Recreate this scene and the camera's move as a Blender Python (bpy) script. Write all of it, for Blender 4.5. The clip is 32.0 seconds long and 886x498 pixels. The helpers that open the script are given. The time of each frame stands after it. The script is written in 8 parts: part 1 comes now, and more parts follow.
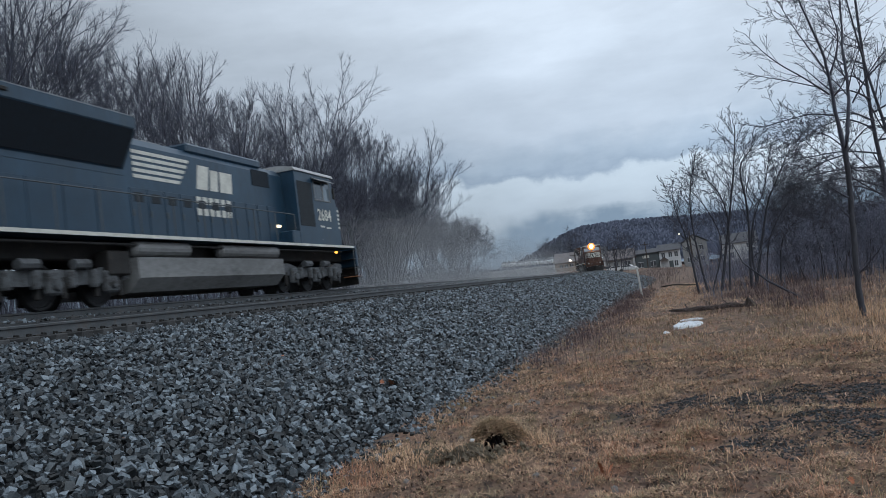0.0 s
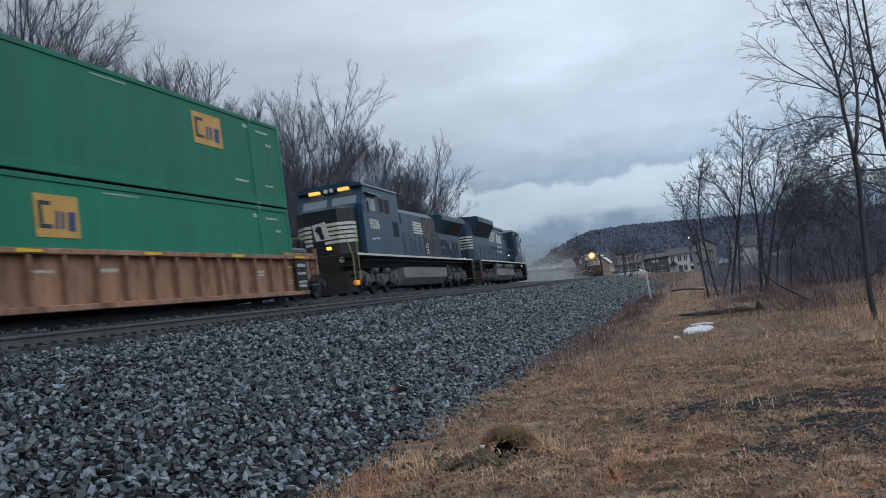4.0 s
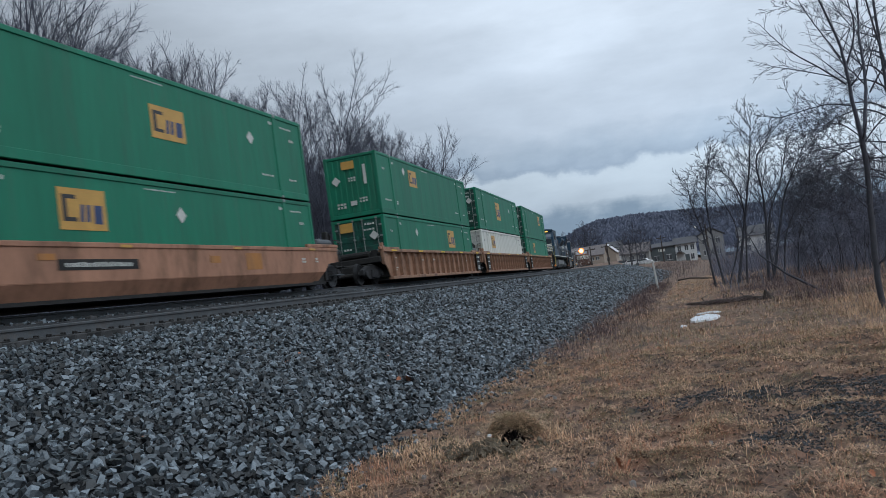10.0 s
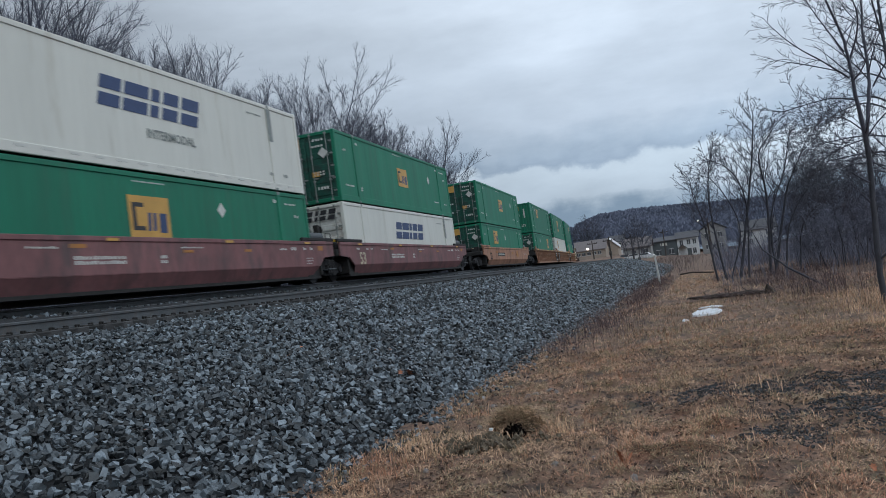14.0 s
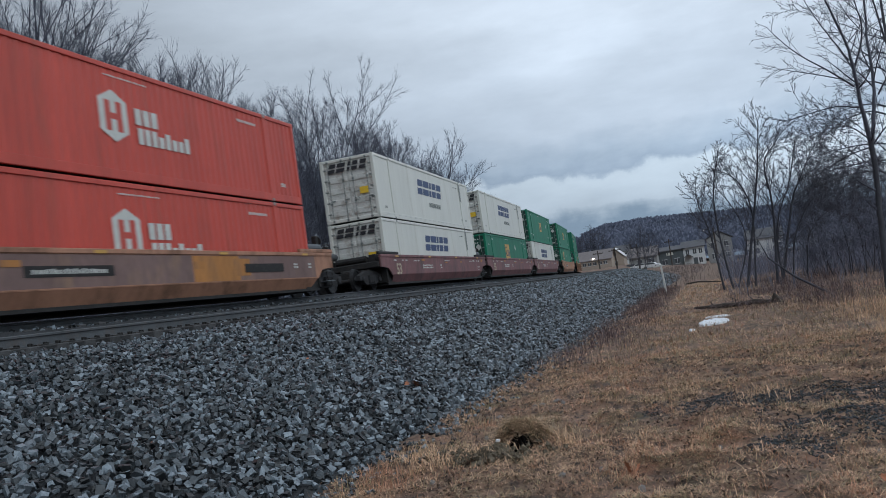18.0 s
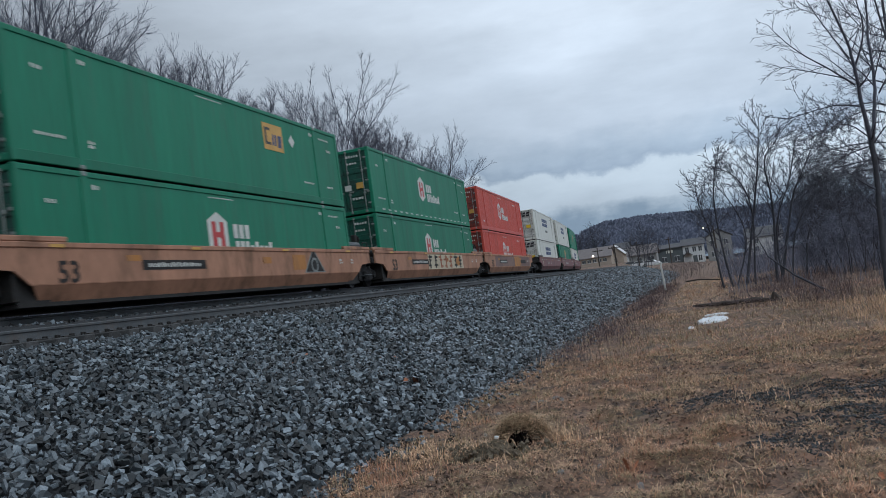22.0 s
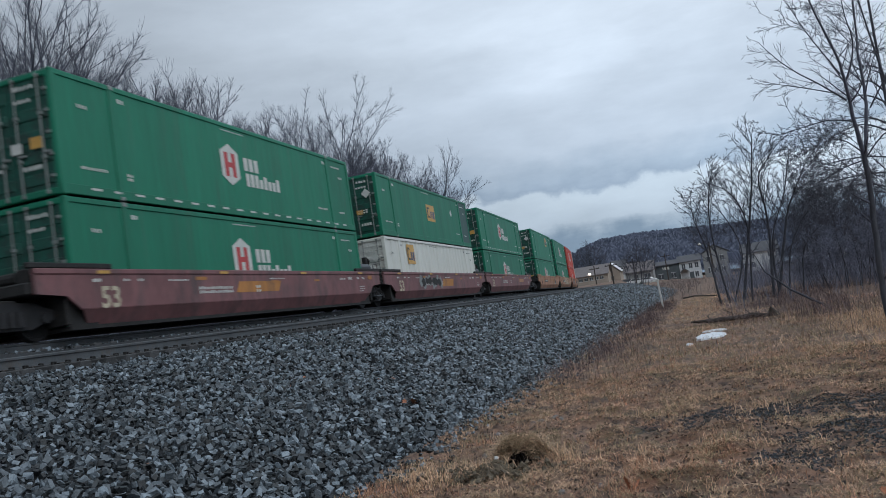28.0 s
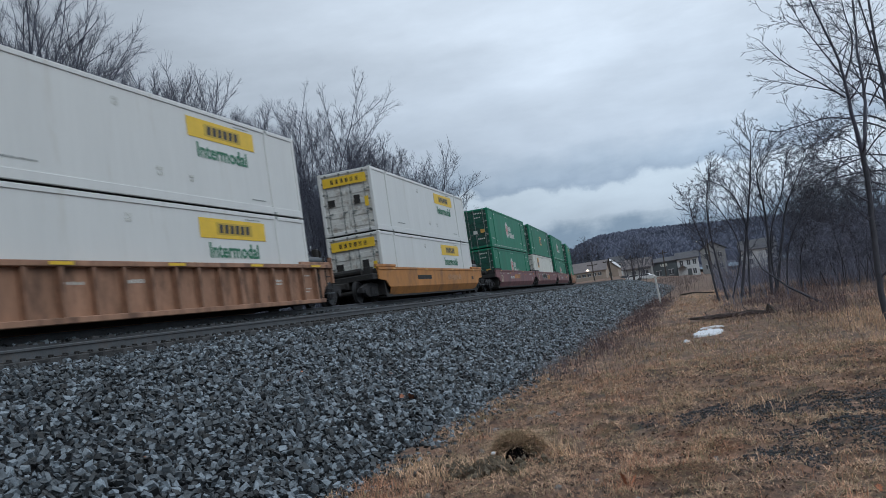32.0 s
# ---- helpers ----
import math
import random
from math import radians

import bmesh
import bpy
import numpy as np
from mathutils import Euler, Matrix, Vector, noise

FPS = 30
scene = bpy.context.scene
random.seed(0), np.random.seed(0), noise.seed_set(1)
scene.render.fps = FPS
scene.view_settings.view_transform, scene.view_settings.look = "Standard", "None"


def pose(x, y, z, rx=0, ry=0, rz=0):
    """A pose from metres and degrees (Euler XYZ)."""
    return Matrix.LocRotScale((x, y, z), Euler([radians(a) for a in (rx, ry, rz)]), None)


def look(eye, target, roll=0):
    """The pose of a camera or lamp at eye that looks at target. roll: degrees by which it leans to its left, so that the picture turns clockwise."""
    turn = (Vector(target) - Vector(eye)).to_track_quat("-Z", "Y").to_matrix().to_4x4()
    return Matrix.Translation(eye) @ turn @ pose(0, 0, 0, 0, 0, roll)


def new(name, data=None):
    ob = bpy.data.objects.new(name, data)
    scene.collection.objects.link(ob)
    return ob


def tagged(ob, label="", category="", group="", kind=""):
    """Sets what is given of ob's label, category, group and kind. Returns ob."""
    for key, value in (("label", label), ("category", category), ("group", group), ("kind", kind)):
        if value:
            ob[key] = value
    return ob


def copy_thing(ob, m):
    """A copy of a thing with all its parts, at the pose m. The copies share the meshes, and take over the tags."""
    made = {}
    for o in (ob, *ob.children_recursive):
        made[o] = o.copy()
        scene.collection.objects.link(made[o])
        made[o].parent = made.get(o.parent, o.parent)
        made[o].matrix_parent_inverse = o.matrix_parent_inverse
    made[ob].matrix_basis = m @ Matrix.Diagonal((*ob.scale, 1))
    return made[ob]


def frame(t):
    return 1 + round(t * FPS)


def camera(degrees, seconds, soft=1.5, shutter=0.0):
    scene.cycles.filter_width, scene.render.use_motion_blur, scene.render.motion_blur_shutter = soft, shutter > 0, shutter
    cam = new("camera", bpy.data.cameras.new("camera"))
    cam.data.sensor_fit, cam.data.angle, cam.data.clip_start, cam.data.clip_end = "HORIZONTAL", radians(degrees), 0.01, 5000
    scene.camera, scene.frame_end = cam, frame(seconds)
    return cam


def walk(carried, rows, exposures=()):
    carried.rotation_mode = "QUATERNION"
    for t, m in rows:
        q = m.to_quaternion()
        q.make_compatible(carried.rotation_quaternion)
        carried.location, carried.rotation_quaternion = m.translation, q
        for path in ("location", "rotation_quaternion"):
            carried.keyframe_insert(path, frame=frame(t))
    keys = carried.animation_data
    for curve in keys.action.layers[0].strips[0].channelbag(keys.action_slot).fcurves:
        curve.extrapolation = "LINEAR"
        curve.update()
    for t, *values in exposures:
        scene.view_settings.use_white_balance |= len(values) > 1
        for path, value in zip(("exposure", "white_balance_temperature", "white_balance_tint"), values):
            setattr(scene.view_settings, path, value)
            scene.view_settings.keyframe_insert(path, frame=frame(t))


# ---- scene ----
# The camera is held in the hand at eye level beside the embankment; it only turns a little.
EYE = Vector((0, 0, 1.55))

def aim(yaw, pitch, roll):
    a, b = radians(yaw), radians(pitch)
    return look(EYE, EYE + 10 * Vector((math.sin(a) * math.cos(b), math.cos(a) * math.cos(b), math.sin(b))), roll)


cam = camera(57.39, 32.0, 0.85, 0.4)
walk(cam, [(t, aim(*a)) for t, *a in (
    (0, -16.746, 3.098, -7.316), (0.5, -16.747, 3.342, -7.671), (1, -16.800, 3.551, -7.678), (1.5, -16.979, 3.582, -7.682),
    (2, -17.081, 3.695, -7.886), (2.5, -17.070, 3.709, -7.816), (3, -17.127, 3.673, -7.918), (3.5, -17.194, 3.656, -7.802),
    (5.5, -17.401, 3.047, -7.732), (6, -17.307, 2.721, -7.585), (6.5, -17.419, 2.496, -7.609), (7, -17.627, 2.326, -7.636),
    (7.5, -17.573, 2.367, -7.731), (8, -17.588, 2.554, -7.926), (8.5, -17.670, 2.675, -7.874), (9, -17.684, 2.726, -7.689),
    (9.5, -17.713, 2.827, -7.956), (10, -17.824, 2.966, -7.964), (10.5, -17.806, 3.034, -8.044), (11, -17.737, 3.163, -7.984),
    (11.5, -17.584, 3.166, -8.047), (12, -17.712, 3.104, -7.990), (12.5, -17.823, 2.869, -7.833), (13, -17.900, 2.666, -7.681),
    (13.5, -17.926, 2.554, -7.908), (14, -18.017, 2.559, -7.889), (14.5, -18.063, 2.565, -7.934), (16.5, -18.182, 3.111, -8.059),
    (17, -18.257, 3.273, -8.114), (17.5, -18.297, 3.311, -8.173), (18, -18.300, 3.369, -8.203), (18.5, -18.395, 3.386, -8.215),
    (19, -18.316, 3.461, -8.181), (19.5, -18.286, 3.488, -8.141), (20, -18.329, 3.547, -8.169), (20.5, -18.347, 3.529, -8.095),
    (21, -18.383, 3.383, -7.978), (21.5, -18.327, 3.196, -8.012), (22, -18.311, 3.126, -7.916), (22.5, -18.300, 3.112, -7.887),
    (23, -18.273, 3.056, -7.829), (23.5, -18.249, 3.093, -7.926), (24, -18.278, 3.123, -7.931), (24.5, -18.277, 3.155, -7.962),
    (25, -18.252, 3.470, -8.015), (25.5, -18.171, 3.747, -8.183), (27.5, -17.896, 4.452, -8.649), (28, -17.861, 4.510, -8.825),
    (28.5, -17.862, 4.417, -8.727), (29, -17.750, 4.359, -8.635), (29.5, -17.738, 4.282, -8.616), (30, -17.742, 4.263, -8.706),
    (30.5, -17.740, 4.200, -8.497), (31, -17.707, 4.120, -8.429), (31.5, -17.677, 4.097, -8.433), (32, -17.783, 4.162, -8.485),)], [(0, 0.16, 5800, 4), (32, 0.16, 5800, 4)])

# ---- sky and light: a cloudy winter dusk ----
sky = bpy.data.worlds.new("overcast_sky")
scene.world = sky
sky.use_nodes = True


def node(tree, kind, **sets):
    n = tree.nodes.new(kind)
    for key, value in sets.items():
        if key in n.inputs:
            n.inputs[key].default_value = value
    return n


def build_sky():
    nt = sky.node_tree
    nt.nodes.clear()
    L = nt.links.new
    out = nt.nodes.new("ShaderNodeOutputWorld")
    bg = node(nt, "ShaderNodeBackground", Strength=1.0)
    tex = nt.nodes.new("ShaderNodeTexCoord")
    clear = nt.nodes.new("ShaderNodeTexSky")
    clear.sky_type, clear.sun_disc = "NISHITA", False
    clear.sun_elevation, clear.sun_rotation = radians(40), radians(122)
    dim = node(nt, "ShaderNodeMix")
    dim.data_type, dim.blend_type = "RGBA", "MULTIPLY"
    dim.inputs[0].default_value = 1.0
    dim.inputs[7].default_value = (0.06, 0.06, 0.06, 1)
    L(clear.outputs[0], dim.inputs[6])
    # height above the horizon, stirred by noise, gives the cloud layers
    sep = nt.nodes.new("ShaderNodeSeparateXYZ")
    L(tex.outputs["Generated"], sep.inputs[0])
    mp = nt.nodes.new("ShaderNodeMapping")
    mp.inputs["Scale"].default_value = (1.0, 1.0, 3.4)
    L(tex.outputs["Generated"], mp.inputs[0])
    big = node(nt, "ShaderNodeTexNoise", Scale=3.1, Detail=6.0, Roughness=0.55)
    fine = node(nt, "ShaderNodeTexNoise", Scale=9.0, Detail=8.0, Roughness=0.6)
    lump = node(nt, "ShaderNodeTexNoise", Scale=17.0, Detail=5.0, Roughness=0.55)
    L(tex.outputs["Generated"], lump.inputs["Vector"])
    L(mp.outputs[0], big.inputs["Vector"])
    L(mp.outputs[0], fine.inputs["Vector"])

    def math_node(op, a, b):
        m = nt.nodes.new("ShaderNodeMath")
        m.operation = op
        for i, v in enumerate((a, b)):
            if isinstance(v, (int, float)):
                m.inputs[i].default_value = v
            else:
                L(v, m.inputs[i])
        return m.outputs[0]

    lift = math_node("ADD", math_node("MULTIPLY", math_node("SUBTRACT", big.outputs[0], 0.5), 0.07),
                     math_node("MULTIPLY", math_node("SUBTRACT", fine.outputs[0], 0.5), 0.02))
    lift = math_node("ADD", lift, math_node("MULTIPLY", math_node("SUBTRACT", lump.outputs[0], 0.5), 0.055))
    up = math_node("ADD", sep.outputs[2], lift)
    ramp = nt.nodes.new("ShaderNodeValToRGB")
    L(up, ramp.inputs[0])
    steps = ((0.0, (0.21, 0.26, 0.33)), (0.056, (0.26, 0.32, 0.40)), (0.074, (0.54, 0.58, 0.64)), (0.124, (0.60, 0.64, 0.69)), (0.131, (0.35, 0.40, 0.48)),
             (0.144, (0.41, 0.46, 0.535)), (0.18, (0.54, 0.57, 0.63)), (0.32, (0.68, 0.70, 0.75)), (1.0, (0.78, 0.80, 0.85)))
    els = ramp.color_ramp.elements
    while len(els) < len(steps):
        els.new(0.5)
    for e, (p, c) in zip(els, steps):
        e.position, e.color = p, (*c, 1)
    shade = math_node("ADD", 0.60, math_node("ADD", math_node("MULTIPLY", big.outputs[0], 0.52), math_node("MULTIPLY", fine.outputs[0], 0.24)))
    mul = nt.nodes.new("ShaderNodeMix")
    mul.data_type, mul.blend_type = "RGBA", "MULTIPLY"
    mul.inputs[0].default_value = 1.0
    L(ramp.outputs[0], mul.inputs[6])
    comb = nt.nodes.new("ShaderNodeCombineColor")
    for i in range(3):
        L(shade, comb.inputs[i])
    L(comb.outputs[0], mul.inputs[7])
    # the cloud is thinner, and brighter, towards one side of the sky
    side = nt.nodes.new("ShaderNodeVectorMath")
    side.operation = "DOT_PRODUCT"
    side.inputs[1].default_value = (0.30, 0.80, 0.52)
    L(tex.outputs["Generated"], side.inputs[0])
    glow = nt.nodes.new("ShaderNodeMapRange")
    glow.interpolation_type = "SMOOTHSTEP"
    for k, v in enumerate((0.50, 0.98, 0.58, 1.10)):
        glow.inputs[k + 1].default_value = v
    L(side.outputs["Value"], glow.inputs[0])
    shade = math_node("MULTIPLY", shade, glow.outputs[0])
    for i in range(3):
        L(shade, comb.inputs[i])
    mix = nt.nodes.new("ShaderNodeMix")
    mix.data_type = "RGBA"
    mix.inputs[0].default_value = 0.95
    L(dim.outputs[2], mix.inputs[6])
    L(mul.outputs[2], mix.inputs[7])
    L(mix.outputs[2], bg.inputs[0])
    L(bg.outputs[0], out.inputs[0])


build_sky()
sun = new("sun", bpy.data.lights.new("sun", "SUN"))
sun.data.energy, sun.data.angle, sun.data.color = 0.95, radians(60), (1.0, 0.97, 0.93)
sun.matrix_world = look((26, -16, 26), (0, 0, 0))


# ---- materials ----
def mat(name, col, rough=0.6, metal=0.0, var=0.25, scale=2.0, fine=35.0, bump=0.15, dirt=None, amount=0.0, stretch=(1, 1, 1), vary=0.0, island=0.0, glow=0.0, spec=0.5, skew=0.0):
    m = bpy.data.materials.new(name)
    m.use_nodes = True
    nt = m.node_tree
    L = nt.links.new
    b = nt.nodes["Principled BSDF"]
    b.inputs["Roughness"].default_value, b.inputs["Metallic"].default_value = rough, metal
    b.inputs["Specular IOR Level"].default_value = spec
    tex = nt.nodes.new("ShaderNodeTexCoord")
    mp = nt.nodes.new("ShaderNodeMapping")
    mp.inputs["Scale"].default_value = stretch
    L(tex.outputs["Object"], mp.inputs[0])
    n1 = node(nt, "ShaderNodeTexNoise", Scale=scale, Detail=5.0, Roughness=0.6)
    n2 = node(nt, "ShaderNodeTexNoise", Scale=fine, Detail=4.0, Roughness=0.65)
    L(mp.outputs[0], n1.inputs["Vector"])
    L(mp.outputs[0], n2.inputs["Vector"])

    def scaled(src, lo, hi):
        r = nt.nodes.new("ShaderNodeMapRange")
        r.inputs[1].default_value, r.inputs[2].default_value = 0.25, 0.75
        r.inputs[3].default_value, r.inputs[4].default_value = lo, hi
        L(src, r.inputs[0])
        return r.outputs[0]

    def times(a, b_):
        k = nt.nodes.new("ShaderNodeMath")
        k.operation = "MULTIPLY"
        L(a, k.inputs[0])
        L(b_, k.inputs[1])
        return k.outputs[0]

    gain = times(scaled(n1.outputs[0], 1 - var, 1 + var), scaled(n2.outputs[0], 1 - var * 0.8, 1 + var * 0.8))
    if vary or island:
        if island:
            src = nt.nodes.new("ShaderNodeNewGeometry").outputs["Random Per Island"]
            w = island
            if skew:
                pw = nt.nodes.new("ShaderNodeMath")
                pw.operation = "POWER"
                L(src, pw.inputs[0])
                pw.inputs[1].default_value = skew
                src = pw.outputs[0]
        else:
            src = nt.nodes.new("ShaderNodeObjectInfo").outputs["Random"]
            w = vary
        r = nt.nodes.new("ShaderNodeMapRange")
        r.inputs[3].default_value, r.inputs[4].default_value = 1 - w, 1 + w
        L(src, r.inputs[0])
        gain = times(gain, r.outputs[0])
    base = nt.nodes.new("ShaderNodeRGB")
    base.outputs[0].default_value = (*col, 1)
    src = base.outputs[0]
    if dirt:
        n3 = node(nt, "ShaderNodeTexNoise", Scale=scale * 1.7, Detail=7.0, Roughness=0.7)
        L(mp.outputs[0], n3.inputs["Vector"])
        r = nt.nodes.new("ShaderNodeMapRange")
        r.inputs[1].default_value, r.inputs[2].default_value = 0.62 - amount * 0.4, 0.8 - amount * 0.4
        L(n3.outputs[0], r.inputs[0])
        dm = nt.nodes.new("ShaderNodeMix")
        dm.data_type = "RGBA"
        dm.inputs[7].default_value = (*dirt, 1)
        L(r.outputs[0], dm.inputs[0])
        L(src, dm.inputs[6])
        src = dm.outputs[2]
    comb = nt.nodes.new("ShaderNodeCombineColor")
    for i in range(3):
        L(gain, comb.inputs[i])
    mul = nt.nodes.new("ShaderNodeMix")
    mul.data_type, mul.blend_type = "RGBA", "MULTIPLY"
    mul.inputs[0].default_value = 1.0
    L(src, mul.inputs[6])
    L(comb.outputs[0], mul.inputs[7])
    L(mul.outputs[2], b.inputs["Base Color"])
    if bump:
        bm_ = node(nt, "ShaderNodeBump", Strength=bump, Distance=0.02)
        L(n2.outputs[0], bm_.inputs["Height"])
        L(bm_.outputs[0], b.inputs["Normal"])
    if glow:
        b.inputs["Emission Color"].default_value = (*col, 1)
        b.inputs["Emission Strength"].default_value = glow
    return m


def patched(m, tints, scale):
    """Patches of other growth and of darker or paler tints mixed into a material's base colour."""
    nt = m.node_tree
    L = nt.links.new
    b = nt.nodes["Principled BSDF"]
    src = b.inputs["Base Color"].links[0].from_socket
    tex = nt.nodes.new("ShaderNodeTexCoord")
    for k, (tint, edge) in enumerate(tints):
        mp = nt.nodes.new("ShaderNodeMapping")
        mp.inputs["Location"].default_value = (7.3 * k + 2, 3.1 * k, 1.7 * k)
        L(tex.outputs["Object"], mp.inputs[0])
        n = node(nt, "ShaderNodeTexNoise", Scale=scale, Detail=7.0, Roughness=0.68)
        L(mp.outputs[0], n.inputs["Vector"])
        r = nt.nodes.new("ShaderNodeMapRange")
        r.inputs[1].default_value, r.inputs[2].default_value = edge, edge + 0.12
        L(n.outputs[0], r.inputs[0])
        x = nt.nodes.new("ShaderNodeMix")
        x.data_type = "RGBA"
        x.inputs[7].default_value = (*tint, 1)
        L(r.outputs[0], x.inputs[0])
        L(src, x.inputs[6])
        src = x.outputs[2]
    L(src, b.inputs["Base Color"])
    return m


# near-black bed: the shade in the gaps between stones is painted in
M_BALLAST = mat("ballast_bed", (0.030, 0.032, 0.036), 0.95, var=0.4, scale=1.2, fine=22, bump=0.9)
M_STONE = mat("crushed_stone", (0.127, 0.149, 0.171), 0.42, var=0.35, scale=8, fine=60, bump=0.4, island=0.92, skew=2.0)
M_GROUND = mat("dry_turf", (0.255, 0.156, 0.108), 0.95, var=0.35, scale=0.9, fine=30, bump=0.9, dirt=(0.085, 0.062, 0.050), amount=0.42)
patched(M_GROUND, (((0.14, 0.112, 0.058), 0.53), ((0.22, 0.112, 0.070), 0.55), ((0.060, 0.046, 0.040), 0.55)), 1.3)
patched(M_GROUND, (((0.33, 0.22, 0.15), 0.56), ((0.045, 0.036, 0.032), 0.51)), 7.0)
M_BLADE = mat("dead_grass", (0.63, 0.42, 0.27), 0.9, var=0.2, scale=0.5, fine=5, bump=0, island=0.5)
M_STUBBLE = mat("brown_stubble", (0.28, 0.182, 0.128), 0.9, var=0.35, scale=1.2, fine=9, bump=0, island=0.75)
M_THATCH = mat("crumbled_leaf_litter", (0.085, 0.050, 0.035), 0.9, var=0.3, scale=2, fine=9, bump=0, island=0.7)
M_BLADE_RED = mat("rusty_dead_grass", (0.47, 0.25, 0.155), 0.9, var=0.2, scale=0.5, fine=5, bump=0, island=0.5)
M_BLADE_OLIVE = mat("olive_grass", (0.37, 0.29, 0.17), 0.9, var=0.2, scale=0.5, fine=5, bump=0, island=0.5)
M_WEED = mat("brown_weed_stems", (0.132, 0.092, 0.090), 0.9, var=0.2, scale=1, fine=10, bump=0, island=0.4)
# bark and far twigs are lifted and blued: air haze is in the colour
M_BARK = mat("hazed_dark_bark", (0.058, 0.060, 0.074), 0.85, var=0.35, scale=2, fine=25, bump=0.5, stretch=(1, 1, 0.3))
M_TWIG = mat("hazed_blue_grey_twigs", (0.086, 0.093, 0.128), 0.85, var=0.3, scale=1, fine=8, bump=0)
# darker twig copy for the trees beside the grass
M_TWIG_NEAR = mat("near_dark_twigs", (0.078, 0.081, 0.106), 0.85, var=0.3, scale=1, fine=8, bump=0)
M_RAIL = mat("weathered_rail_steel", (0.085, 0.092, 0.10), 0.6, 0.2, var=0.25, scale=3, fine=30, bump=0.1, dirt=(0.095, 0.085, 0.08), amount=0.3)
M_RAILTOP = mat("polished_rail_head", (0.45, 0.46, 0.48), 0.3, 0.9, var=0.15, scale=3, fine=30, bump=0.02)
M_TIE = mat("weathered_timber_tie", (0.060, 0.060, 0.062), 0.9, var=0.35, scale=3, fine=40, bump=0.5, stretch=(0.25, 1, 1), vary=0.25)
M_STEELDARK = mat("grimy_black_steel", (0.022, 0.021, 0.021), 0.7, 0.2, var=0.4, scale=4, fine=25, bump=0.2, dirt=(0.06, 0.045, 0.035), amount=0.15)
M_TRUCK = mat("dusty_truck_frame", (0.10, 0.108, 0.118), 0.8, 0.1, var=0.35, scale=4, fine=25, bump=0.2, dirt=(0.03, 0.026, 0.024), amount=0.3)
M_WHEEL = mat("worn_wheel_steel", (0.032, 0.032, 0.034), 0.5, 0.6, var=0.3, scale=4, fine=25, bump=0.1)
STREAK = (1.0, 1.0, 0.12)
M_GREEN = mat("green_container_paint", (0.011, 0.168, 0.094), 0.58, var=0.16, scale=0.9, fine=9, bump=0.03, stretch=STREAK, dirt=(0.028, 0.138, 0.084), amount=0.24, vary=0.12)
M_WHITE = mat("white_container_paint", (0.655, 0.665, 0.655), 0.42, var=0.035, scale=0.9, fine=9, bump=0.03, stretch=STREAK, dirt=(0.52, 0.505, 0.46), amount=0.1)
M_OFFWHITE = mat("yellowed_white_container_paint", (0.655, 0.658, 0.610), 0.45, var=0.05, scale=0.9, fine=9, bump=0.03, stretch=STREAK, dirt=(0.50, 0.485, 0.42), amount=0.16)
M_RED = mat("red_container_paint", (0.50, 0.068, 0.046), 0.5, var=0.14, scale=0.9, fine=9, bump=0.03, stretch=STREAK, dirt=(0.34, 0.07, 0.048), amount=0.2)
M_GREEN_DARK = mat("dark_green_panel", (0.012, 0.06, 0.05), 0.5, var=0.15, scale=1, fine=9, bump=0.03)
# green and red doors are darker copies with the end face's shade painted in
M_GREEN_DOOR = mat("shaded_grimy_green_door_paint", (0.012, 0.082, 0.058), 0.5, var=0.3, scale=1.5, fine=12, bump=0.05, dirt=(0.02, 0.04, 0.034), amount=0.35)
M_RED_DOOR = mat("shaded_grimy_red_door_paint", (0.24, 0.042, 0.032), 0.55, var=0.3, scale=1.5, fine=12, bump=0.05, dirt=(0.06, 0.03, 0.028), amount=0.4)
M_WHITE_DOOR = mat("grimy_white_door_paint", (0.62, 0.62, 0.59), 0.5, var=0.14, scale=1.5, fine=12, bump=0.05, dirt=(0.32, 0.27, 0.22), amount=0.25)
# wagon trucks get a darker copy, the shadow under the wagons painted in
M_TRUCKDARK = mat("shaded_grimy_freight_truck", (0.022, 0.022, 0.025), 0.8, 0.1, var=0.35, scale=4, fine=25, bump=0.2, dirt=(0.03, 0.027, 0.026), amount=0.3)
M_ROD = mat("galvanised_lock_rod", (0.24, 0.26, 0.25), 0.5, 0.4, var=0.2, scale=4, fine=30, bump=0.05)
M_DECAL = mat("off_white_vinyl", (0.58, 0.59, 0.56), 0.5, var=0.1, scale=4, fine=20, bump=0)
M_ORANGE = mat("amber_vinyl", (0.55, 0.32, 0.075), 0.5, var=0.12, scale=3, fine=20, bump=0)
M_NAVY = mat("navy_vinyl", (0.03, 0.055, 0.15), 0.5, var=0.12, scale=3, fine=20, bump=0)
M_YELLOW = mat("yellow_vinyl", (0.75, 0.50, 0.03), 0.5, var=0.08, scale=3, fine=20, bump=0)
M_KELLY = mat("green_vinyl", (0.03, 0.17, 0.09), 0.5, var=0.1, scale=3, fine=20, bump=0)
M_BLACK = mat("black_vinyl", (0.025, 0.025, 0.03), 0.5, var=0.1, scale=3, fine=20, bump=0)
M_CRIMSON = mat("red_vinyl", (0.45, 0.05, 0.05), 0.5, var=0.1, scale=3, fine=20, bump=0)
RUSTY = (0.10, 0.055, 0.035)
M_FADED = mat("chalky_mauve_brown_paint", (0.185, 0.120, 0.110), 0.75, var=0.22, scale=0.9, fine=8, bump=0.08, stretch=(1, 1, 0.4), dirt=(0.25, 0.16, 0.11), amount=0.25)
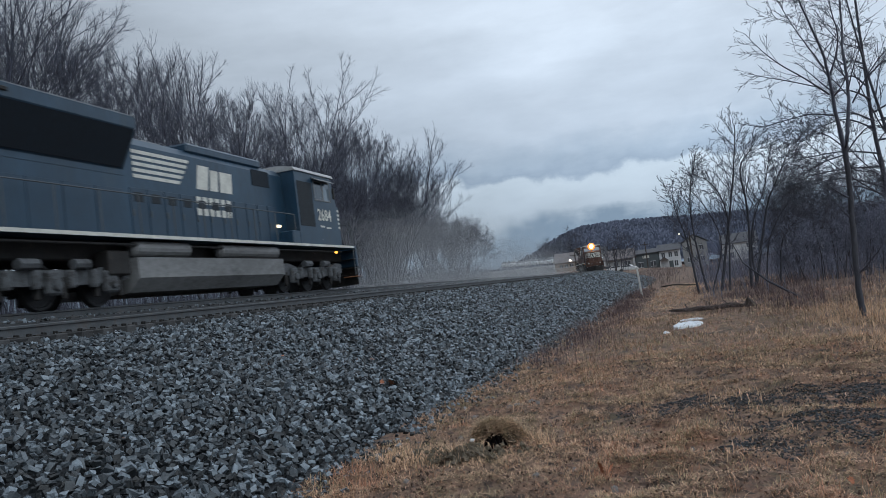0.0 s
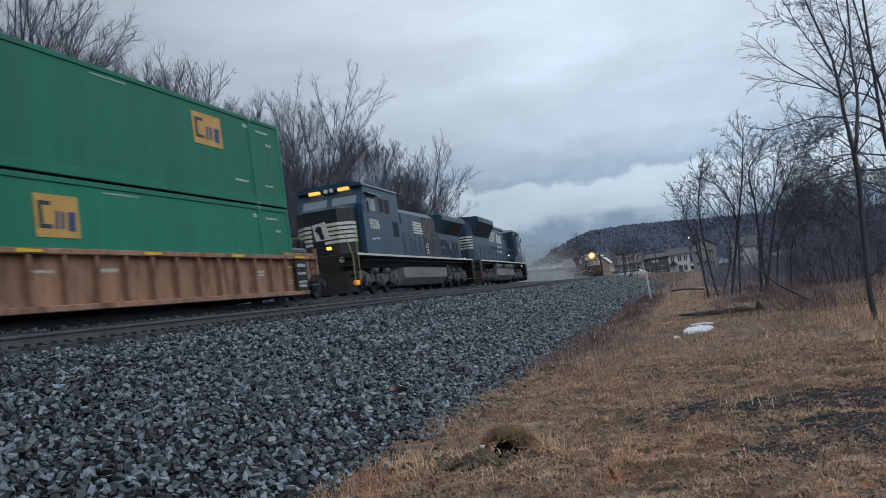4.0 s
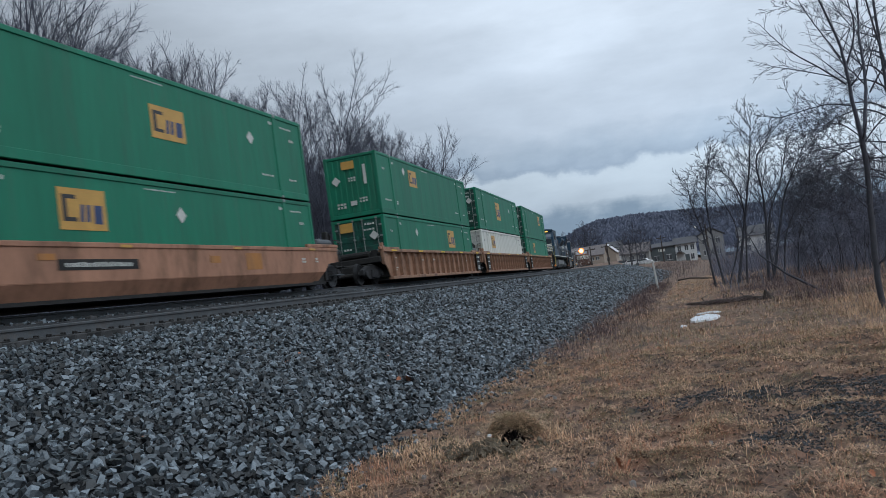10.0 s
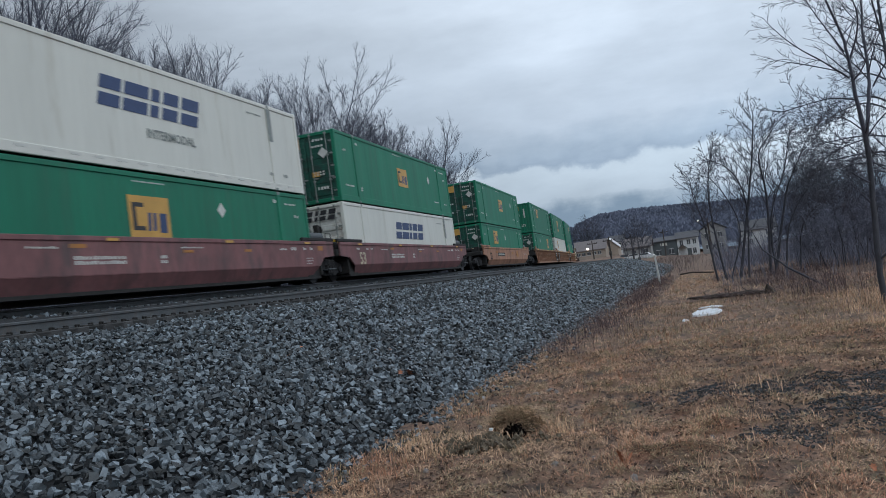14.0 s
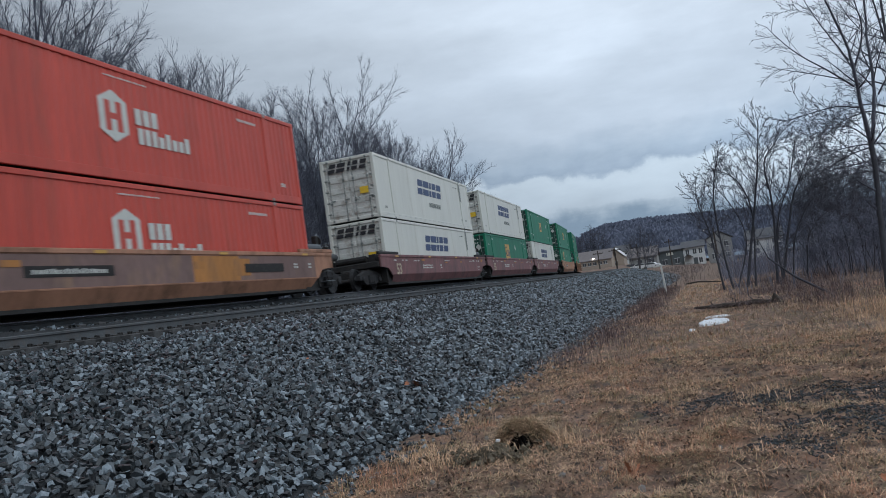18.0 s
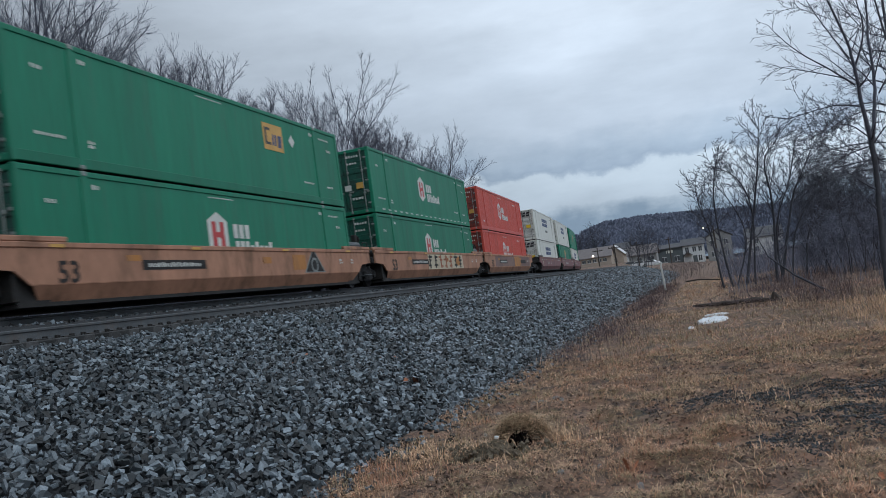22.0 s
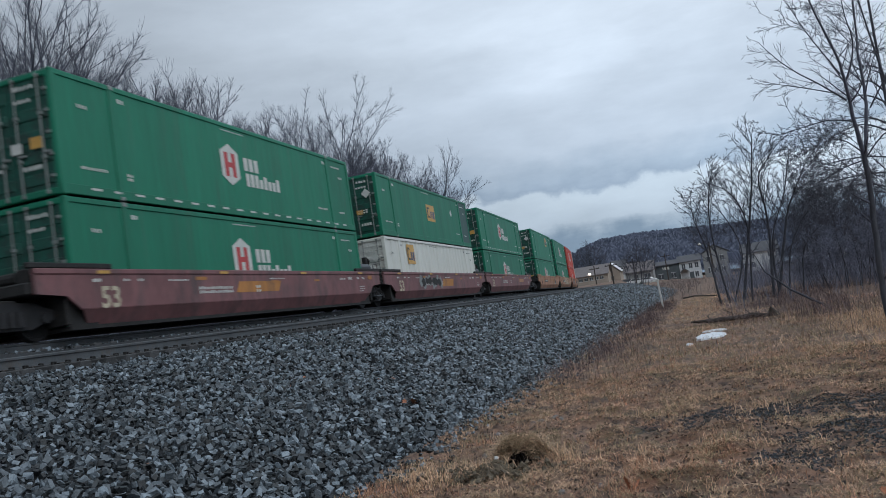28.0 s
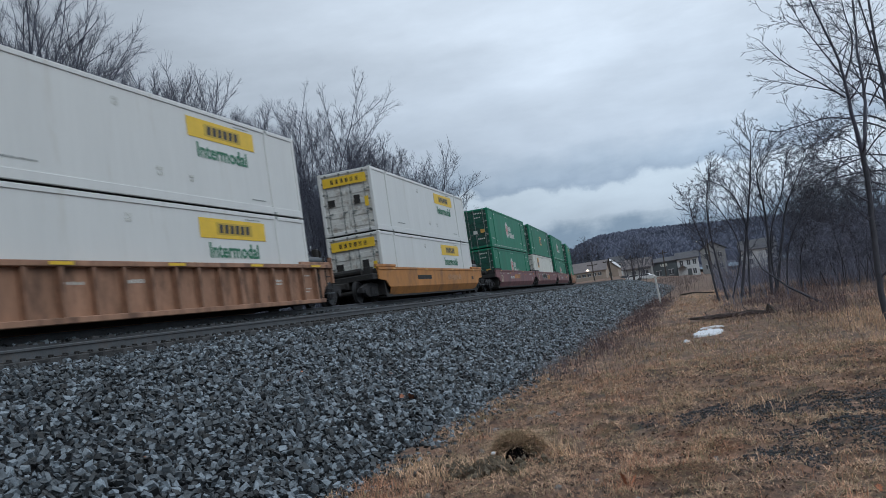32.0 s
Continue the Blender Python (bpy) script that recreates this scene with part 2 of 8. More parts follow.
M_BROWN = mat("faded_brown_wagon_paint", (0.33, 0.185, 0.118), 0.7, var=0.25, scale=0.8, fine=7, bump=0.12, stretch=(1, 1, 0.35), dirt=RUSTY, amount=0.35)
M_TAN = mat("faded_tan_wagon_paint", (0.37, 0.192, 0.122), 0.7, var=0.22, scale=0.7, fine=7, bump=0.1, stretch=(1, 1, 0.35), dirt=(0.16, 0.085, 0.05), amount=0.3)
M_MAROON = mat("maroon_wagon_paint", (0.20, 0.092, 0.096), 0.65, var=0.25, scale=0.8, fine=7, bump=0.1, stretch=(1, 1, 0.35), dirt=(0.105, 0.068, 0.07), amount=0.35)
M_AMBERCAR = mat("golden_wagon_paint", (0.43, 0.19, 0.05), 0.65, var=0.2, scale=0.7, fine=7, bump=0.1, stretch=(1, 1, 0.35), dirt=(0.22, 0.11, 0.05), amount=0.28)
# both engine blacks are tinted blue: haze is mixed into the paint
M_LOCO = mat("hazed_grimy_black_engine_paint", (0.018, 0.047, 0.084), 0.4, var=0.3, scale=0.8, fine=8, bump=0.04, stretch=(1, 1, 0.3), dirt=(0.030, 0.054, 0.078), amount=0.22)
M_LOCO2 = mat("hazed_black_engine_paint", (0.020, 0.054, 0.096), 0.42, var=0.3, scale=0.8, fine=8, bump=0.04, stretch=(1, 1, 0.3), dirt=(0.036, 0.058, 0.078), amount=0.22)
M_ROOFPALE = mat("pale_cab_roof", (0.40, 0.41, 0.42), 0.6, var=0.2, scale=1, fine=10, bump=0.05)
M_ROOF = mat("dusty_roof_grey", (0.16, 0.17, 0.18), 0.6, var=0.25, scale=1, fine=10, bump=0.05)
M_TANK = mat("road_dust_on_tank", (0.195, 0.20, 0.205), 0.75, var=0.3, scale=0.9, fine=9, bump=0.08, stretch=(1, 0.4, 1), dirt=(0.12, 0.122, 0.125), amount=0.25)
M_TRIM = mat("dirty_white_stripe", (0.62, 0.62, 0.57), 0.6, var=0.2, scale=3, fine=15, bump=0)
M_RUSTPATCH = mat("rust_burnt_panel", (0.050, 0.060, 0.074), 0.85, var=0.35, scale=1.1, fine=9, bump=0.15, stretch=(1, 1, 0.5), dirt=(0.165, 0.122, 0.115), amount=0.42)
M_NOSE = mat("black_nose_paint", (0.012, 0.018, 0.024), 0.4, var=0.3, scale=1, fine=8, bump=0.03)
M_INTAKE = mat("dark_blue_grille", (0.013, 0.018, 0.024), 0.75, var=0.3, scale=6, fine=40, bump=0.3)
M_GRABRUST = mat("rusty_grab_rail", (0.17, 0.115, 0.085), 0.75, var=0.3, scale=4, fine=20, bump=0.05)
M_LOT = mat("mist_grey_lot", (0.22, 0.215, 0.215), 0.9, var=0.25, scale=0.3, fine=3, bump=0.2)
M_GLASS = mat("dark_cab_glass", (0.03, 0.04, 0.05), 0.08, var=0.05, bump=0, spec=0.8)
# paler copy of the cab glass with the sky's reflection painted in
M_GLASSLIT = mat("cab_glass_sky_reflection", (0.16, 0.2, 0.24), 0.06, var=0.1, bump=0, spec=1.0)
M_GRILLE = mat("black_grille", (0.004, 0.010, 0.019), 0.8, var=0.3, scale=6, fine=40, bump=0.3)
M_AMBERLIT = mat("lit_number_board", (1.0, 0.52, 0.10), 0.5, var=0.05, bump=0, glow=0.9)
M_LAMP = mat("lit_headlamp", (1.0, 0.80, 0.50), 0.3, var=0.0, bump=0, glow=2.0)
M_LAMPCORE = mat("glaring_lamp_lens", (1.0, 0.66, 0.30), 0.3, var=0.0, bump=0, glow=6.0)
M_HALO = mat("headlamp_halo", (1.0, 0.24, 0.04), 0.3, var=0.0, bump=0, glow=1.7)
M_MARKER = mat("lit_amber_marker", (1.0, 0.45, 0.05), 0.4, var=0.0, bump=0, glow=3.0)
M_HANDRAIL = mat("grey_handrail_steel", (0.10, 0.11, 0.12), 0.6, 0.3, var=0.2, scale=4, fine=20, bump=0)
M_STEPRUST = mat("rusty_orange_step", (0.30, 0.12, 0.05), 0.8, var=0.3, scale=4, fine=20, bump=0.1)
# dark engine paint with the headlight's warm glow mixed in
M_WARMDARK = mat("glow_tinted_dark_engine_paint", (0.075, 0.034, 0.022), 0.6, var=0.3, scale=1, fine=8, bump=0.04)
# blue distance haze is mixed into the woods' and hill's colours
M_WOODS = mat("hazed_bare_woods", (0.150, 0.166, 0.226), 0.95, var=0.2, scale=0.02, fine=0.1, bump=0, island=0.08)
M_HILL = mat("hazed_hill_slope", (0.155, 0.168, 0.222), 0.95, var=0.3, scale=0.01, fine=0.2, bump=0)
# needle colour lifted towards blue: aerial haze is painted in
M_EVERGREEN = mat("hazed_conifer_needles", (0.070, 0.080, 0.105), 0.9, var=0.3, scale=0.5, fine=4, bump=0, island=0.4)
# brush colour carries a painted blue haze as well
M_BRUSH = mat("hazed_tangled_brush", (0.165, 0.172, 0.225), 0.9, var=0.3, scale=1, fine=8, bump=0, island=0.4)
M_MIST = mat("drifting_water_droplets", (0.55, 0.56, 0.58), 0.9, var=0.0, bump=0)
M_SNOW = mat("old_snow", (0.80, 0.82, 0.86), 0.7, var=0.08, scale=5, fine=40, bump=0.3)
M_POST = mat("chipped_white_post", (0.62, 0.62, 0.60), 0.7, var=0.15, scale=6, fine=40, bump=0.1, dirt=(0.3, 0.28, 0.25), amount=0.2)
M_HOLE = mat("black_burrow_shade", (0.006, 0.005, 0.005), 1.0, var=0.1, bump=0, spec=0.0)
M_EARTH = mat("turned_dark_earth", (0.150, 0.122, 0.088), 0.95, var=0.4, scale=8, fine=45, bump=0.9)
M_LEAF = mat("fallen_oak_leaf", (0.42, 0.165, 0.085), 0.8, var=0.2, scale=10, fine=60, bump=0.1, vary=0.3)
M_LITTER = mat("pale_grit", (0.26, 0.24, 0.23), 0.7, var=0.15, scale=10, fine=60, bump=0.1)
M_LOG = mat("rotten_log_bark", (0.062, 0.05, 0.043), 0.95, var=0.35, scale=5, fine=30, bump=0.6)
M_SIDING = mat("white_house_siding", (0.60, 0.61, 0.62), 0.75, var=0.08, scale=1, fine=9, bump=0.05)
M_BEIGE = mat("beige_stucco_wall", (0.37, 0.31, 0.26), 0.85, var=0.1, scale=1, fine=9, bump=0.05)
M_GREYWALL = mat("grey_wall_siding", (0.27, 0.27, 0.27), 0.85, var=0.1, scale=1, fine=9, bump=0.05)
# slate, shingle and window colours are lifted to paint in distance haze
M_DARKWALL = mat("hazed_slate_wall", (0.10, 0.115, 0.125), 0.8, var=0.15, scale=1, fine=9, bump=0.05)
M_SHINGLE = mat("hazed_brown_shingle", (0.19, 0.17, 0.17), 0.9, var=0.2, scale=2, fine=12, bump=0.3)
M_SHINGLE_DARK = mat("hazed_dark_shingle", (0.10, 0.10, 0.11), 0.9, var=0.2, scale=2, fine=12, bump=0.3)
M_WINDOW = mat("hazed_window_glass", (0.085, 0.09, 0.10), 0.2, var=0.1, bump=0)
M_POLE = mat("creosoted_pole", (0.06, 0.05, 0.045), 0.9, var=0.3, scale=3, fine=20, bump=0.2)
M_CAR = mat("white_car_paint", (0.62, 0.63, 0.65), 0.3, var=0.05, bump=0)
M_CARDARK = mat("grey_car_paint", (0.10, 0.11, 0.12), 0.3, var=0.05, bump=0)
M_TYRE = mat("tyre_rubber", (0.02, 0.02, 0.02), 0.85, var=0.2, bump=0)
M_STREETLIT = mat("lit_street_lamp", (1.0, 0.86, 0.66), 0.4, var=0.0, bump=0, glow=9.0)
M_STONE_FINE = mat("fine_dark_gravel", (0.052, 0.056, 0.063), 0.8, var=0.3, scale=6, fine=60, bump=0.2, island=0.6)
M_FIELDWEED = mat("dull_field_weeds", (0.185, 0.146, 0.138), 0.9, var=0.25, scale=0.5, fine=5, bump=0, island=0.45)
M_YELLOWDARK = mat("dull_yellow_vinyl", (0.50, 0.34, 0.03), 0.5, var=0.1, scale=3, fine=20, bump=0)
M_TANPALE = mat("faded_spray_pink", (0.40, 0.22, 0.11), 0.7, var=0.2, scale=3, fine=20, bump=0)
M_CREAM = mat("cream_patch_paint", (0.52, 0.46, 0.34), 0.7, var=0.15, scale=2, fine=12, bump=0.03, dirt=(0.33, 0.25, 0.17), amount=0.2)
M_CRIMSONDULL = mat("rusty_red_spray", (0.28, 0.09, 0.045), 0.7, var=0.2, scale=3, fine=20, bump=0)
M_STEPLIT = mat("lit_orange_step", (0.85, 0.30, 0.04), 0.6, var=0.15, scale=4, fine=20, bump=0, glow=0.5)
M_RAILYELLOW = mat("worn_yellow_handrail", (0.34, 0.30, 0.10), 0.6, var=0.3, scale=4, fine=20, bump=0)



# ---- mesh helpers ----
class Shape:
    """Collects vertices and faces of one mesh."""

    def __init__(self):
        self.v, self.f = [], []

    def add(self, verts, faces):
        o = len(self.v)
        self.v += [tuple(p) for p in verts]
        self.f += [tuple(o + i for i in q) for q in faces]
        return self

    def box(self, x0, x1, y0, y1, z0, z1):
        self.add([(x, y, z) for x in (x0, x1) for y in (y0, y1) for z in (z0, z1)],
                 [(0, 1, 3, 2), (4, 6, 7, 5), (0, 4, 5, 1), (2, 3, 7, 6), (0, 2, 6, 4), (1, 5, 7, 3)])
        return self

    def rbox(self, x0, x1, y0, y1, z0, z1, c=0.02):
        """A box with chamfered edges."""
        c = min(c, abs(x1 - x0) * 0.45, abs(y1 - y0) * 0.45, abs(z1 - z0) * 0.45)
        v, ix = [], {}
        for i, x in enumerate((x0, x1)):
            for j, y in enumerate((y0, y1)):
                for k, z in enumerate((z0, z1)):
                    a, b, d = (c if i == 0 else -c), (c if j == 0 else -c), (c if k == 0 else -c)
                    for ax, p in enumerate(((x, y + b, z + d), (x + a, y, z + d), (x + a, y + b, z))):
                        ix[i, j, k, ax] = len(v)
                        v.append(p)
        f = []
        for s in (0, 1):
            f.append([ix[s, j, k, 0] for j, k in ((0, 0), (1, 0), (1, 1), (0, 1))])
            f.append([ix[i, s, k, 1] for i, k in ((0, 0), (1, 0), (1, 1), (0, 1))])
            f.append([ix[i, j, s, 2] for i, j in ((0, 0), (1, 0), (1, 1), (0, 1))])
        for i in (0, 1):
            for j in (0, 1):
                f.append([ix[i, j, 0, 0], ix[i, j, 1, 0], ix[i, j, 1, 1], ix[i, j, 0, 1]])
                f.append([ix[i, 0, j, 0], ix[i, 1, j, 0], ix[i, 1, j, 2], ix[i, 0, j, 2]])
                f.append([ix[0, i, j, 1], ix[1, i, j, 1], ix[1, i, j, 2], ix[0, i, j, 2]])
                for k in (0, 1):
                    f.append([ix[i, j, k, 0], ix[i, j, k, 1], ix[i, j, k, 2]])
        return self.add(v, f)

    def prism(self, pts, axis, a, b):
        """A polygon drawn in the two other axes, drawn out along axis from a to b."""
        n = len(pts)
        put = {"x": lambda p, t: (t, p[0], p[1]), "y": lambda p, t: (p[0], t, p[1]), "z": lambda p, t: (p[0], p[1], t)}[axis]
        v = [put(p, t) for t in (a, b) for p in pts]
        f = [tuple(range(n)), tuple(range(2 * n - 1, n - 1, -1))]
        f += [(i, n + i, n + (i + 1) % n, (i + 1) % n) for i in range(n)]
        return self.add(v, f)

    def pair(self):
        return self.v, self.f

    def tube(self, p, q, r0, r1=None, n=6, caps=True):
        r1 = r0 if r1 is None else r1
        p, q = Vector(p), Vector(q)
        d = (q - p).normalized()
        s = d.orthogonal().normalized()
        u = d.cross(s)
        v = [c + (s * math.cos(2 * math.pi * i / n) + u * math.sin(2 * math.pi * i / n)) * r for c, r in ((p, r0), (q, r1)) for i in range(n)]
        f = [(i, (i + 1) % n, n + (i + 1) % n, n + i) for i in range(n)]
        if caps:
            f += [tuple(range(n - 1, -1, -1)), tuple(range(n, 2 * n))]
        return self.add(v, f)

    def pipe(self, pts, r, n=6):
        for p, q in zip(pts, pts[1:]):
            self.tube(p, q, r, r, n)
        return self

    def lathe(self, prof, c, axis="x", n=20):
        """A turned body: prof is (along, radius) pairs about an axis through c."""
        v = []
        for a, r in prof:
            for i in range(n):
                w = 2 * math.pi * i / n
                p = {"x": (a, r * math.cos(w), r * math.sin(w)), "y": (r * math.cos(w), a, r * math.sin(w)), "z": (r * math.cos(w), r * math.sin(w), a)}[axis]
                v.append((c[0] + p[0], c[1] + p[1], c[2] + p[2]))
        f = [(k * n + i, k * n + (i + 1) % n, (k + 1) * n + (i + 1) % n, (k + 1) * n + i) for k in range(len(prof) - 1) for i in range(n)]
        f += [tuple(range(n)), tuple((len(prof) - 1) * n + i for i in range(n))]
        return self.add(v, f)

    def mesh(self, name, material, smooth=False):
        me = bpy.data.meshes.new(name)
        me.from_pydata(self.v, [], self.f)
        bm = bmesh.new()
        bm.from_mesh(me)
        bmesh.ops.recalc_face_normals(bm, faces=bm.faces)
        bm.to_mesh(me)
        bm.free()
        if smooth:
            me.polygons.foreach_set("use_smooth", [True] * len(me.polygons))
        me.materials.append(material)
        return me


MESHES = {}


def part(name, shape, material, parent=None, label="", key=None, smooth=False, at=None):
    """One mesh object under a thing; a key shares the mesh between alike pieces."""
    if key is not None and key in MESHES:
        me = MESHES[key]
    else:
        me = (shape() if callable(shape) else shape).mesh(name, material, smooth)
        if key is not None:
            MESHES[key] = me
    ob = new(name, me)
    if parent is not None:
        ob.parent = parent
    if at is not None:
        ob.matrix_basis = at
    if label:
        ob["label"] = label
    return ob


def raw(name, verts, faces, material, smooth=False):
    """A large mesh from arrays of vertices and equal faces."""
    me = bpy.data.meshes.new(name)
    verts, faces = np.asarray(verts, np.float32), np.asarray(faces, np.int32)
    n, k = faces.shape
    me.vertices.add(len(verts))
    me.vertices.foreach_set("co", verts.ravel())
    me.loops.add(n * k)
    me.loops.foreach_set("vertex_index", faces.ravel())
    me.polygons.add(n)
    me.polygons.foreach_set("loop_start", np.arange(0, n * k, k, dtype=np.int32))
    me.polygons.foreach_set("use_smooth", np.full(n, smooth))
    me.update(calc_edges=True)
    me.materials.append(material)
    return new(name, me)


# ---- the two tracks in plan ----
RAIL_FAR, RAIL_NEAR = 2.27, 1.87  # rail-top heights


class Line:
    """A track's centre line: bends(s) is its curvature to the left."""

    def __init__(self, x, bends):
        self.s = np.arange(-420.0, 520.0, 1.0)
        k = np.array([bends(s) for s in self.s])
        i0 = int(np.argmin(np.abs(self.s)))
        th = np.cumsum(k)
        self.turn = th - th[i0]
        dx, dy = -np.sin(self.turn), np.cos(self.turn)
        self.x = np.concatenate(([0], np.cumsum((dx[1:] + dx[:-1]) / 2)))
        self.y = np.concatenate(([0], np.cumsum((dy[1:] + dy[:-1]) / 2)))
        self.x += x - self.x[i0]
        self.y -= self.y[i0]

    def at(self, s, off=0.0):
        x, y, a = (float(np.interp(s, self.s, q)) for q in (self.x, self.y, self.turn))
        return x + off * math.cos(a), y + off * math.sin(a), a

    def place(self, s, z):
        x, y, a = self.at(s)
        return pose(x, y, z, 0, 0, math.degrees(a))


FAR = Line(-14.3, lambda s: 0.0 if s < 0 else 0.0009 if s < 122 else 0.003 if s < 330 else 0.0)
NEAR = Line(-10.23, lambda s: 0.0 if s < 80 else 0.0031 if s < 330 else 0.0)


# ---- ground, embankment and rails ----
def ground_z(x, y):
    z = 0.05 * noise.noise((x * 0.35, y * 0.35, 0.0)) + 0.03 * noise.noise((x * 1.7, y * 1.7, 3.0))
    if 4 < y < 15 and -4 < x < 7:
        z += 0.075 * max(-0.4, noise.noise((x * 2.6, y * 2.6, 4.0)) + 0.5 * noise.noise((x * 6.1, y * 6.1, 14.0))) * min(1.0, 15 - y, x + 4)
    if y > 60:
        z += 0.010 * (y - 60) * min(1, max(0.0, (2 - x) / 14)) * (1 if y < 260 else 260 / y)
    if x < -16:
        z += 1.5 * min(1.0, (-16 - x) / 4)
    return z - 0.0


def build_ground():
    xs = np.concatenate((-np.geomspace(2500, 44, 14), np.arange(-40, -16, 2.0), np.arange(-16, -4.4, 0.35), np.arange(-4.3, 6.5, 0.11), np.arange(6.7, 12, 0.35), np.arange(12, 40, 2.0), np.geomspace(44, 2500, 14)))
    ys = np.concatenate((-np.geomspace(2500, 12, 10), np.arange(-8, 2, 1.0), np.arange(2, 4, 0.35), np.arange(4.2, 14, 0.11), np.arange(14.2, 30, 0.35), np.arange(30, 80, 1.5), np.arange(80, 330, 8.0), np.geomspace(330, 3500, 16)))
    v = [(x, y, ground_z(x, y)) for y in ys for x in xs]
    w = len(xs)
    f = [(j * w + i, j * w + i + 1, (j + 1) * w + i + 1, (j + 1) * w + i) for j in range(len(ys) - 1) for i in range(w - 1)]
    ob = raw("ground", v, f, M_GROUND)
    ob.data.polygons.foreach_set("use_smooth", [True] * len(f))
    tagged(ob, "dry winter grass and bare earth beside the railway", "ground", kind="structure")


SECTION = ((6.95, -0.25), (6.5, 0.06), (1.95, 1.43), (1.5, 1.51), (1.25, 1.57), (-1.3, 1.60))


def bed_rows(s):
    """Cross-section of the ballast bed at one station, from the grass to the far side."""
    pts = []
    for off, z in SECTION:
        x, y, _ = NEAR.at(s, off)
        pts.append((x, y, z))
    x1, y1, _ = NEAR.at(s, -1.9)
    pts.append((x1, y1, 1.63))
    for off, z in ((1.9, 1.80), (1.42, 2.07), (-1.35, 2.07), (-1.9, 2.02), (-4.2, 1.2), (-4.8, 1.0)):
        x, y, _ = FAR.at(s, off)
        pts.append((x, y, z))
    return pts


def build_bed():
    st = np.concatenate((np.arange(-60, 0, 4.0), np.arange(0, 60, 0.4), np.arange(60, 330, 3.0)))
    v = []
    for s in st:
        row = bed_rows(s)
        for (x0, y0, z0), (x1, y1, z1) in zip(row, row[1:]):
            n = 14 if z1 - z0 > 1 else 4
            for i in range(n):
                t = i / n
                x, y, z = x0 + (x1 - x0) * t, y0 + (y1 - y0) * t, z0 + (z1 - z0) * t
                v.append((x, y, z - 0.03 + 0.035 * noise.noise((x * 1.3, y * 1.3, 7.0)) + 0.05 * noise.noise((x * 0.3, y * 0.3, 1.0))))
        v.append(row[-1])
    w = len(v) // len(st)
    f = [(j * w + i, (j + 1) * w + i, (j + 1) * w + i + 1, j * w + i + 1) for j in range(len(st) - 1) for i in range(w - 1)]
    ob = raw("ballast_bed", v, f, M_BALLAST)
    tagged(ob, "crushed stone embankment under two railway tracks, darkened for shade between stones", "ballast", kind="structure")


RAIL_PROFILE = ((-0.075, -0.185), (0.075, -0.185), (0.075, -0.172), (0.014, -0.155), (0.010, -0.050), (0.036, -0.040), (0.037, -0.010), (0.028, 0.0), (-0.028, 0.0), (-0.037, -0.010), (-0.036, -0.040), (-0.010, -0.050), (-0.014, -0.155), (-0.075, -0.172))


def build_track(line, z, name):
    top = tagged(new(name), "double railway track line with worn steel rails on timber ties", "railway track", kind="structure")
    st = np.concatenate((np.arange(-120, -20, 8.0), np.arange(-20, 330, 2.5)))
    for side in (-0.755, 0.755):
        v = []
        for s in st:
            for px, pz in RAIL_PROFILE:
                x, y, _ = line.at(s, side + px)
                v.append((x, y, z + pz))
        n = len(RAIL_PROFILE)
        f = [(j * n + i, j * n + (i + 1) % n, (j + 1) * n + (i + 1) % n, (j + 1) * n + i) for j in range(len(st) - 1) for i in range(n)]
        ob = raw("rail", v, f, M_RAIL)
        ob.data.materials.append(M_RAILTOP)
        for k, p in enumerate(ob.data.polygons):
            if k % n == 7:
                p.material_index = 1
        ob.parent = top
    return top


build_ground()
build_bed()
track_near = build_track(NEAR, RAIL_NEAR, "track_1")
track_far = build_track(FAR, RAIL_FAR, "track_2")


# ---- containers ----
CL, CW, CH = 16.154, 2.59, 2.90  # fifty-three foot box
HX = CW / 2


def corrugated(y0, y1, z0, z1, depth, period, x):
    """A pressed steel wall in the plane x, its folds running up and down."""
    s = Shape()
    n = max(1, int((y1 - y0) / period))
    p = (y1 - y0) / n
    line = []
    for i in range(n):
        a = y0 + i * p
        line += [(a, x), (a + p * 0.35, x), (a + p * 0.5, x - depth), (a + p * 0.85, x - depth)]
    line.append((y1, x))
    m = len(line)
    v = [(xx, yy, z) for z in (z0, z1) for yy, xx in line]
    f = [(i, i + 1, m + i + 1, m + i) for i in range(m - 1)]
    s.add(v, f)
    s.box(x - 0.09, x - depth - 0.012, y0, y1, z0, z1)
    return s


def plate(x, y0, y1, z0, z1, slant=0.0, t=0.006):
    """A thin plate on the camera-side wall x, or a slanted letter block."""
    s = Shape()
    return s.prism(((y0, z0), (y1, z0), (y1 + slant, z1), (y0 + slant, z1)), "x", x, x + t)


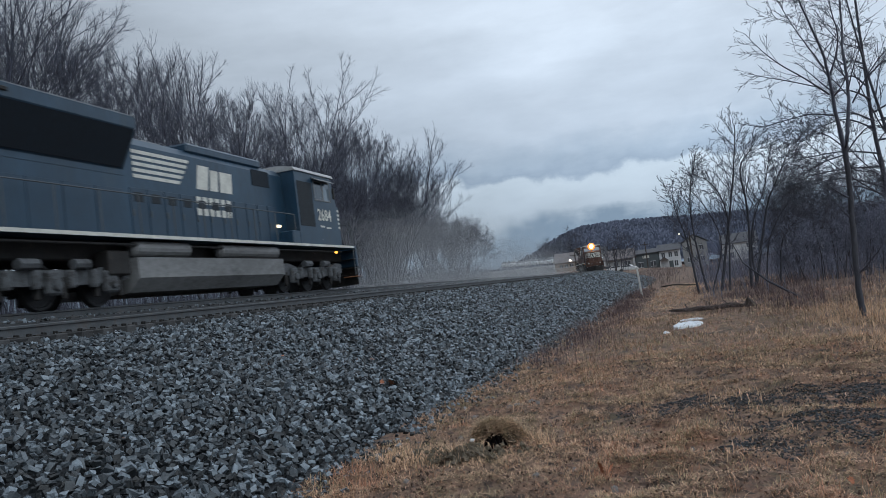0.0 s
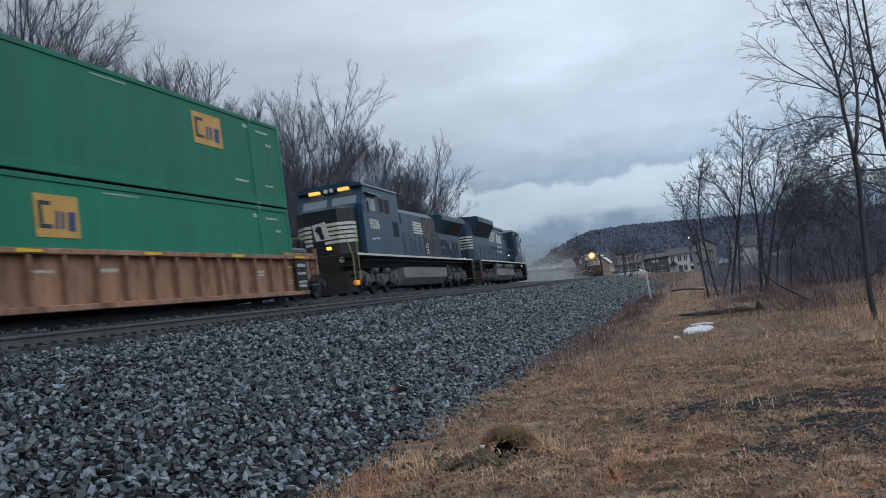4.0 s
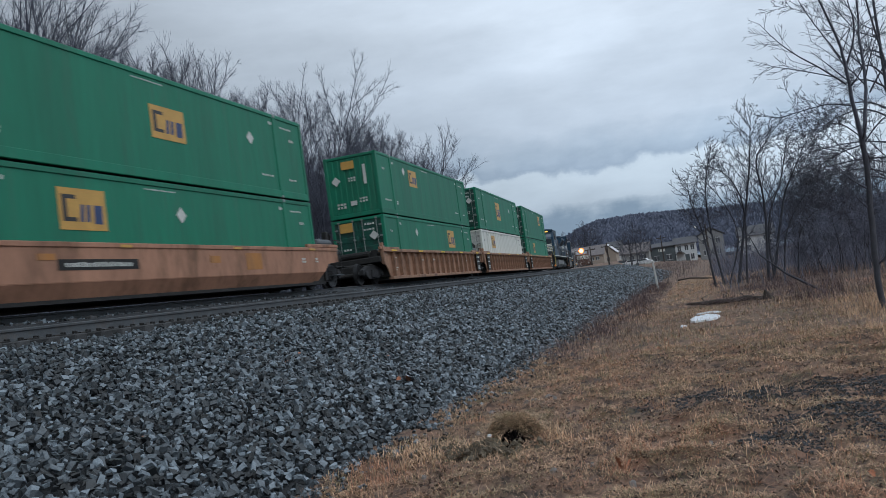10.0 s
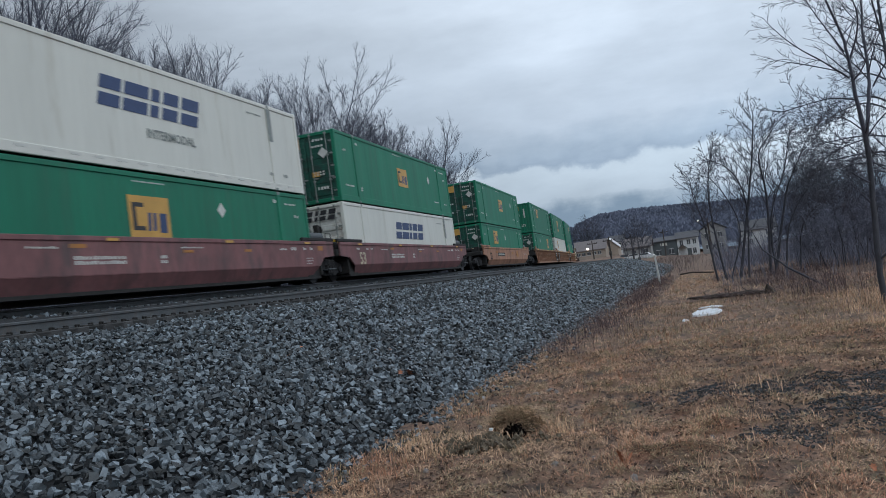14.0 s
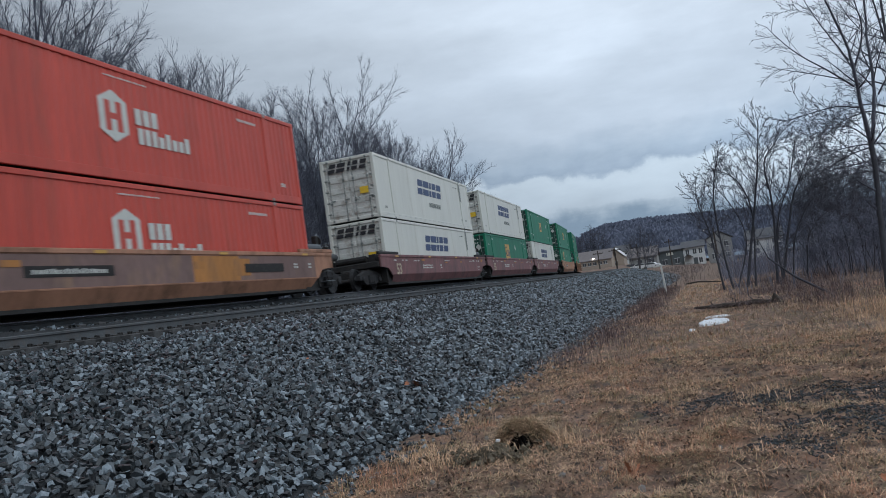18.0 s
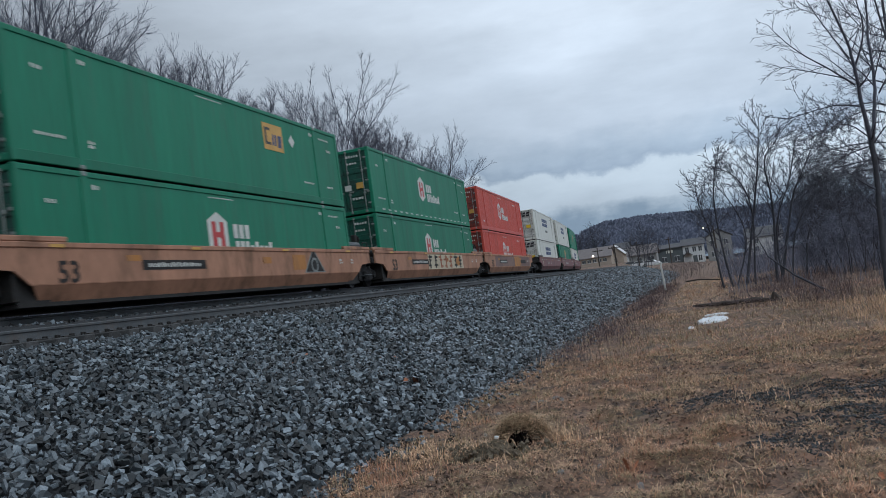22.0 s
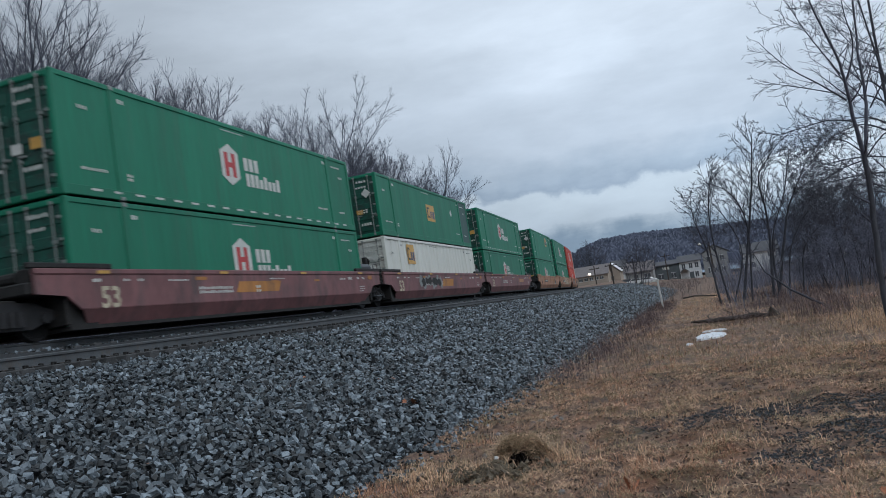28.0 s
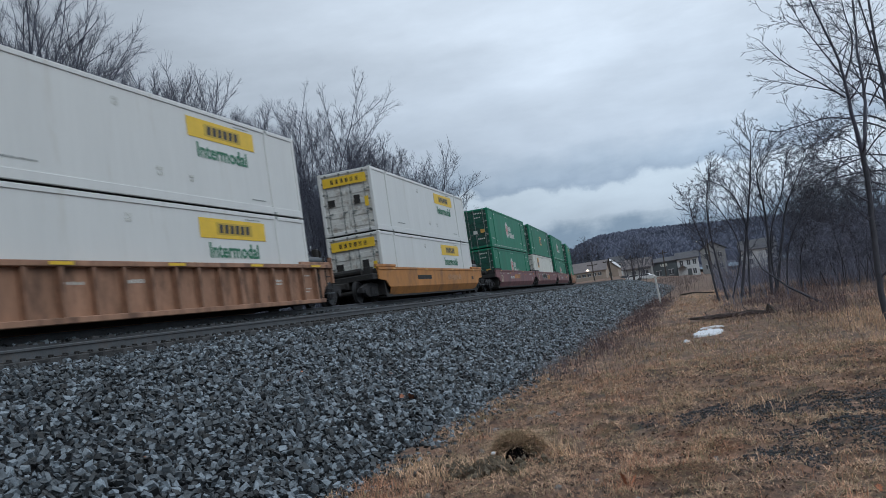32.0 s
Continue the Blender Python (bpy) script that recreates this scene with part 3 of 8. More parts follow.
def container(name, paint, label, fold=0.02, doors_rear=True, front_panel=None):
    """A 53-foot domestic container; its base centre is the origin, +y the way of travel."""
    c = tagged(new(name), label, "container", group="stacked containers")
    k = (paint.name, round(fold, 3))
    part("base_frame", lambda: Shape().box(-HX + 0.1, HX - 0.1, -CL / 2 + 0.05, CL / 2 - 0.05, 0.03, 0.16), M_STEELDARK, c, key=("base", 0))
    part("roof", lambda: Shape().box(-HX + 0.05, HX - 0.05, -CL / 2 + 0.06, CL / 2 - 0.06, CH - 0.07, CH - 0.018), paint, c, key=("roof", paint.name))
    for sx in (1, -1):
        turn = Matrix.Identity(4) if sx > 0 else pose(0, 0, 0, 0, 0, 180)
        for a, b in ((-CL / 2 + 0.16, -6.22), (-5.98, 5.98), (6.22, CL / 2 - 0.16)):
            d = fold
            use = front_panel if (front_panel and sx > 0 and a > 5) else paint
            part("side_panel", lambda a=a, b=b: corrugated(a, b, 0.24, CH - 0.12, d, 0.62 if d > 0.035 else 0.28 if d > 0.008 else 1.22, HX - 0.03), use, c, key=("side", use.name, k[1], round(a, 2)), at=turn)
        part("top_rail", lambda: Shape().rbox(HX - 0.07, HX - 0.002, -CL / 2, CL / 2, CH - 0.14, CH - 0.01, 0.012), paint, c, key=("tr", paint.name), at=turn)
        part("bottom_rail", lambda: Shape().rbox(HX - 0.07, HX - 0.002, -CL / 2, CL / 2, 0.02, 0.26, 0.012), paint, c, key=("br", paint.name), at=turn)
        for y in (-6.1, 6.1):
            part("side_post", lambda y=y: Shape().rbox(HX - 0.08, HX + 0.004, y - 0.11, y + 0.11, 0.03, CH - 0.03, 0.02), paint, c, key=("post", paint.name, y), at=turn)
            for za, zb in ((CH - 0.125, CH), (0.0, 0.11)):
                part("lifting_casting", lambda y=y, za=za, zb=zb: Shape().rbox(HX - 0.12, HX + 0.012, y - 0.09, y + 0.09, za, zb, 0.02), M_ROD if fold < 0.03 else paint, c, key=("cast", y, za, fold < 0.03, paint.name), at=turn)
        for y in (-CL / 2 + 0.08, CL / 2 - 0.08):
            part("corner_post", lambda y=y: Shape().rbox(HX - 0.16, HX, y - 0.08, y + 0.08, 0.0, CH, 0.02), paint, c, key=("corner", paint.name, y), at=turn)
    # the two ends
    e = CL / 2
    de = -1 if doors_rear else 1
    turn = pose(0, 0, 0) if doors_rear else pose(0, 0, 0, 0, 0, 180)
    part("door_header", lambda: Shape().rbox(-HX + 0.1, HX - 0.1, -e, -e + 0.1, CH - 0.16, CH - 0.02), paint, c, key=("head", paint.name), at=turn)
    part("door_sill", lambda: Shape().rbox(-HX + 0.1, HX - 0.1, -e, -e + 0.1, 0.02, 0.18), paint, c, key=("sill", paint.name), at=turn)
    for sx in (-1, 1):
        x0, x1 = (0.012, HX - 0.16) if sx > 0 else (-HX + 0.16, -0.012)

        def leaf(x0=x0, x1=x1):
            s = Shape().box(x0, x1, -e + 0.05, -e + 0.11, 0.18, CH - 0.16)
            for i in range(5):
                z = 0.30 + i * 0.50
                s.rbox(x0 + 0.05, x1 - 0.05, -e + 0.022, -e + 0.06, z, z + 0.26, 0.015)
            return s
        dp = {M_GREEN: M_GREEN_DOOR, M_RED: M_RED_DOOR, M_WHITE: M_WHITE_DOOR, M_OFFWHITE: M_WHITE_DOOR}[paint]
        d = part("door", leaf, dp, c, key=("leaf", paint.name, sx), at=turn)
        for z in (0.45, 0.95, 1.45, 1.95, 2.45):
            part("hinge", lambda: Shape().rbox(-0.13, 0.02, -0.03, 0.02, -0.035, 0.035, 0.01), M_ROD, d, key=("hinge",), at=pose(x1 if sx > 0 else x0 + 0.11, -e + 0.03, z))
        for xr in (x0 + 0.22, x1 - 0.22):
            def rod(xr=xr):
                s = Shape().tube((xr, -e - 0.012, 0.08), (xr, -e - 0.012, CH - 0.08), 0.02, 0.02, 6)
                for z in (0.1, 0.9, 1.9, CH - 0.12):
                    s.rbox(xr - 0.05, xr + 0.05, -e - 0.035, -e + 0.03, z - 0.04, z + 0.04, 0.01)
                return s.rbox(xr - 0.02, xr + 0.2, -e - 0.04, -e - 0.01, 0.98, 1.04, 0.01)
            part("lock_rod", rod, M_ROD, d, key=("rod", round(xr, 2)))
    part("end_wall", lambda: end_wall(e), paint, c, key=("endwall", paint.name), at=turn)
    return c


def end_wall(e):
    s = Shape()
    s.box(-HX + 0.12, HX - 0.12, e - 0.1, e - 0.06, 0.05, CH - 0.03)
    for i in range(8):
        x = -HX + 0.25 + i * 0.27
        s.rbox(x, x + 0.13, e - 0.07, e - 0.025, 0.22, CH - 0.18, 0.015)
    s.rbox(-HX + 0.1, HX - 0.1, e - 0.1, e - 0.005, CH - 0.15, CH - 0.02)
    s.rbox(-HX + 0.1, HX - 0.1, e - 0.1, e - 0.005, 0.02, 0.2)
    return s


X = HX - 0.024


def rows_of_dashes(s, w, h, put):
    """Fills a field w by h with rows of short strokes, the texture of small writing."""
    n = max(1, round(h / 0.13))
    m = max(2, round(w / 0.13))
    r = random.Random(int(w * 100) * 31 + int(h * 100))
    for j in range(n):
        z0 = -h / 2 + j * h / n
        for i in range(m):
            y0 = -w / 2 + i * w / m
            put(s, y0 + 0.012, y0 + w / m * r.uniform(0.6, 0.85), z0 + 0.15 * h / n, z0 + h / n * r.uniform(0.72, 0.9))
    return s


def bars(c, spots, material=None):
    """Unreadable markings: plain bars at (y, z, length, height)."""
    for y, z, w, h in spots:
        ob = part("marking", lambda w=w, h=h: rows_of_dashes(Shape(), w, h, lambda s, a, b, p, q: s.box(0, 0.006, a, b, p, q)), material or M_DECAL, c, key=("dash", w, h, (material or M_DECAL).name), at=pose(X, y, z))
        ob["kind"] = "stuff"


def word(c, y, z, w, h, n, seed, material=None, name="painted_mark"):
    """One painted word as a row of n plain upright blocks that stand for its letters."""
    r = random.Random(seed)
    s = Shape()
    for i in range(n):
        a = -w / 2 + i * w / n
        top = h / 2 if i == 0 or r.random() < 0.35 else h * 0.22
        s.box(0, 0.006, a, a + w / n * 0.74, -h / 2, top)
    ob = part(name, s, material or M_DECAL, c, at=pose(X, y, z))
    ob["kind"] = "stuff"


def diamond(c, y, z, r=0.22):
    part("placard", lambda: Shape().prism(((-r, 0), (0, -r), (r, 0), (0, r)), "x", 0, 0.006), M_DECAL, c, "white diamond placard", key=("dia", r), at=pose(X, y, z))


def logo_square(c, y, z, w=1.25, h=1.0):
    """An amber square with three dark shapes on it."""
    g = part("emblem", lambda: plate(0, -w / 2, w / 2, -h / 2, h / 2), M_ORANGE, c, "amber square emblem", key=("sq", w, h), at=pose(X, y, z))
    part("emblem_shape", lambda: plate(0.006, -0.42 * w, -0.33 * w, -0.30 * h, 0.34 * h, 0.0, 0.003).box(0.006, 0.009, -0.33 * w, -0.14 * w, 0.24 * h, 0.34 * h).box(0.006, 0.009, -0.33 * w, -0.14 * w, -0.30 * h, -0.20 * h), M_BLACK, g, key=("sqa", w, h))
    part("emblem_shape", lambda: plate(0.006, -0.08 * w, 0.0 * w, -0.30 * h, 0.12 * h, 0.05, 0.003).add(*plate(0.006, 0.05 * w, 0.13 * w, -0.30 * h, 0.12 * h, 0.05, 0.003).pair()), M_NAVY, g, key=("sqb", w, h))
    part("emblem_shape", lambda: plate(0.006, 0.22 * w, 0.40 * w, -0.34 * h, 0.12 * h, 0.03, 0.003), M_NAVY, g, key=("sqc", w, h))


def logo_letters(c, y, z, w=4.0, h=1.0, x=None):
    """Five slanted navy blocks, the mass of a painted company mark."""
    xs = (0.0, 0.22, 0.48, 0.60, 0.80)
    ws = (0.19, 0.23, 0.08, 0.16, 0.19)
    for i, (a, b) in enumerate(zip(xs, ws)):
        def block(a=a, b=b, i=i):
            s = Shape()
            y0, y1 = (a - 0.5) * w, (a + b - 0.5) * w
            sl = 0.14 * h
            def bar(u0, u1, v0, v1):
                s.prism([(y0 + (y1 - y0) * u + (v - 0.5) * sl * 2, (v - 0.5) * h) for u, v in ((u0, v0), (u1, v0), (u1, v1), (u0, v1))], "x", 0, 0.006)
            for q in ((0, 1, 0.56, 1), (0, 1, 0, 0.42)):
                bar(*q)
            return s
        part("painted_mark", block, M_NAVY, c, key=("let", i, w, h), at=pose(X, y, z))


def logo_hex(c, y, z, w=1.35, h=1.7, red=True):
    """A white hexagon with an inner mark and two white bars beside it."""
    g = part("emblem", lambda: Shape().prism(((-w / 2, -h * 0.3), (0, -h / 2), (w / 2, -h * 0.3), (w / 2, h * 0.3), (0, h / 2), (-w / 2, h * 0.3)), "x", 0, 0.006), M_DECAL, c, "white hexagon emblem", key=("hex", w, h), at=pose(X, y, z))
    m = M_CRIMSON if red else M_RED
    for a, b, v0, v1 in ((-0.3, -0.1, -0.3, 0.28), (0.1, 0.3, -0.3, 0.28)):
        part("emblem_shape", lambda a=a, b=b, v0=v0, v1=v1: plate(0.006, a * w, b * w, v0 * h, v1 * h, 0, 0.003), m, g, key=("hexm", a, w, m.name, h, v0))
    part("emblem_shape", lambda: plate(0.006, -0.1 * w, 0.1 * w, -0.07 * h, 0.05 * h, 0, 0.003), m, g, key=("hexc", w, m.name, h))
    word(c, y + 1.28, z + 0.12, 0.95, 0.42, 3, 4)
    word(c, y + 1.95, z - 0.38, 2.2, 0.42, 8, 7)


TEXTS = {}


def text_mesh(words, size):
    """Lettering as a flat mesh in the plane x = 0 that reads along +y."""
    if (words, size) not in TEXTS:
        cu = bpy.data.curves.new("lettering", "FONT")
        cu.offset = 0.02 * size
        cu.body, cu.size, cu.align_x, cu.extrude, cu.resolution_u = words, size, "CENTER", 0.003, 2
        ob = new("lettering", cu)
        bpy.context.view_layer.update()
        me = bpy.data.meshes.new_from_object(ob.evaluated_get(bpy.context.evaluated_depsgraph_get()))
        bpy.data.objects.remove(ob)
        me.transform(Matrix(((0, 0, 1, 0), (1, 0, 0, 0), (0, 1, 0, 0), (0, 0, 0, 1))))
        TEXTS[words, size] = me
    return TEXTS[words, size].copy()


def lettering(words, size, material, parent, at):
    me = text_mesh(words, size)
    me.materials.clear()
    me.materials.append(material)
    ob = new("lettering", me)
    ob.parent, ob.matrix_basis = parent, at
    return ob


def common_marks(c, m=None):
    bars(c, ((-7.15, 2.15, 0.34, 0.13), (-6.95, 0.68, 0.9, 0.10), (-5.75, 2.55, 0.26, 0.15), (-5.7, 0.62, 0.24, 0.2), (-0.6, 2.66, 1.3, 0.05), (5.3, 0.72, 0.8, 0.10), (5.85, 2.56, 0.26, 0.15), (6.9, 2.5, 0.8, 0.08), (7.25, 2.1, 0.34, 0.13), (7.0, 0.68, 0.5, 0.10)), m)


def rear_marks(c, kind):
    """Stickers on the end that faces back along the train."""
    e = -CL / 2 - 0.045
    def stick(x, z, w, h, m):
        if m is M_DECAL and w > 0.3:
            ob = part("sticker", lambda: rows_of_dashes(Shape(), w, h, lambda s, a, b, p, q: s.box(a, b, -0.004, 0.004, p, q)), m, c, key=("std", w, h), at=pose(x, e, z))
            ob["kind"] = "stuff"
            return
        part("sticker", lambda: Shape().box(-w / 2, w / 2, -0.004, 0.004, -h / 2, h / 2), m, c, key=("st", w, h, m.name), at=pose(x, e, z))
    if kind == "square":
        stick(-0.55, 2.5, 0.62, 0.42, M_ORANGE)
        for x, z, w, h in ((0.6, 2.55, 0.5, 0.14), (0.55, 2.3, 0.55, 0.12), (0.5, 1.2, 0.5, 0.2), (-0.6, 1.5, 0.4, 0.14), (-0.65, 0.9, 0.4, 0.18), (0.6, 0.6, 0.5, 0.16)):
            stick(x, z, w, h, M_DECAL)
        stick(0.35, 1.18, 0.3, 0.2, M_ORANGE)
        part("placard", lambda: Shape().prism(((-0.22, 0), (0, -0.22), (0.22, 0), (0, 0.22)), "y", -0.004, 0.004), M_DECAL, c, key=("diay",), at=pose(0.75, e, 2.0))
    elif kind == "blank":
        stick(-0.1, 2.42, 0.62, 0.36, M_ORANGE)
        for x, z, w, h in ((0.05, 1.75, 0.4, 0.22), (-0.6, 0.6, 0.45, 0.3), (0.5, 0.75, 0.42, 0.26), (0.68, 1.9, 0.14, 0.9), (0.0, 0.65, 0.3, 0.2)):
            stick(x, z, w, h, M_DECAL)
        part("placard", lambda: Shape().prism(((-0.22, 0), (0, -0.22), (0.22, 0), (0, 0.22)), "y", -0.004, 0.004), M_DECAL, c, key=("diay",), at=pose(-0.75, e, 1.75))
    elif kind == "hex":
        for x, z, w, h in ((-0.75, 2.4, 0.3, 0.3), (0.55, 2.55, 0.6, 0.14), (0.5, 2.25, 0.5, 0.12), (-0.6, 1.3, 0.45, 0.2), (0.2, 1.2, 0.3, 0.24), (-0.5, 0.8, 0.5, 0.14), (0.6, 0.7, 0.55, 0.14), (-0.9, 1.8, 0.3, 0.14)):
            stick(x, z, w, h, M_DECAL)
        stick(0.75, 1.25, 0.32, 0.26, M_ORANGE)
    elif kind == "letters":
        # a slanted row of dark blocks across the top of both doors
        for x, w in ((-0.92, 0.32), (-0.53, 0.40), (0.0, 0.12), (0.22, 0.26), (0.58, 0.30)):
            def block(w=w):
                s = Shape()
                for lo, hi in ((0.0, 0.16), (0.22, 0.40)):
                    s.prism([(q + 0.3 * v, v) for q, v in ((0, lo), (w, lo), (w, hi), (0, hi))], "y", -0.004, 0.004)
                return s
            part("sticker", block, M_BLACK, c, key=("slant", w), at=pose(x, e, 2.26))
        for x, z, w, h in ((0.6, 1.9, 0.5, 0.12), (-0.6, 1.3, 0.4, 0.2), (0.5, 0.9, 0.4, 0.3)):
            stick(x, z, w, h, M_DECAL)
        stick(0.7, 1.3, 0.4, 0.3, M_YELLOW)
    elif kind == "yellow":
        stick(0.0, 2.45, 2.1, 0.42, M_YELLOW)
        for i in range(6):
            stick(-0.6 + i * 0.24, 2.45, 0.13, 0.2, M_BLACK)
        stick(0.95, 1.35, 0.18, 0.45, M_YELLOW)
        for x, z, w, h in ((-0.75, 1.5, 0.35, 0.3), (0.5, 1.5, 0.3, 0.4)):
            stick(x, z, w, h, M_STEELDARK)


def dress(c, kind, e=(3.0, 2.0, 1.3, 0.95), d=None, tape=False, blank=False):
    """Marks of one container: e is the emblem's place and size, d a diamond placard's place."""
    if kind in ("E", "W"):
        common_marks(c, M_ROD if kind == "W" else None)
        logo_square(c, *e)
        rear_marks(c, "blank" if blank else "square")
    elif kind == "S":
        logo_letters(c, 0.0, 1.9, 4.1, 0.78)
        bars(c, ((5.2, 2.45, 0.9, 0.07), (6.85, 0.55, 0.3, 0.15), (5.9, 0.55, 0.2, 0.15), (-7.1, 0.5, 0.3, 0.15)), M_ROD)
        lettering("INTERMODAL", 0.34, M_ROD, c, pose(X + 0.004, 0.64, 0.93))
        part("patch_strip", lambda: plate(0, -0.12, 0.12, -0.55, 0.55), M_ROD, c, "grey patched strip", key=("pst",), at=pose(HX + 0.005, 6.1, 2.2))
        rear_marks(c, "letters")
    elif kind == "R":
        logo_hex(c, -1.2, 1.6, 1.0, 1.3, False)
        bars(c, ((5.0, 2.45, 1.1, 0.13), (-6.9, 0.6, 0.5, 0.15), (6.9, 0.6, 0.35, 0.18), (-0.6, 2.6, 1.6, 0.06)))
        rear_marks(c, "hex")
    elif kind == "H":
        common_marks(c)
        logo_hex(c, -0.95, 1.6, 1.0, 1.3, True)
        rear_marks(c, "hex")
    elif kind == "J":
        g = part("emblem", lambda: plate(0, -1.8, 1.8, -0.29, 0.29), M_YELLOW, c, "yellow name plate", key=("jy",), at=pose(X, 3.45, 2.3))
        part("emblem_shape", lambda: plate(0.006, -0.95, 1.0, -0.18, 0.18, 0.0, 0.003), M_YELLOWDARK, g, key=("jbk",))
        for i in range(6):
            part("emblem_shape", lambda i=i: plate(0.010, -0.82 + i * 0.29, -0.64 + i * 0.29, -0.13, 0.13, 0.03, 0.003), M_BLACK, g, key=("jb", i))
        lettering("Intermodal", 0.62, M_KELLY, c, pose(X + 0.004, 3.37, 1.45))
        bars(c, ((-1.3, 2.4, 0.26, 0.26), (0.2, 0.8, 0.28, 0.28), (1.6, 0.75, 0.22, 0.22)), M_DECAL)
        bars(c, ((-4.6, 0.5, 1.2, 0.07), (5.2, 0.42, 0.9, 0.06), (4.6, 2.66, 0.9, 0.05)), M_ROD)
        rear_marks(c, "yellow")
    if d:
        diamond(c, *d)
    if tape:
        for i in range(19):
            part("reflector_tape", lambda: Shape().box(HX, HX + 0.004, -0.17, 0.17, 0.16, 0.215), M_DECAL, c, key=("tape",), at=pose(0, -7.0 + i * 0.78, 0))


KINDS = {
    "E": (M_GREEN, "dark green steel container with an amber square emblem", 0.005),
    "W": (M_OFFWHITE, "off-white deeply corrugated steel container, amber emblem", 0.045),
    "S": (M_OFFWHITE, "smooth white container with slanted navy painted mark", 0.004),
    "R": (M_RED, "faded red ribbed steel container with white hexagon emblem", 0.02),
    "H": (M_GREEN, "green steel container with white hexagon emblem", 0.005),
    "J": (M_WHITE, "smooth white container with yellow plate and green lettering", 0.004),
}


# ---- well wagons ----
def wheelset(parent, y, r=0.46):
    def wheel(sx):
        return Shape().lathe(((sx * 0.69, r + 0.028), (sx * 0.722, r + 0.025), (sx * 0.73, r), (sx * 0.82, r - 0.01), (sx * 0.82, r - 0.07), (sx * 0.79, r - 0.09), (sx * 0.77, 0.16), (sx * 0.84, 0.13), (sx * 0.84, 0.05)), (0, 0, 0), "x", 22)
    for sx in (-1, 1):
        part("wheel", lambda sx=sx: wheel(sx), M_WHEEL, parent, key=("wheel", sx, r), at=pose(0, y, r))
    part("axle", lambda: Shape().tube((-1.0, 0, 0), (1.0, 0, 0), 0.09, 0.09, 10), M_STEELDARK, parent, key=("axle",), at=pose(0, y, r))


def truck(parent, y):
    """A two-axle freight truck."""
    for sx in (-1, 1):
        def sideframe(sx=sx):
            s = Shape()
            x0, x1 = sorted((sx * 0.90, sx * 1.08))
            s.prism(((-1.2, 0.42), (-1.2, 0.62), (-0.95, 0.68), (-0.5, 0.80), (0.5, 0.80), (0.95, 0.68), (1.2, 0.62), (1.2, 0.42), (0.95, 0.40), (0.55, 0.24), (-0.55, 0.24), (-0.95, 0.40)), "x", x0, x1)
            for yy in (-0.9, 0.9):
                s.lathe(((sx * 1.06, 0.13), (sx * 1.15, 0.12), (sx * 1.16, 0.06)), (0, yy, 0.46), "x", 12)
            for yy in (-0.22, 0, 0.22):
                s.lathe(((0.30, 0.085), (0.62, 0.085)), (sx * 1.11, yy, 0), "z", 8)
            return s
        part("side_frame", sideframe, M_TRUCKDARK, parent, key=("sf", sx), at=pose(0, y, 0))
    part("bolster", lambda: Shape().rbox(-1.05, 1.05, -0.2, 0.2, 0.5, 0.86), M_STEELDARK, parent, key=("bolster",), at=pose(0, y, 0))
    for yy in (-0.9, 0.9):
        wheelset(parent, y + yy)


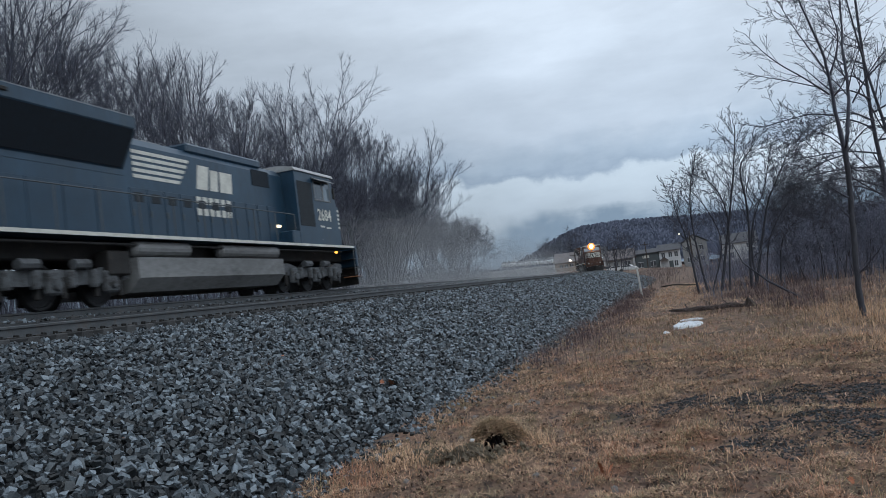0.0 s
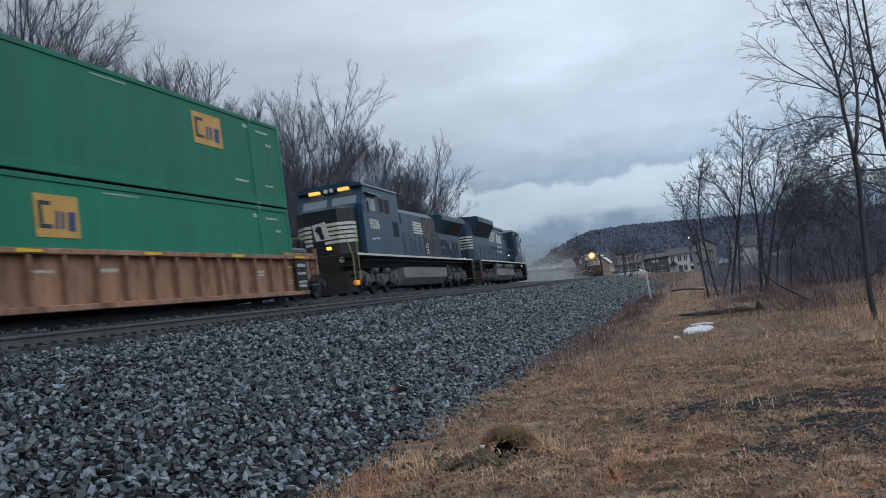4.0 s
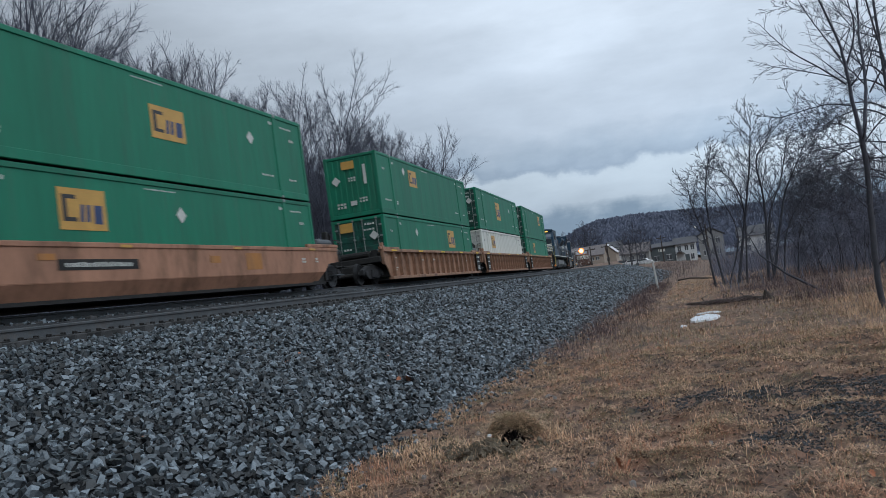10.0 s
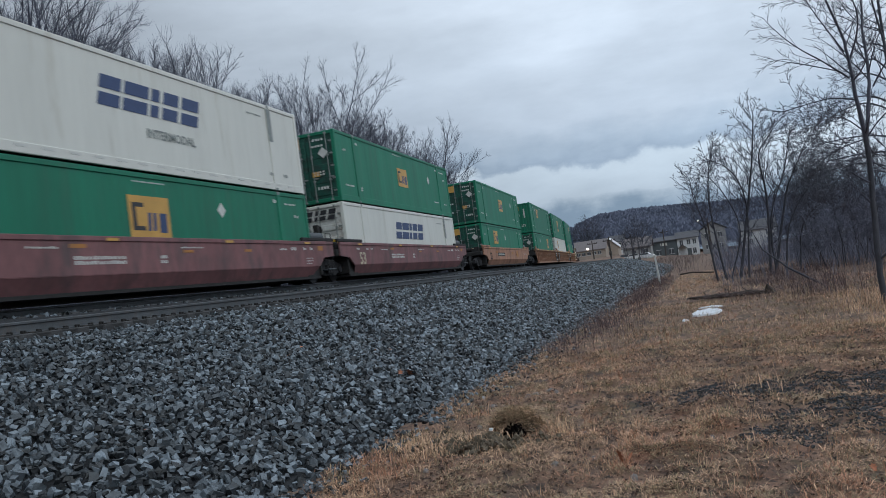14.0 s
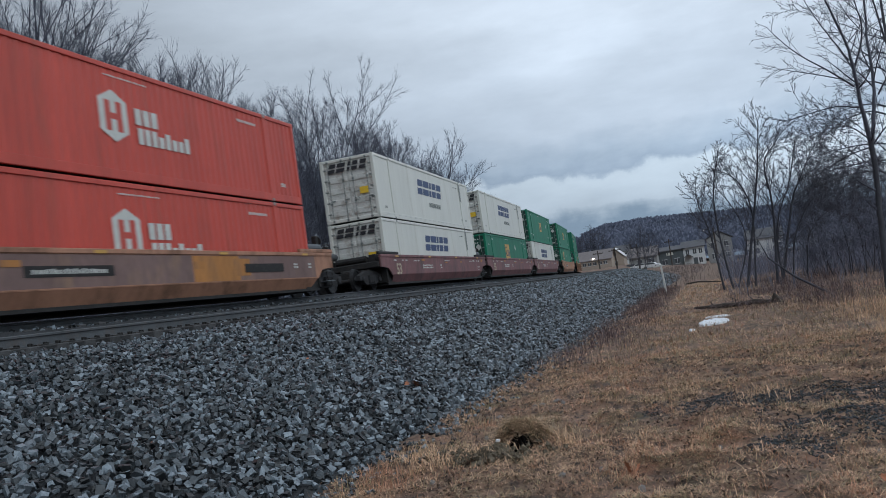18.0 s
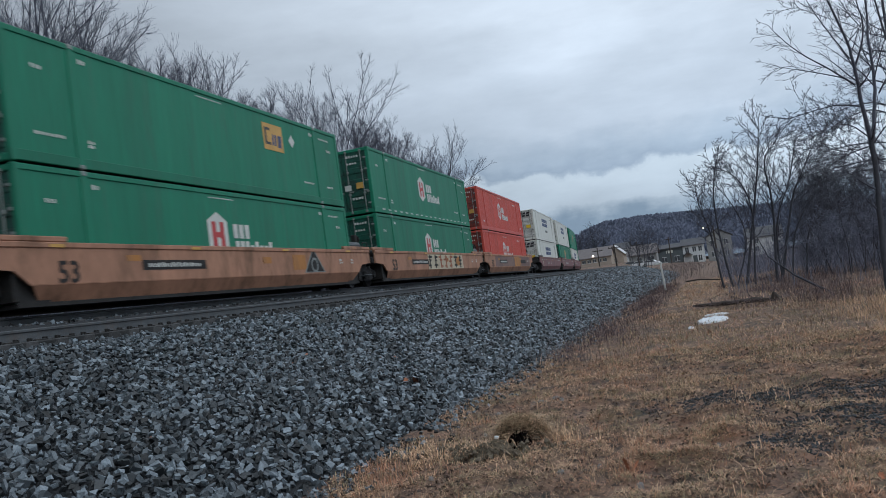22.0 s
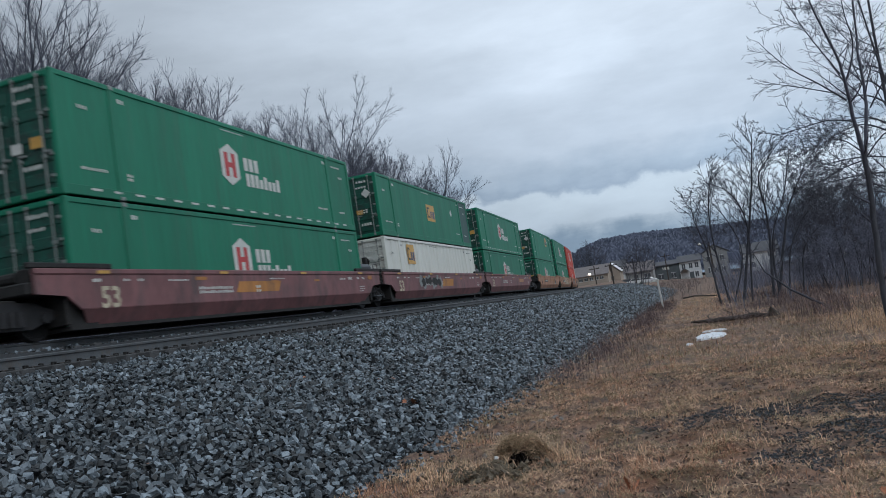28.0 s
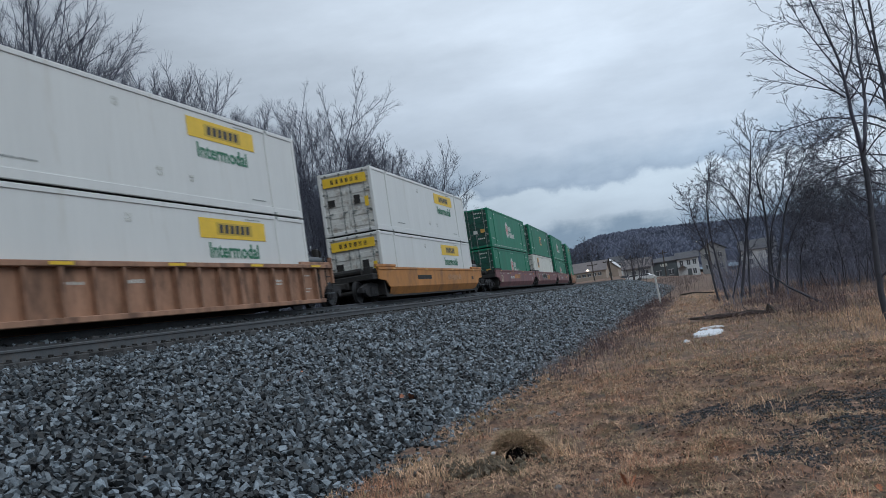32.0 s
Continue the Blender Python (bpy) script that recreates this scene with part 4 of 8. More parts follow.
def well_wagon(name, paint, label, ribbed, front, rear, long_end):
    """A container well wagon; the origin is its middle on the rail top. front, rear: own trucks at the ends."""
    w = tagged(new(name), label, "well wagon", group="well wagons of the train")
    top, bot = 1.45, 0.16
    he = 9.55 if not long_end else 9.9
    for sx in (1, -1):
        turn = Matrix.Identity(4) if sx > 0 else pose(0, 0, 0, 0, 0, 180)
        if ribbed:
            part("side_sheet", lambda: Shape().prism(((-8.5, bot), (8.5, bot), (8.5, top), (-8.5, top)), "x", 1.34, 1.38), paint, w, key=("ss", paint.name), at=turn)
            part("top_chord", lambda: Shape().rbox(1.33, 1.56, -9.4, 9.4, top - 0.10, top + 0.03, 0.015), paint, w, key=("tc", paint.name), at=turn)
            part("bottom_chord", lambda: Shape().rbox(1.33, 1.56, -8.5, 8.5, bot - 0.04, bot + 0.10, 0.015), paint, w, key=("bc", paint.name), at=turn)
            for i in range(17):
                part("rib", lambda: Shape().prism(((1.37, bot + 0.08), (1.54, bot + 0.10), (1.54, top - 0.08), (1.37, top - 0.08)), "y", -0.05, 0.05), paint, w, key=("rib", paint.name), at=turn @ pose(0, -8.0 + i, 0))
            for ya, yb in ((8.5, 9.4), (-9.4, -8.5)):
                sg = 1 if ya > 0 else -1
                part("end_web", lambda sg=sg: Shape().prism([(sg * q, z) for q, z in ((8.5, 0.2), (8.62, 0.42), (8.8, 0.66), (9.05, 0.82), (9.4, 0.88), (9.4, top), (8.5, top))], "x", 1.40, 1.44), paint, w, key=("ew", paint.name, ya), at=turn)
                part("end_post", lambda sg=sg: Shape().rbox(1.42, 1.55, min(sg * 9.3, sg * 9.42), max(sg * 9.3, sg * 9.42), 0.8, top + 0.3, 0.015), paint, w, key=("epst", paint.name, ya), at=turn)
            for i in range(5):
                part("reflector", lambda: Shape().box(1.565, 1.572, -0.35, 0.35, top - 0.07, top + 0.0), M_YELLOW, w, key=("refl",), at=turn @ pose(0, -8 + i * 4, 0))
        else:
            part("side_sheet", lambda: Shape().prism(((-9.4, top - 0.05), (-9.4, 0.92), (-8.55, 0.86), (-8.15, 0.56), (8.15, 0.56), (8.55, 0.86), (9.4, 0.92), (9.4, top - 0.05)), "x", 1.44, 1.50), paint, w, key=("ss2", paint.name), at=turn)
            part("lower_sheet", lambda: Shape().prism(((1.505, 0.58), (1.26, bot), (1.20, bot), (1.44, 0.58)), "y", -7.75, 7.75), paint, w, key=("lp2", paint.name), at=turn)
            for yy in (-1, 1):
                part("lower_corner", lambda yy=yy: Shape().add([(1.505, yy * 8.15, 0.58), (1.505, yy * 7.75, 0.58), (1.26, yy * 7.75, bot), (1.26, yy * 7.72, bot), (1.44, yy * 7.75, 0.58)], [(0, 1, 2), (0, 2, 3, 4)]), paint, w, key=("lc2", paint.name, yy), at=turn)
            part("top_chord", lambda: Shape().rbox(1.40, 1.53, -9.4, 9.4, top - 0.12, top, 0.015), paint, w, key=("tc2", paint.name), at=turn)
            for i in range(4):
                part("reflector", lambda: Shape().box(1.532, 1.538, -0.2, 0.2, 1.34, 1.41), M_ORANGE, w, key=("refl2",), at=turn @ pose(0, -7.4 + i * 4.9, 0))
        for y in (-8.3, 8.3):
            part("guide_rail", lambda: Shape().rbox(1.38, 1.50, -1.25, 1.25, top + 0.01, top + 0.13, 0.02), M_STEELDARK if paint is M_MAROON else paint, w, key=("gr", paint.name), at=turn @ pose(0, y, 0))
    # added dark plates that stand in for the shade below the container ends
    for sx in (-1, 1):
        for sy in (-1, 1):
            part("end_gusset", lambda sx=sx, sy=sy: Shape().box(min(sx * 1.305, sx * 1.325), max(sx * 1.305, sx * 1.325), min(sy * 7.5, sy * 8.42), max(sy * 7.5, sy * 8.42), 0.15, 1.0), M_STEELDARK, w, key=("egs", sx, sy))
    part("well_floor", lambda: Shape().box(-1.36, 1.36, -8.4, 8.4, 0.14, 0.225), M_STEELDARK, w, key=("wf",))
    for sy in (-1, 1):
        turn = Matrix.Identity(4) if sy > 0 else pose(0, 0, 0, 0, 0, 180)
        part("end_platform", lambda: Shape().rbox(-1.42, 1.42, 8.42, he, 0.92, 1.18, 0.03).rbox(-0.3, 0.3, 8.4, he + 0.1, 0.62, 0.95, 0.03).rbox(-1.4, 1.4, 8.40, 8.52, 0.25, 1.46, 0.02), M_STEELDARK, w, key=("ep", he), at=turn)
        part("drawbar", lambda: Shape().rbox(-0.14, 0.14, he, he + (1.75 if long_end else 0.2), 0.68, 0.92, 0.03), M_STEELDARK, w, key=("db", long_end, he), at=turn)
        part("ladder", lambda: Shape().pipe(((1.45, he - 0.15, 0.5), (1.45, he - 0.15, 1.75), (1.45, he - 0.6, 1.75), (1.45, he - 0.6, 0.5)), 0.018).pipe(((1.45, he - 0.15, 0.75), (1.45, he - 0.6, 0.75)), 0.016).pipe(((1.45, he - 0.15, 1.05), (1.45, he - 0.6, 1.05)), 0.016), M_STEELDARK, w, key=("ld", he), at=turn)
        part("brake_gear", lambda: Shape().tube((-0.7, he - 0.55, 1.36), (0.7, he - 0.55, 1.36), 0.14, 0.14, 10).rbox(-1.2, -0.9, he - 0.7, he - 0.3, 1.18, 1.5).rbox(0.85, 1.1, he - 0.6, he - 0.35, 1.18, 1.62), M_STEELDARK, w, key=("bg", he), at=turn)
        part("brake_stand", lambda: Shape().rbox(0.86, 1.06, he - 0.32, he - 0.12, 1.15, 2.15, 0.03).lathe(((-0.02, 0.18), (0.02, 0.18)), (0.96, he - 0.1, 1.95), "y", 12), M_STEELDARK, w, key=("bst", he), at=turn)
        part("reservoir", lambda: Shape().lathe(((-0.62, 0.05), (-0.58, 0.13), (-0.5, 0.16), (0.5, 0.16), (0.58, 0.13), (0.62, 0.05)), (1.05, he - 0.75, 1.68), "y", 14), M_HANDRAIL, w, key=("rsv", he), at=turn)
        part("cross_step", lambda: Shape().rbox(1.1, 1.5, he - 0.7, he - 0.1, 0.42, 0.46, 0.01), M_HANDRAIL, w, key=("cst", he), at=turn)
    if front:
        truck(w, 9.7 if not long_end else 9.25)
    if rear:
        truck(w, -9.7 if not long_end else -9.25)
    return w


def side_marks(w, spots, m=None, x=1.50):
    for y, z, a, b in spots:
        if m is None:
            ob = part("marking", lambda a=a, b=b: rows_of_dashes(Shape(), a, b, lambda s, p, q, u, v: s.box(0, 0.006, p, q, u, v)), M_DECAL, w, key=("dash", a, b, M_DECAL.name), at=pose(x, y, z))
            ob["kind"] = "stuff"
            continue
        part("marking", lambda a=a, b=b: plate(0, -a / 2, a / 2, -b / 2, b / 2), m, w, key=("bar", a, b, m.name), at=pose(x, y, z))


SPEED = 10.6
# each unit: its middle along the far track at the start, wagon style, lower and upper container, trucks at its front and rear, standing alone
CONSIST = (
    (-25.3, "brown", ("E", dict(e=(-2.8, 2.0, 1.3, 0.95))), ("E", dict(e=(3.6, 2.05, 1.5, 0.95))), 1, 1, 0),
    (-44.7, "brown", ("W", dict(e=(-4.15, 2.1, 1.2, 0.9))), ("E", dict(e=(-0.7, 1.6, 1.55, 1.35), d=(4.2, 1.9))), 0, 1, 0),
    (-64.05, "brown", ("E", dict(e=(3.2, 2.0, 1.4, 1.0), d=(-3.3, 2.2))), ("E", dict(e=(-2.8, 2.05, 1.3, 0.85), d=(-4.2, 2.3), blank=True)), 0, 1, 0),
    (-87.65, "tan", ("E", dict(e=(-3.5, 2.0, 1.5, 0.95), d=(0.2, 2.05))), ("E", dict(e=(0.1, 1.6, 1.5, 0.9), d=(4.4, 1.85))), 1, 1, 1),
    (-111.2, "maroon", ("S", {}), ("E", dict(e=(-0.1, 1.6, 1.4, 0.9), d=(4.2, 1.85))), 1, 1, 0),
    (-130.6, "maroon", ("E", dict(e=(-0.7, 1.75, 1.6, 1.1), d=(2.6, 2.1))), ("S", dict(tape=True)), 0, 1, 0),
    (-150.0, "maroon", ("S", {}), ("S", dict(tape=True)), 0, 1, 0),
    (-173.6, "tan", ("R", {}), ("R", {}), 1, 1, 0),
    (-193.0, "tan", ("H", {}), ("H", dict(tape=True)), 0, 1, 0),
    (-212.4, "tan", ("H", {}), ("E", dict(e=(3.0, 2.05, 1.3, 0.9), d=(4.3, 2.1))), 0, 1, 0),
    (-235.9, "maroon", ("H", {}), ("H", dict(tape=True)), 1, 1, 0),
    (-255.2, "maroon", ("W", dict(e=(-4.5, 2.15, 1.1, 0.95))), ("E", dict(e=(0.0, 1.6, 1.45, 0.9), d=(4.2, 1.9))), 0, 1, 0),
    (-274.5, "maroon", ("H", {}), ("H", dict(tape=True)), 0, 1, 0),
    (-298.0, "gold", ("J", {}), ("J", {}), 1, 1, 1),
    (-321.5, "brown", ("J", {}), ("J", {}), 1, 1, 0))
STYLE = {"brown": (M_BROWN, True, "faded brown ribbed steel well wagon streaked with rust"), "tan": (M_TAN, False, "faded tan smooth-sided steel well wagon"),
         "maroon": (M_MAROON, False, "maroon smooth-sided steel well wagon with white markings"), "gold": (M_AMBERCAR, False, "golden yellow smooth-sided steel well wagon")}
MOVERS = []


def scrawl(w, y0, y1, z0, z1, m, seed, n, x=1.506):
    """Spray-painted shapes on a wagon's side."""
    r = random.Random(seed)
    for i in range(n):
        y, z = y0 + (i + 0.5) * (y1 - y0) / n + r.uniform(-0.1, 0.1), r.uniform(z0 + 0.25, z1 - 0.25)
        a, k = r.uniform(0, 6.28), r.randint(6, 9)
        pts = []
        for j in range(k):
            t = a + 6.2832 * j / k
            q = r.uniform(0.55, 1.0)
            pts.append((y + math.cos(t) * q * (y1 - y0) / n * 0.75, min(z1, max(z0, z + math.sin(t) * q * (z1 - z0) * 0.45))))
        part("spray_paint", Shape().prism(pts, "x", x + 0.001 * (i % 5), x + 0.003 + 0.001 * (i % 5)), m, w)


def build_train():
    for i, (s0, style, low, high, front, rear, alone) in enumerate(CONSIST):
        paint, ribbed, label = STYLE[style]
        w = well_wagon("well_wagon", paint, label, ribbed, front, rear, bool(alone))
        MOVERS.append((w, s0, 0.0))
        if style == "maroon":
            side_marks(w, ((-7.6, 1.2, 0.3, 0.12), (-6.6, 1.2, 0.26, 0.1), (-6.1, 1.2, 0.26, 0.1), (-4.6, 1.18, 0.9, 0.06), (-2.9, 0.90, 1.7, 0.22), (-0.65, 0.90, 0.28, 0.24), (0.6, 1.2, 1.0, 0.06), (5.6, 1.16, 0.5, 0.08), (6.3, 1.18, 0.4, 0.16), (7.1, 1.18, 0.22, 0.12), (7.6, 1.18, 0.22, 0.12), (7.4, 0.85, 0.5, 0.05), (7.4, 0.76, 0.5, 0.05), (7.35, 0.67, 0.45, 0.05)), x=1.502)
            side_marks(w, ((-3.6, 1.22, 0.5, 0.09), (0.4, 1.10, 0.45, 0.07), (3.4, 1.12, 0.4, 0.07), (8.3, 1.2, 0.4, 0.16)), M_AMBERCAR, x=1.502)
            lettering("53", 0.68, M_CREAM, w, pose(1.503, -7.2, 0.58))
        if style == "tan":
            side_marks(w, ((-3.4, 0.95, 2.6, 0.24),), M_STEELDARK, x=1.502)
            side_marks(w, ((-3.4, 0.95, 2.2, 0.15), (6.6, 1.0, 0.3, 0.2), (7.6, 1.0, 0.25, 0.2)), x=1.509)
            side_marks(w, ((-5.0, 1.12, 0.5, 0.14), (3.3, 0.98, 0.9, 0.5), (1.2, 1.05, 0.5, 0.2)), M_AMBERCAR, x=1.502)
            lettering("53", 0.66, M_STEELDARK, w, pose(1.503, -7.1, 0.60))
        if style == "gold":
            side_marks(w, ((-2.9, 0.98, 2.3, 0.2), (6.9, 0.9, 0.4, 0.2)), M_STEELDARK, x=1.502)
            scrawl(w, 1.4, 4.2, 0.7, 1.2, M_TANPALE, 4, 9)
        if style == "brown":
            for y in (-7.5, 7.5):
                side_marks(w, ((y, 1.1, 0.5, 0.06), (y, 0.65, 0.5, 0.06), (y - 0.1, 0.55, 0.4, 0.06)), x=1.390)
            for y in ((-8.05, 8.05) if i < 2 else (8.05,) if i == 2 else ()):
                side_marks(w, ((y, 0.80, 0.86, 1.02),), M_STEELDARK, x=1.545)
                side_marks(w, ((y, 1.14, 0.6, 0.16), (y, 0.86, 0.62, 0.12), (y, 0.5, 0.6, 0.26)), x=1.553)
            side_marks(w, ((5.5, 0.9, 0.5, 0.2), (-1.5, 1.02, 0.75, 0.14), (-3.5, 1.0, 0.7, 0.10)), x=1.382)
        if i == 7:
            part("repainted_panel", Shape().box(1.5, 1.5006, -6.2, 0.9, 0.6, 1.32), M_FADED, w, "chalky mauve-brown repainted panel")
            part("repainted_panel", Shape().box(1.5, 1.5006, 3.2, 8.0, 0.6, 1.32), M_FADED, w, "chalky mauve-brown repainted panel")
            side_marks(w, ((2.05, 0.95, 2.2, 0.7),), M_AMBERCAR, x=1.501)
            side_marks(w, ((4.6, 0.95, 2.3, 0.26),), M_STEELDARK, x=1.511)
        if i == 8:
            side_marks(w, ((1.1, 0.96, 6.6, 0.78),), M_CREAM, x=1.501)
            r = random.Random(12)
            for k in range(7):
                y = -1.9 + k * 0.95
                m = M_CRIMSONDULL if k in (2, 3, 4) else M_STEELDARK
                s = Shape().box(1.509, 1.513, y - 0.09, y + 0.09, 0.62, 1.3)
                for z in (0.72 + r.uniform(0, 0.1), 0.98 + r.uniform(-0.05, 0.1), 1.2):
                    s.box(1.514, 1.517, y - r.uniform(0.1, 0.42), y + r.uniform(0.1, 0.42), z - 0.05, z + 0.05)
                part("spray_paint", s, m, w, "dark sprayed strokes on a cream patch")
        if i == 9:
            part("spray_paint", Shape().prism(((3.6, 0.62), (5.2, 0.62), (4.5, 1.38), (4.3, 1.38)), "x", 1.506, 1.509), M_ROD, w)
            part("spray_paint", Shape().prism(((3.72, 0.65), (5.08, 0.65), (4.47, 1.33), (4.33, 1.33)), "x", 1.510, 1.512), M_STEELDARK, w)
            part("spray_paint", Shape().lathe(((1.5135, 0.26), (1.515, 0.26)), (0, 4.4, 0.88), "x", 18), M_ROD, w)
            part("spray_paint", Shape().lathe(((1.516, 0.18), (1.5175, 0.18)), (0, 4.4, 0.88), "x", 18), M_STEELDARK, w)
        if i == 11:
            scrawl(w, -4.4, -0.7, 0.6, 1.4, M_ROD, 21, 8)
            scrawl(w, -4.2, -0.9, 0.7, 1.3, M_STEELDARK, 22, 6, 1.513)
            part("painted_mark", Shape().prism(((-0.6, 0.72), (1.5, 0.72), (1.75, 1.12), (-0.3, 1.12)), "x", 1.502, 1.506), M_AMBERCAR, w)
        if i == 10:
            part("painted_mark", Shape().prism(((3.0, 0.85), (5.0, 0.85), (5.2, 1.1), (3.2, 1.1)), "x", 1.502, 1.506), M_TANPALE, w)
        if i == 12:
            part("painted_mark", Shape().prism(((-1.9, 0.80), (0.6, 0.80), (0.8, 1.12), (-1.7, 1.12)), "x", 1.502, 1.506), M_AMBERCAR, w)
        for (kind, opts), z in ((low, 0.235), (high, 0.235 + CH + 0.035)):
            p, lab, fold = KINDS[kind]
            fp = M_GREEN_DARK if (i == 11 and z > 1) else None
            c = container("shipping_container", p, lab, fold, not opts.get("blank"), fp)
            dress(c, kind, **opts)
            MOVERS.append((c, s0, z))


build_train()


# ---- locomotives ----
def heavy_truck(parent, y):
    """A three-axle locomotive truck."""
    for sx in (-1, 1):
        def frame_side(sx=sx):
            s = Shape()
            x0, x1 = sorted((sx * 0.98, sx * 1.16))
            s.prism(((-2.6, 0.62), (-2.6, 0.98), (-2.1, 1.02), (-1.4, 0.86), (-0.5, 0.86), (0.5, 0.86), (1.4, 0.86), (2.1, 1.02), (2.6, 0.98), (2.6, 0.62), (1.2, 0.52), (-1.2, 0.52)), "x", x0, x1)
            for yy in (-1.85, 0, 1.85):
                xa, xb = sorted((sx * 1.10, sx * 1.30))
                s.rbox(xa, xb, yy - 0.22, yy + 0.22, 0.30, 0.84, 0.05)
                s.lathe(((sx * 1.28, 0.15), (sx * 1.37, 0.13), (sx * 1.38, 0.05)), (0, yy, 0.53), "x", 12)
            for yy in (-1.3, -0.5, 0.55, 1.3):
                s.lathe(((0.45, 0.10), (0.50, 0.12), (0.80, 0.12), (0.85, 0.10)), (sx * 1.2, yy, 0), "z", 8)
            s.tube((sx * 1.25, -1.0, 0.98), (sx * 1.25, -0.45, 0.98), 0.12, 0.12, 8)
            s.tube((sx * 1.25, 0.6, 0.98), (sx * 1.25, 1.1, 0.98), 0.12, 0.12, 8)
            return s
        part("truck_frame", frame_side, M_TRUCK, parent, key=("lf", sx), at=pose(0, y, 0))
        for yy in (-2.3, -1.45, -0.4, 0.4, 1.45, 2.3):
            part("brake_hanger", lambda sx=sx: Shape().rbox(sx * 1.12 - 0.05, sx * 1.12 + 0.05, -0.07, 0.07, 0.22, 0.72, 0.02), M_STEELDARK, parent, key=("lh", sx), at=pose(0, y + yy, 0))
    for yy in (-1.85, 0, 1.85):
        wheelset(parent, y + yy, 0.53)


def locomotive(name, label, body, rear_cab_style, number):
    """A six-axle road diesel; +y is its cab end, the origin its middle on the rail top."""
    w = tagged(new(name), label, "locomotive", group="locomotives")
    ge = rear_cab_style
    # frame, walkway and edge stripe
    part("underframe", lambda: Shape().rbox(-0.85, 0.85, -10.2, 10.2, 1.12, 1.60, 0.04), M_STEELDARK, w, key=("uf",))
    part("walkway", lambda: Shape().rbox(-1.52, 1.52, -10.25, 10.1, 1.60, 1.68, 0.02), body, w, key=("ww", body.name))
    for sx in (-1, 1):
        x0, x1 = sorted((sx * 1.523, sx * 1.535))
        part("edge_stripe", lambda: Shape().box(x0, x1, -10.2, 10.05, 1.60, 1.69), M_TRIM, w, "dirty white edge stripe", key=("es", sx))
        xa, xb = sorted((sx * 1.35, sx * 1.40))
        part("air_duct", lambda: Shape().tube((sx * 1.36, -9, 1.45), (sx * 1.36, 9, 1.45), 0.035, 0.035, 6), M_STEELDARK, w, key=("ad", sx))
    # fuel tank and reservoirs
    def tank():
        return Shape().prism(((-1.38, 0.62), (-1.05, 0.28), (1.05, 0.28), (1.38, 0.62), (1.38, 1.14), (-1.38, 1.14)), "y", -3.95, 3.85)
    part("fuel_tank", tank, M_TANK, w, "dust-covered steel fuel tank", key=("tank",))
    for sx in (-1, 1):
        if not ge:
            for a, b in ((-4.0, -1.5), (0.0, 3.7)):
                part("air_reservoir", lambda a=a, b=b, sx=sx: Shape().lathe(((a, 0.05), (a + 0.06, 0.16), (a + 0.12, 0.2), (b - 0.12, 0.2), (b - 0.06, 0.16), (b, 0.05)), (sx * 1.22, 0, 1.37), "y", 14), M_TANK, w, key=("ar", a, sx), smooth=False)
        part("air_filter_box", lambda sx=sx: Shape().rbox(min(sx * 0.9, sx * 1.35), max(sx * 0.9, sx * 1.35), -5.0, -4.2, 0.7, 1.3, 0.04), M_STEELDARK, w, key=("afb", sx))
    # hood
    top = 4.40 if not ge else 4.22
    yr = -10.05
    part("hood", lambda: Shape().prism(((-0.98, 1.66), (0.98, 1.66), (0.98, top - 0.22), (0.80, top), (-0.80, top), (-0.98, top - 0.22)), "y", yr + 0.5, 5.4), body, w, key=("hood", ge, body.name))
    part("hood_end", lambda: Shape().prism(((-0.98, yr + 0.5), (-0.7, yr), (0.7, yr), (0.98, yr + 0.5)), "z", 1.66, top - 0.02), body, w, key=("he", ge, body.name))
    # hood doors with gaps between
    for sx in (-1, 1):
        n = 11 if not ge else 9
        ya, yb = -3.5, 4.6
        for i in range(n):
            p = (yb - ya) / n
            part("hood_door", lambda p=p, sx=sx: Shape().rbox(min(sx * 0.975, sx * 1.0), max(sx * 0.975, sx * 1.0), 0.025, p - 0.025, 1.78, 3.02, 0.008), body, w, key=("hd", n, sx, body.name), at=pose(0, ya + i * p, 0))
            part("door_latch", lambda sx=sx: Shape().rbox(min(sx * 0.99, sx * 1.02), max(sx * 0.99, sx * 1.02), -0.03, 0.03, -0.09, 0.09, 0.008), M_HANDRAIL, w, key=("latch", sx), at=pose(0, ya + i * p + 0.1, 2.35))
            if not ge and i < 7:
                part("door_vent", lambda sx=sx: Shape().rbox(min(sx * 0.99, sx * 1.008), max(sx * 0.99, sx * 1.008), -0.2, 0.2, -0.13, 0.13, 0.01), M_INTAKE, w, key=("dvent", sx), at=pose(0, ya + (i + 0.5) * p, 2.78))
        for i in range(5):
            p = 1.1
            part("hood_door", lambda p=p, sx=sx: Shape().rbox(min(sx * 0.975, sx * 1.0), max(sx * 0.975, sx * 1.0), 0.025, p - 0.025, 1.78, 2.95, 0.008), body, w, key=("hd2", sx, body.name), at=pose(0, -9.2 + i * p, 0))
    # radiator section with flared sides
    ra, rb = (-9.1, -3.65) if not ge else (-9.55, -4.0)
    rt = 4.78 if not ge else 4.24
    wz, wt = (3.45, 0.36) if not ge else (3.20, 0.32)
    part("radiator", lambda: Shape().prism(((-0.99, wz - 0.15), (0.99, wz - 0.15), (0.99, wz), (1.50, rt - wt), (1.50, rt - 0.08), (1.38, rt), (-1.38, rt), (-1.50, rt - 0.08), (-1.50, rt - wt), (-0.99, wz)), "y", ra, rb), body, w, key=("rad", ge, body.name))
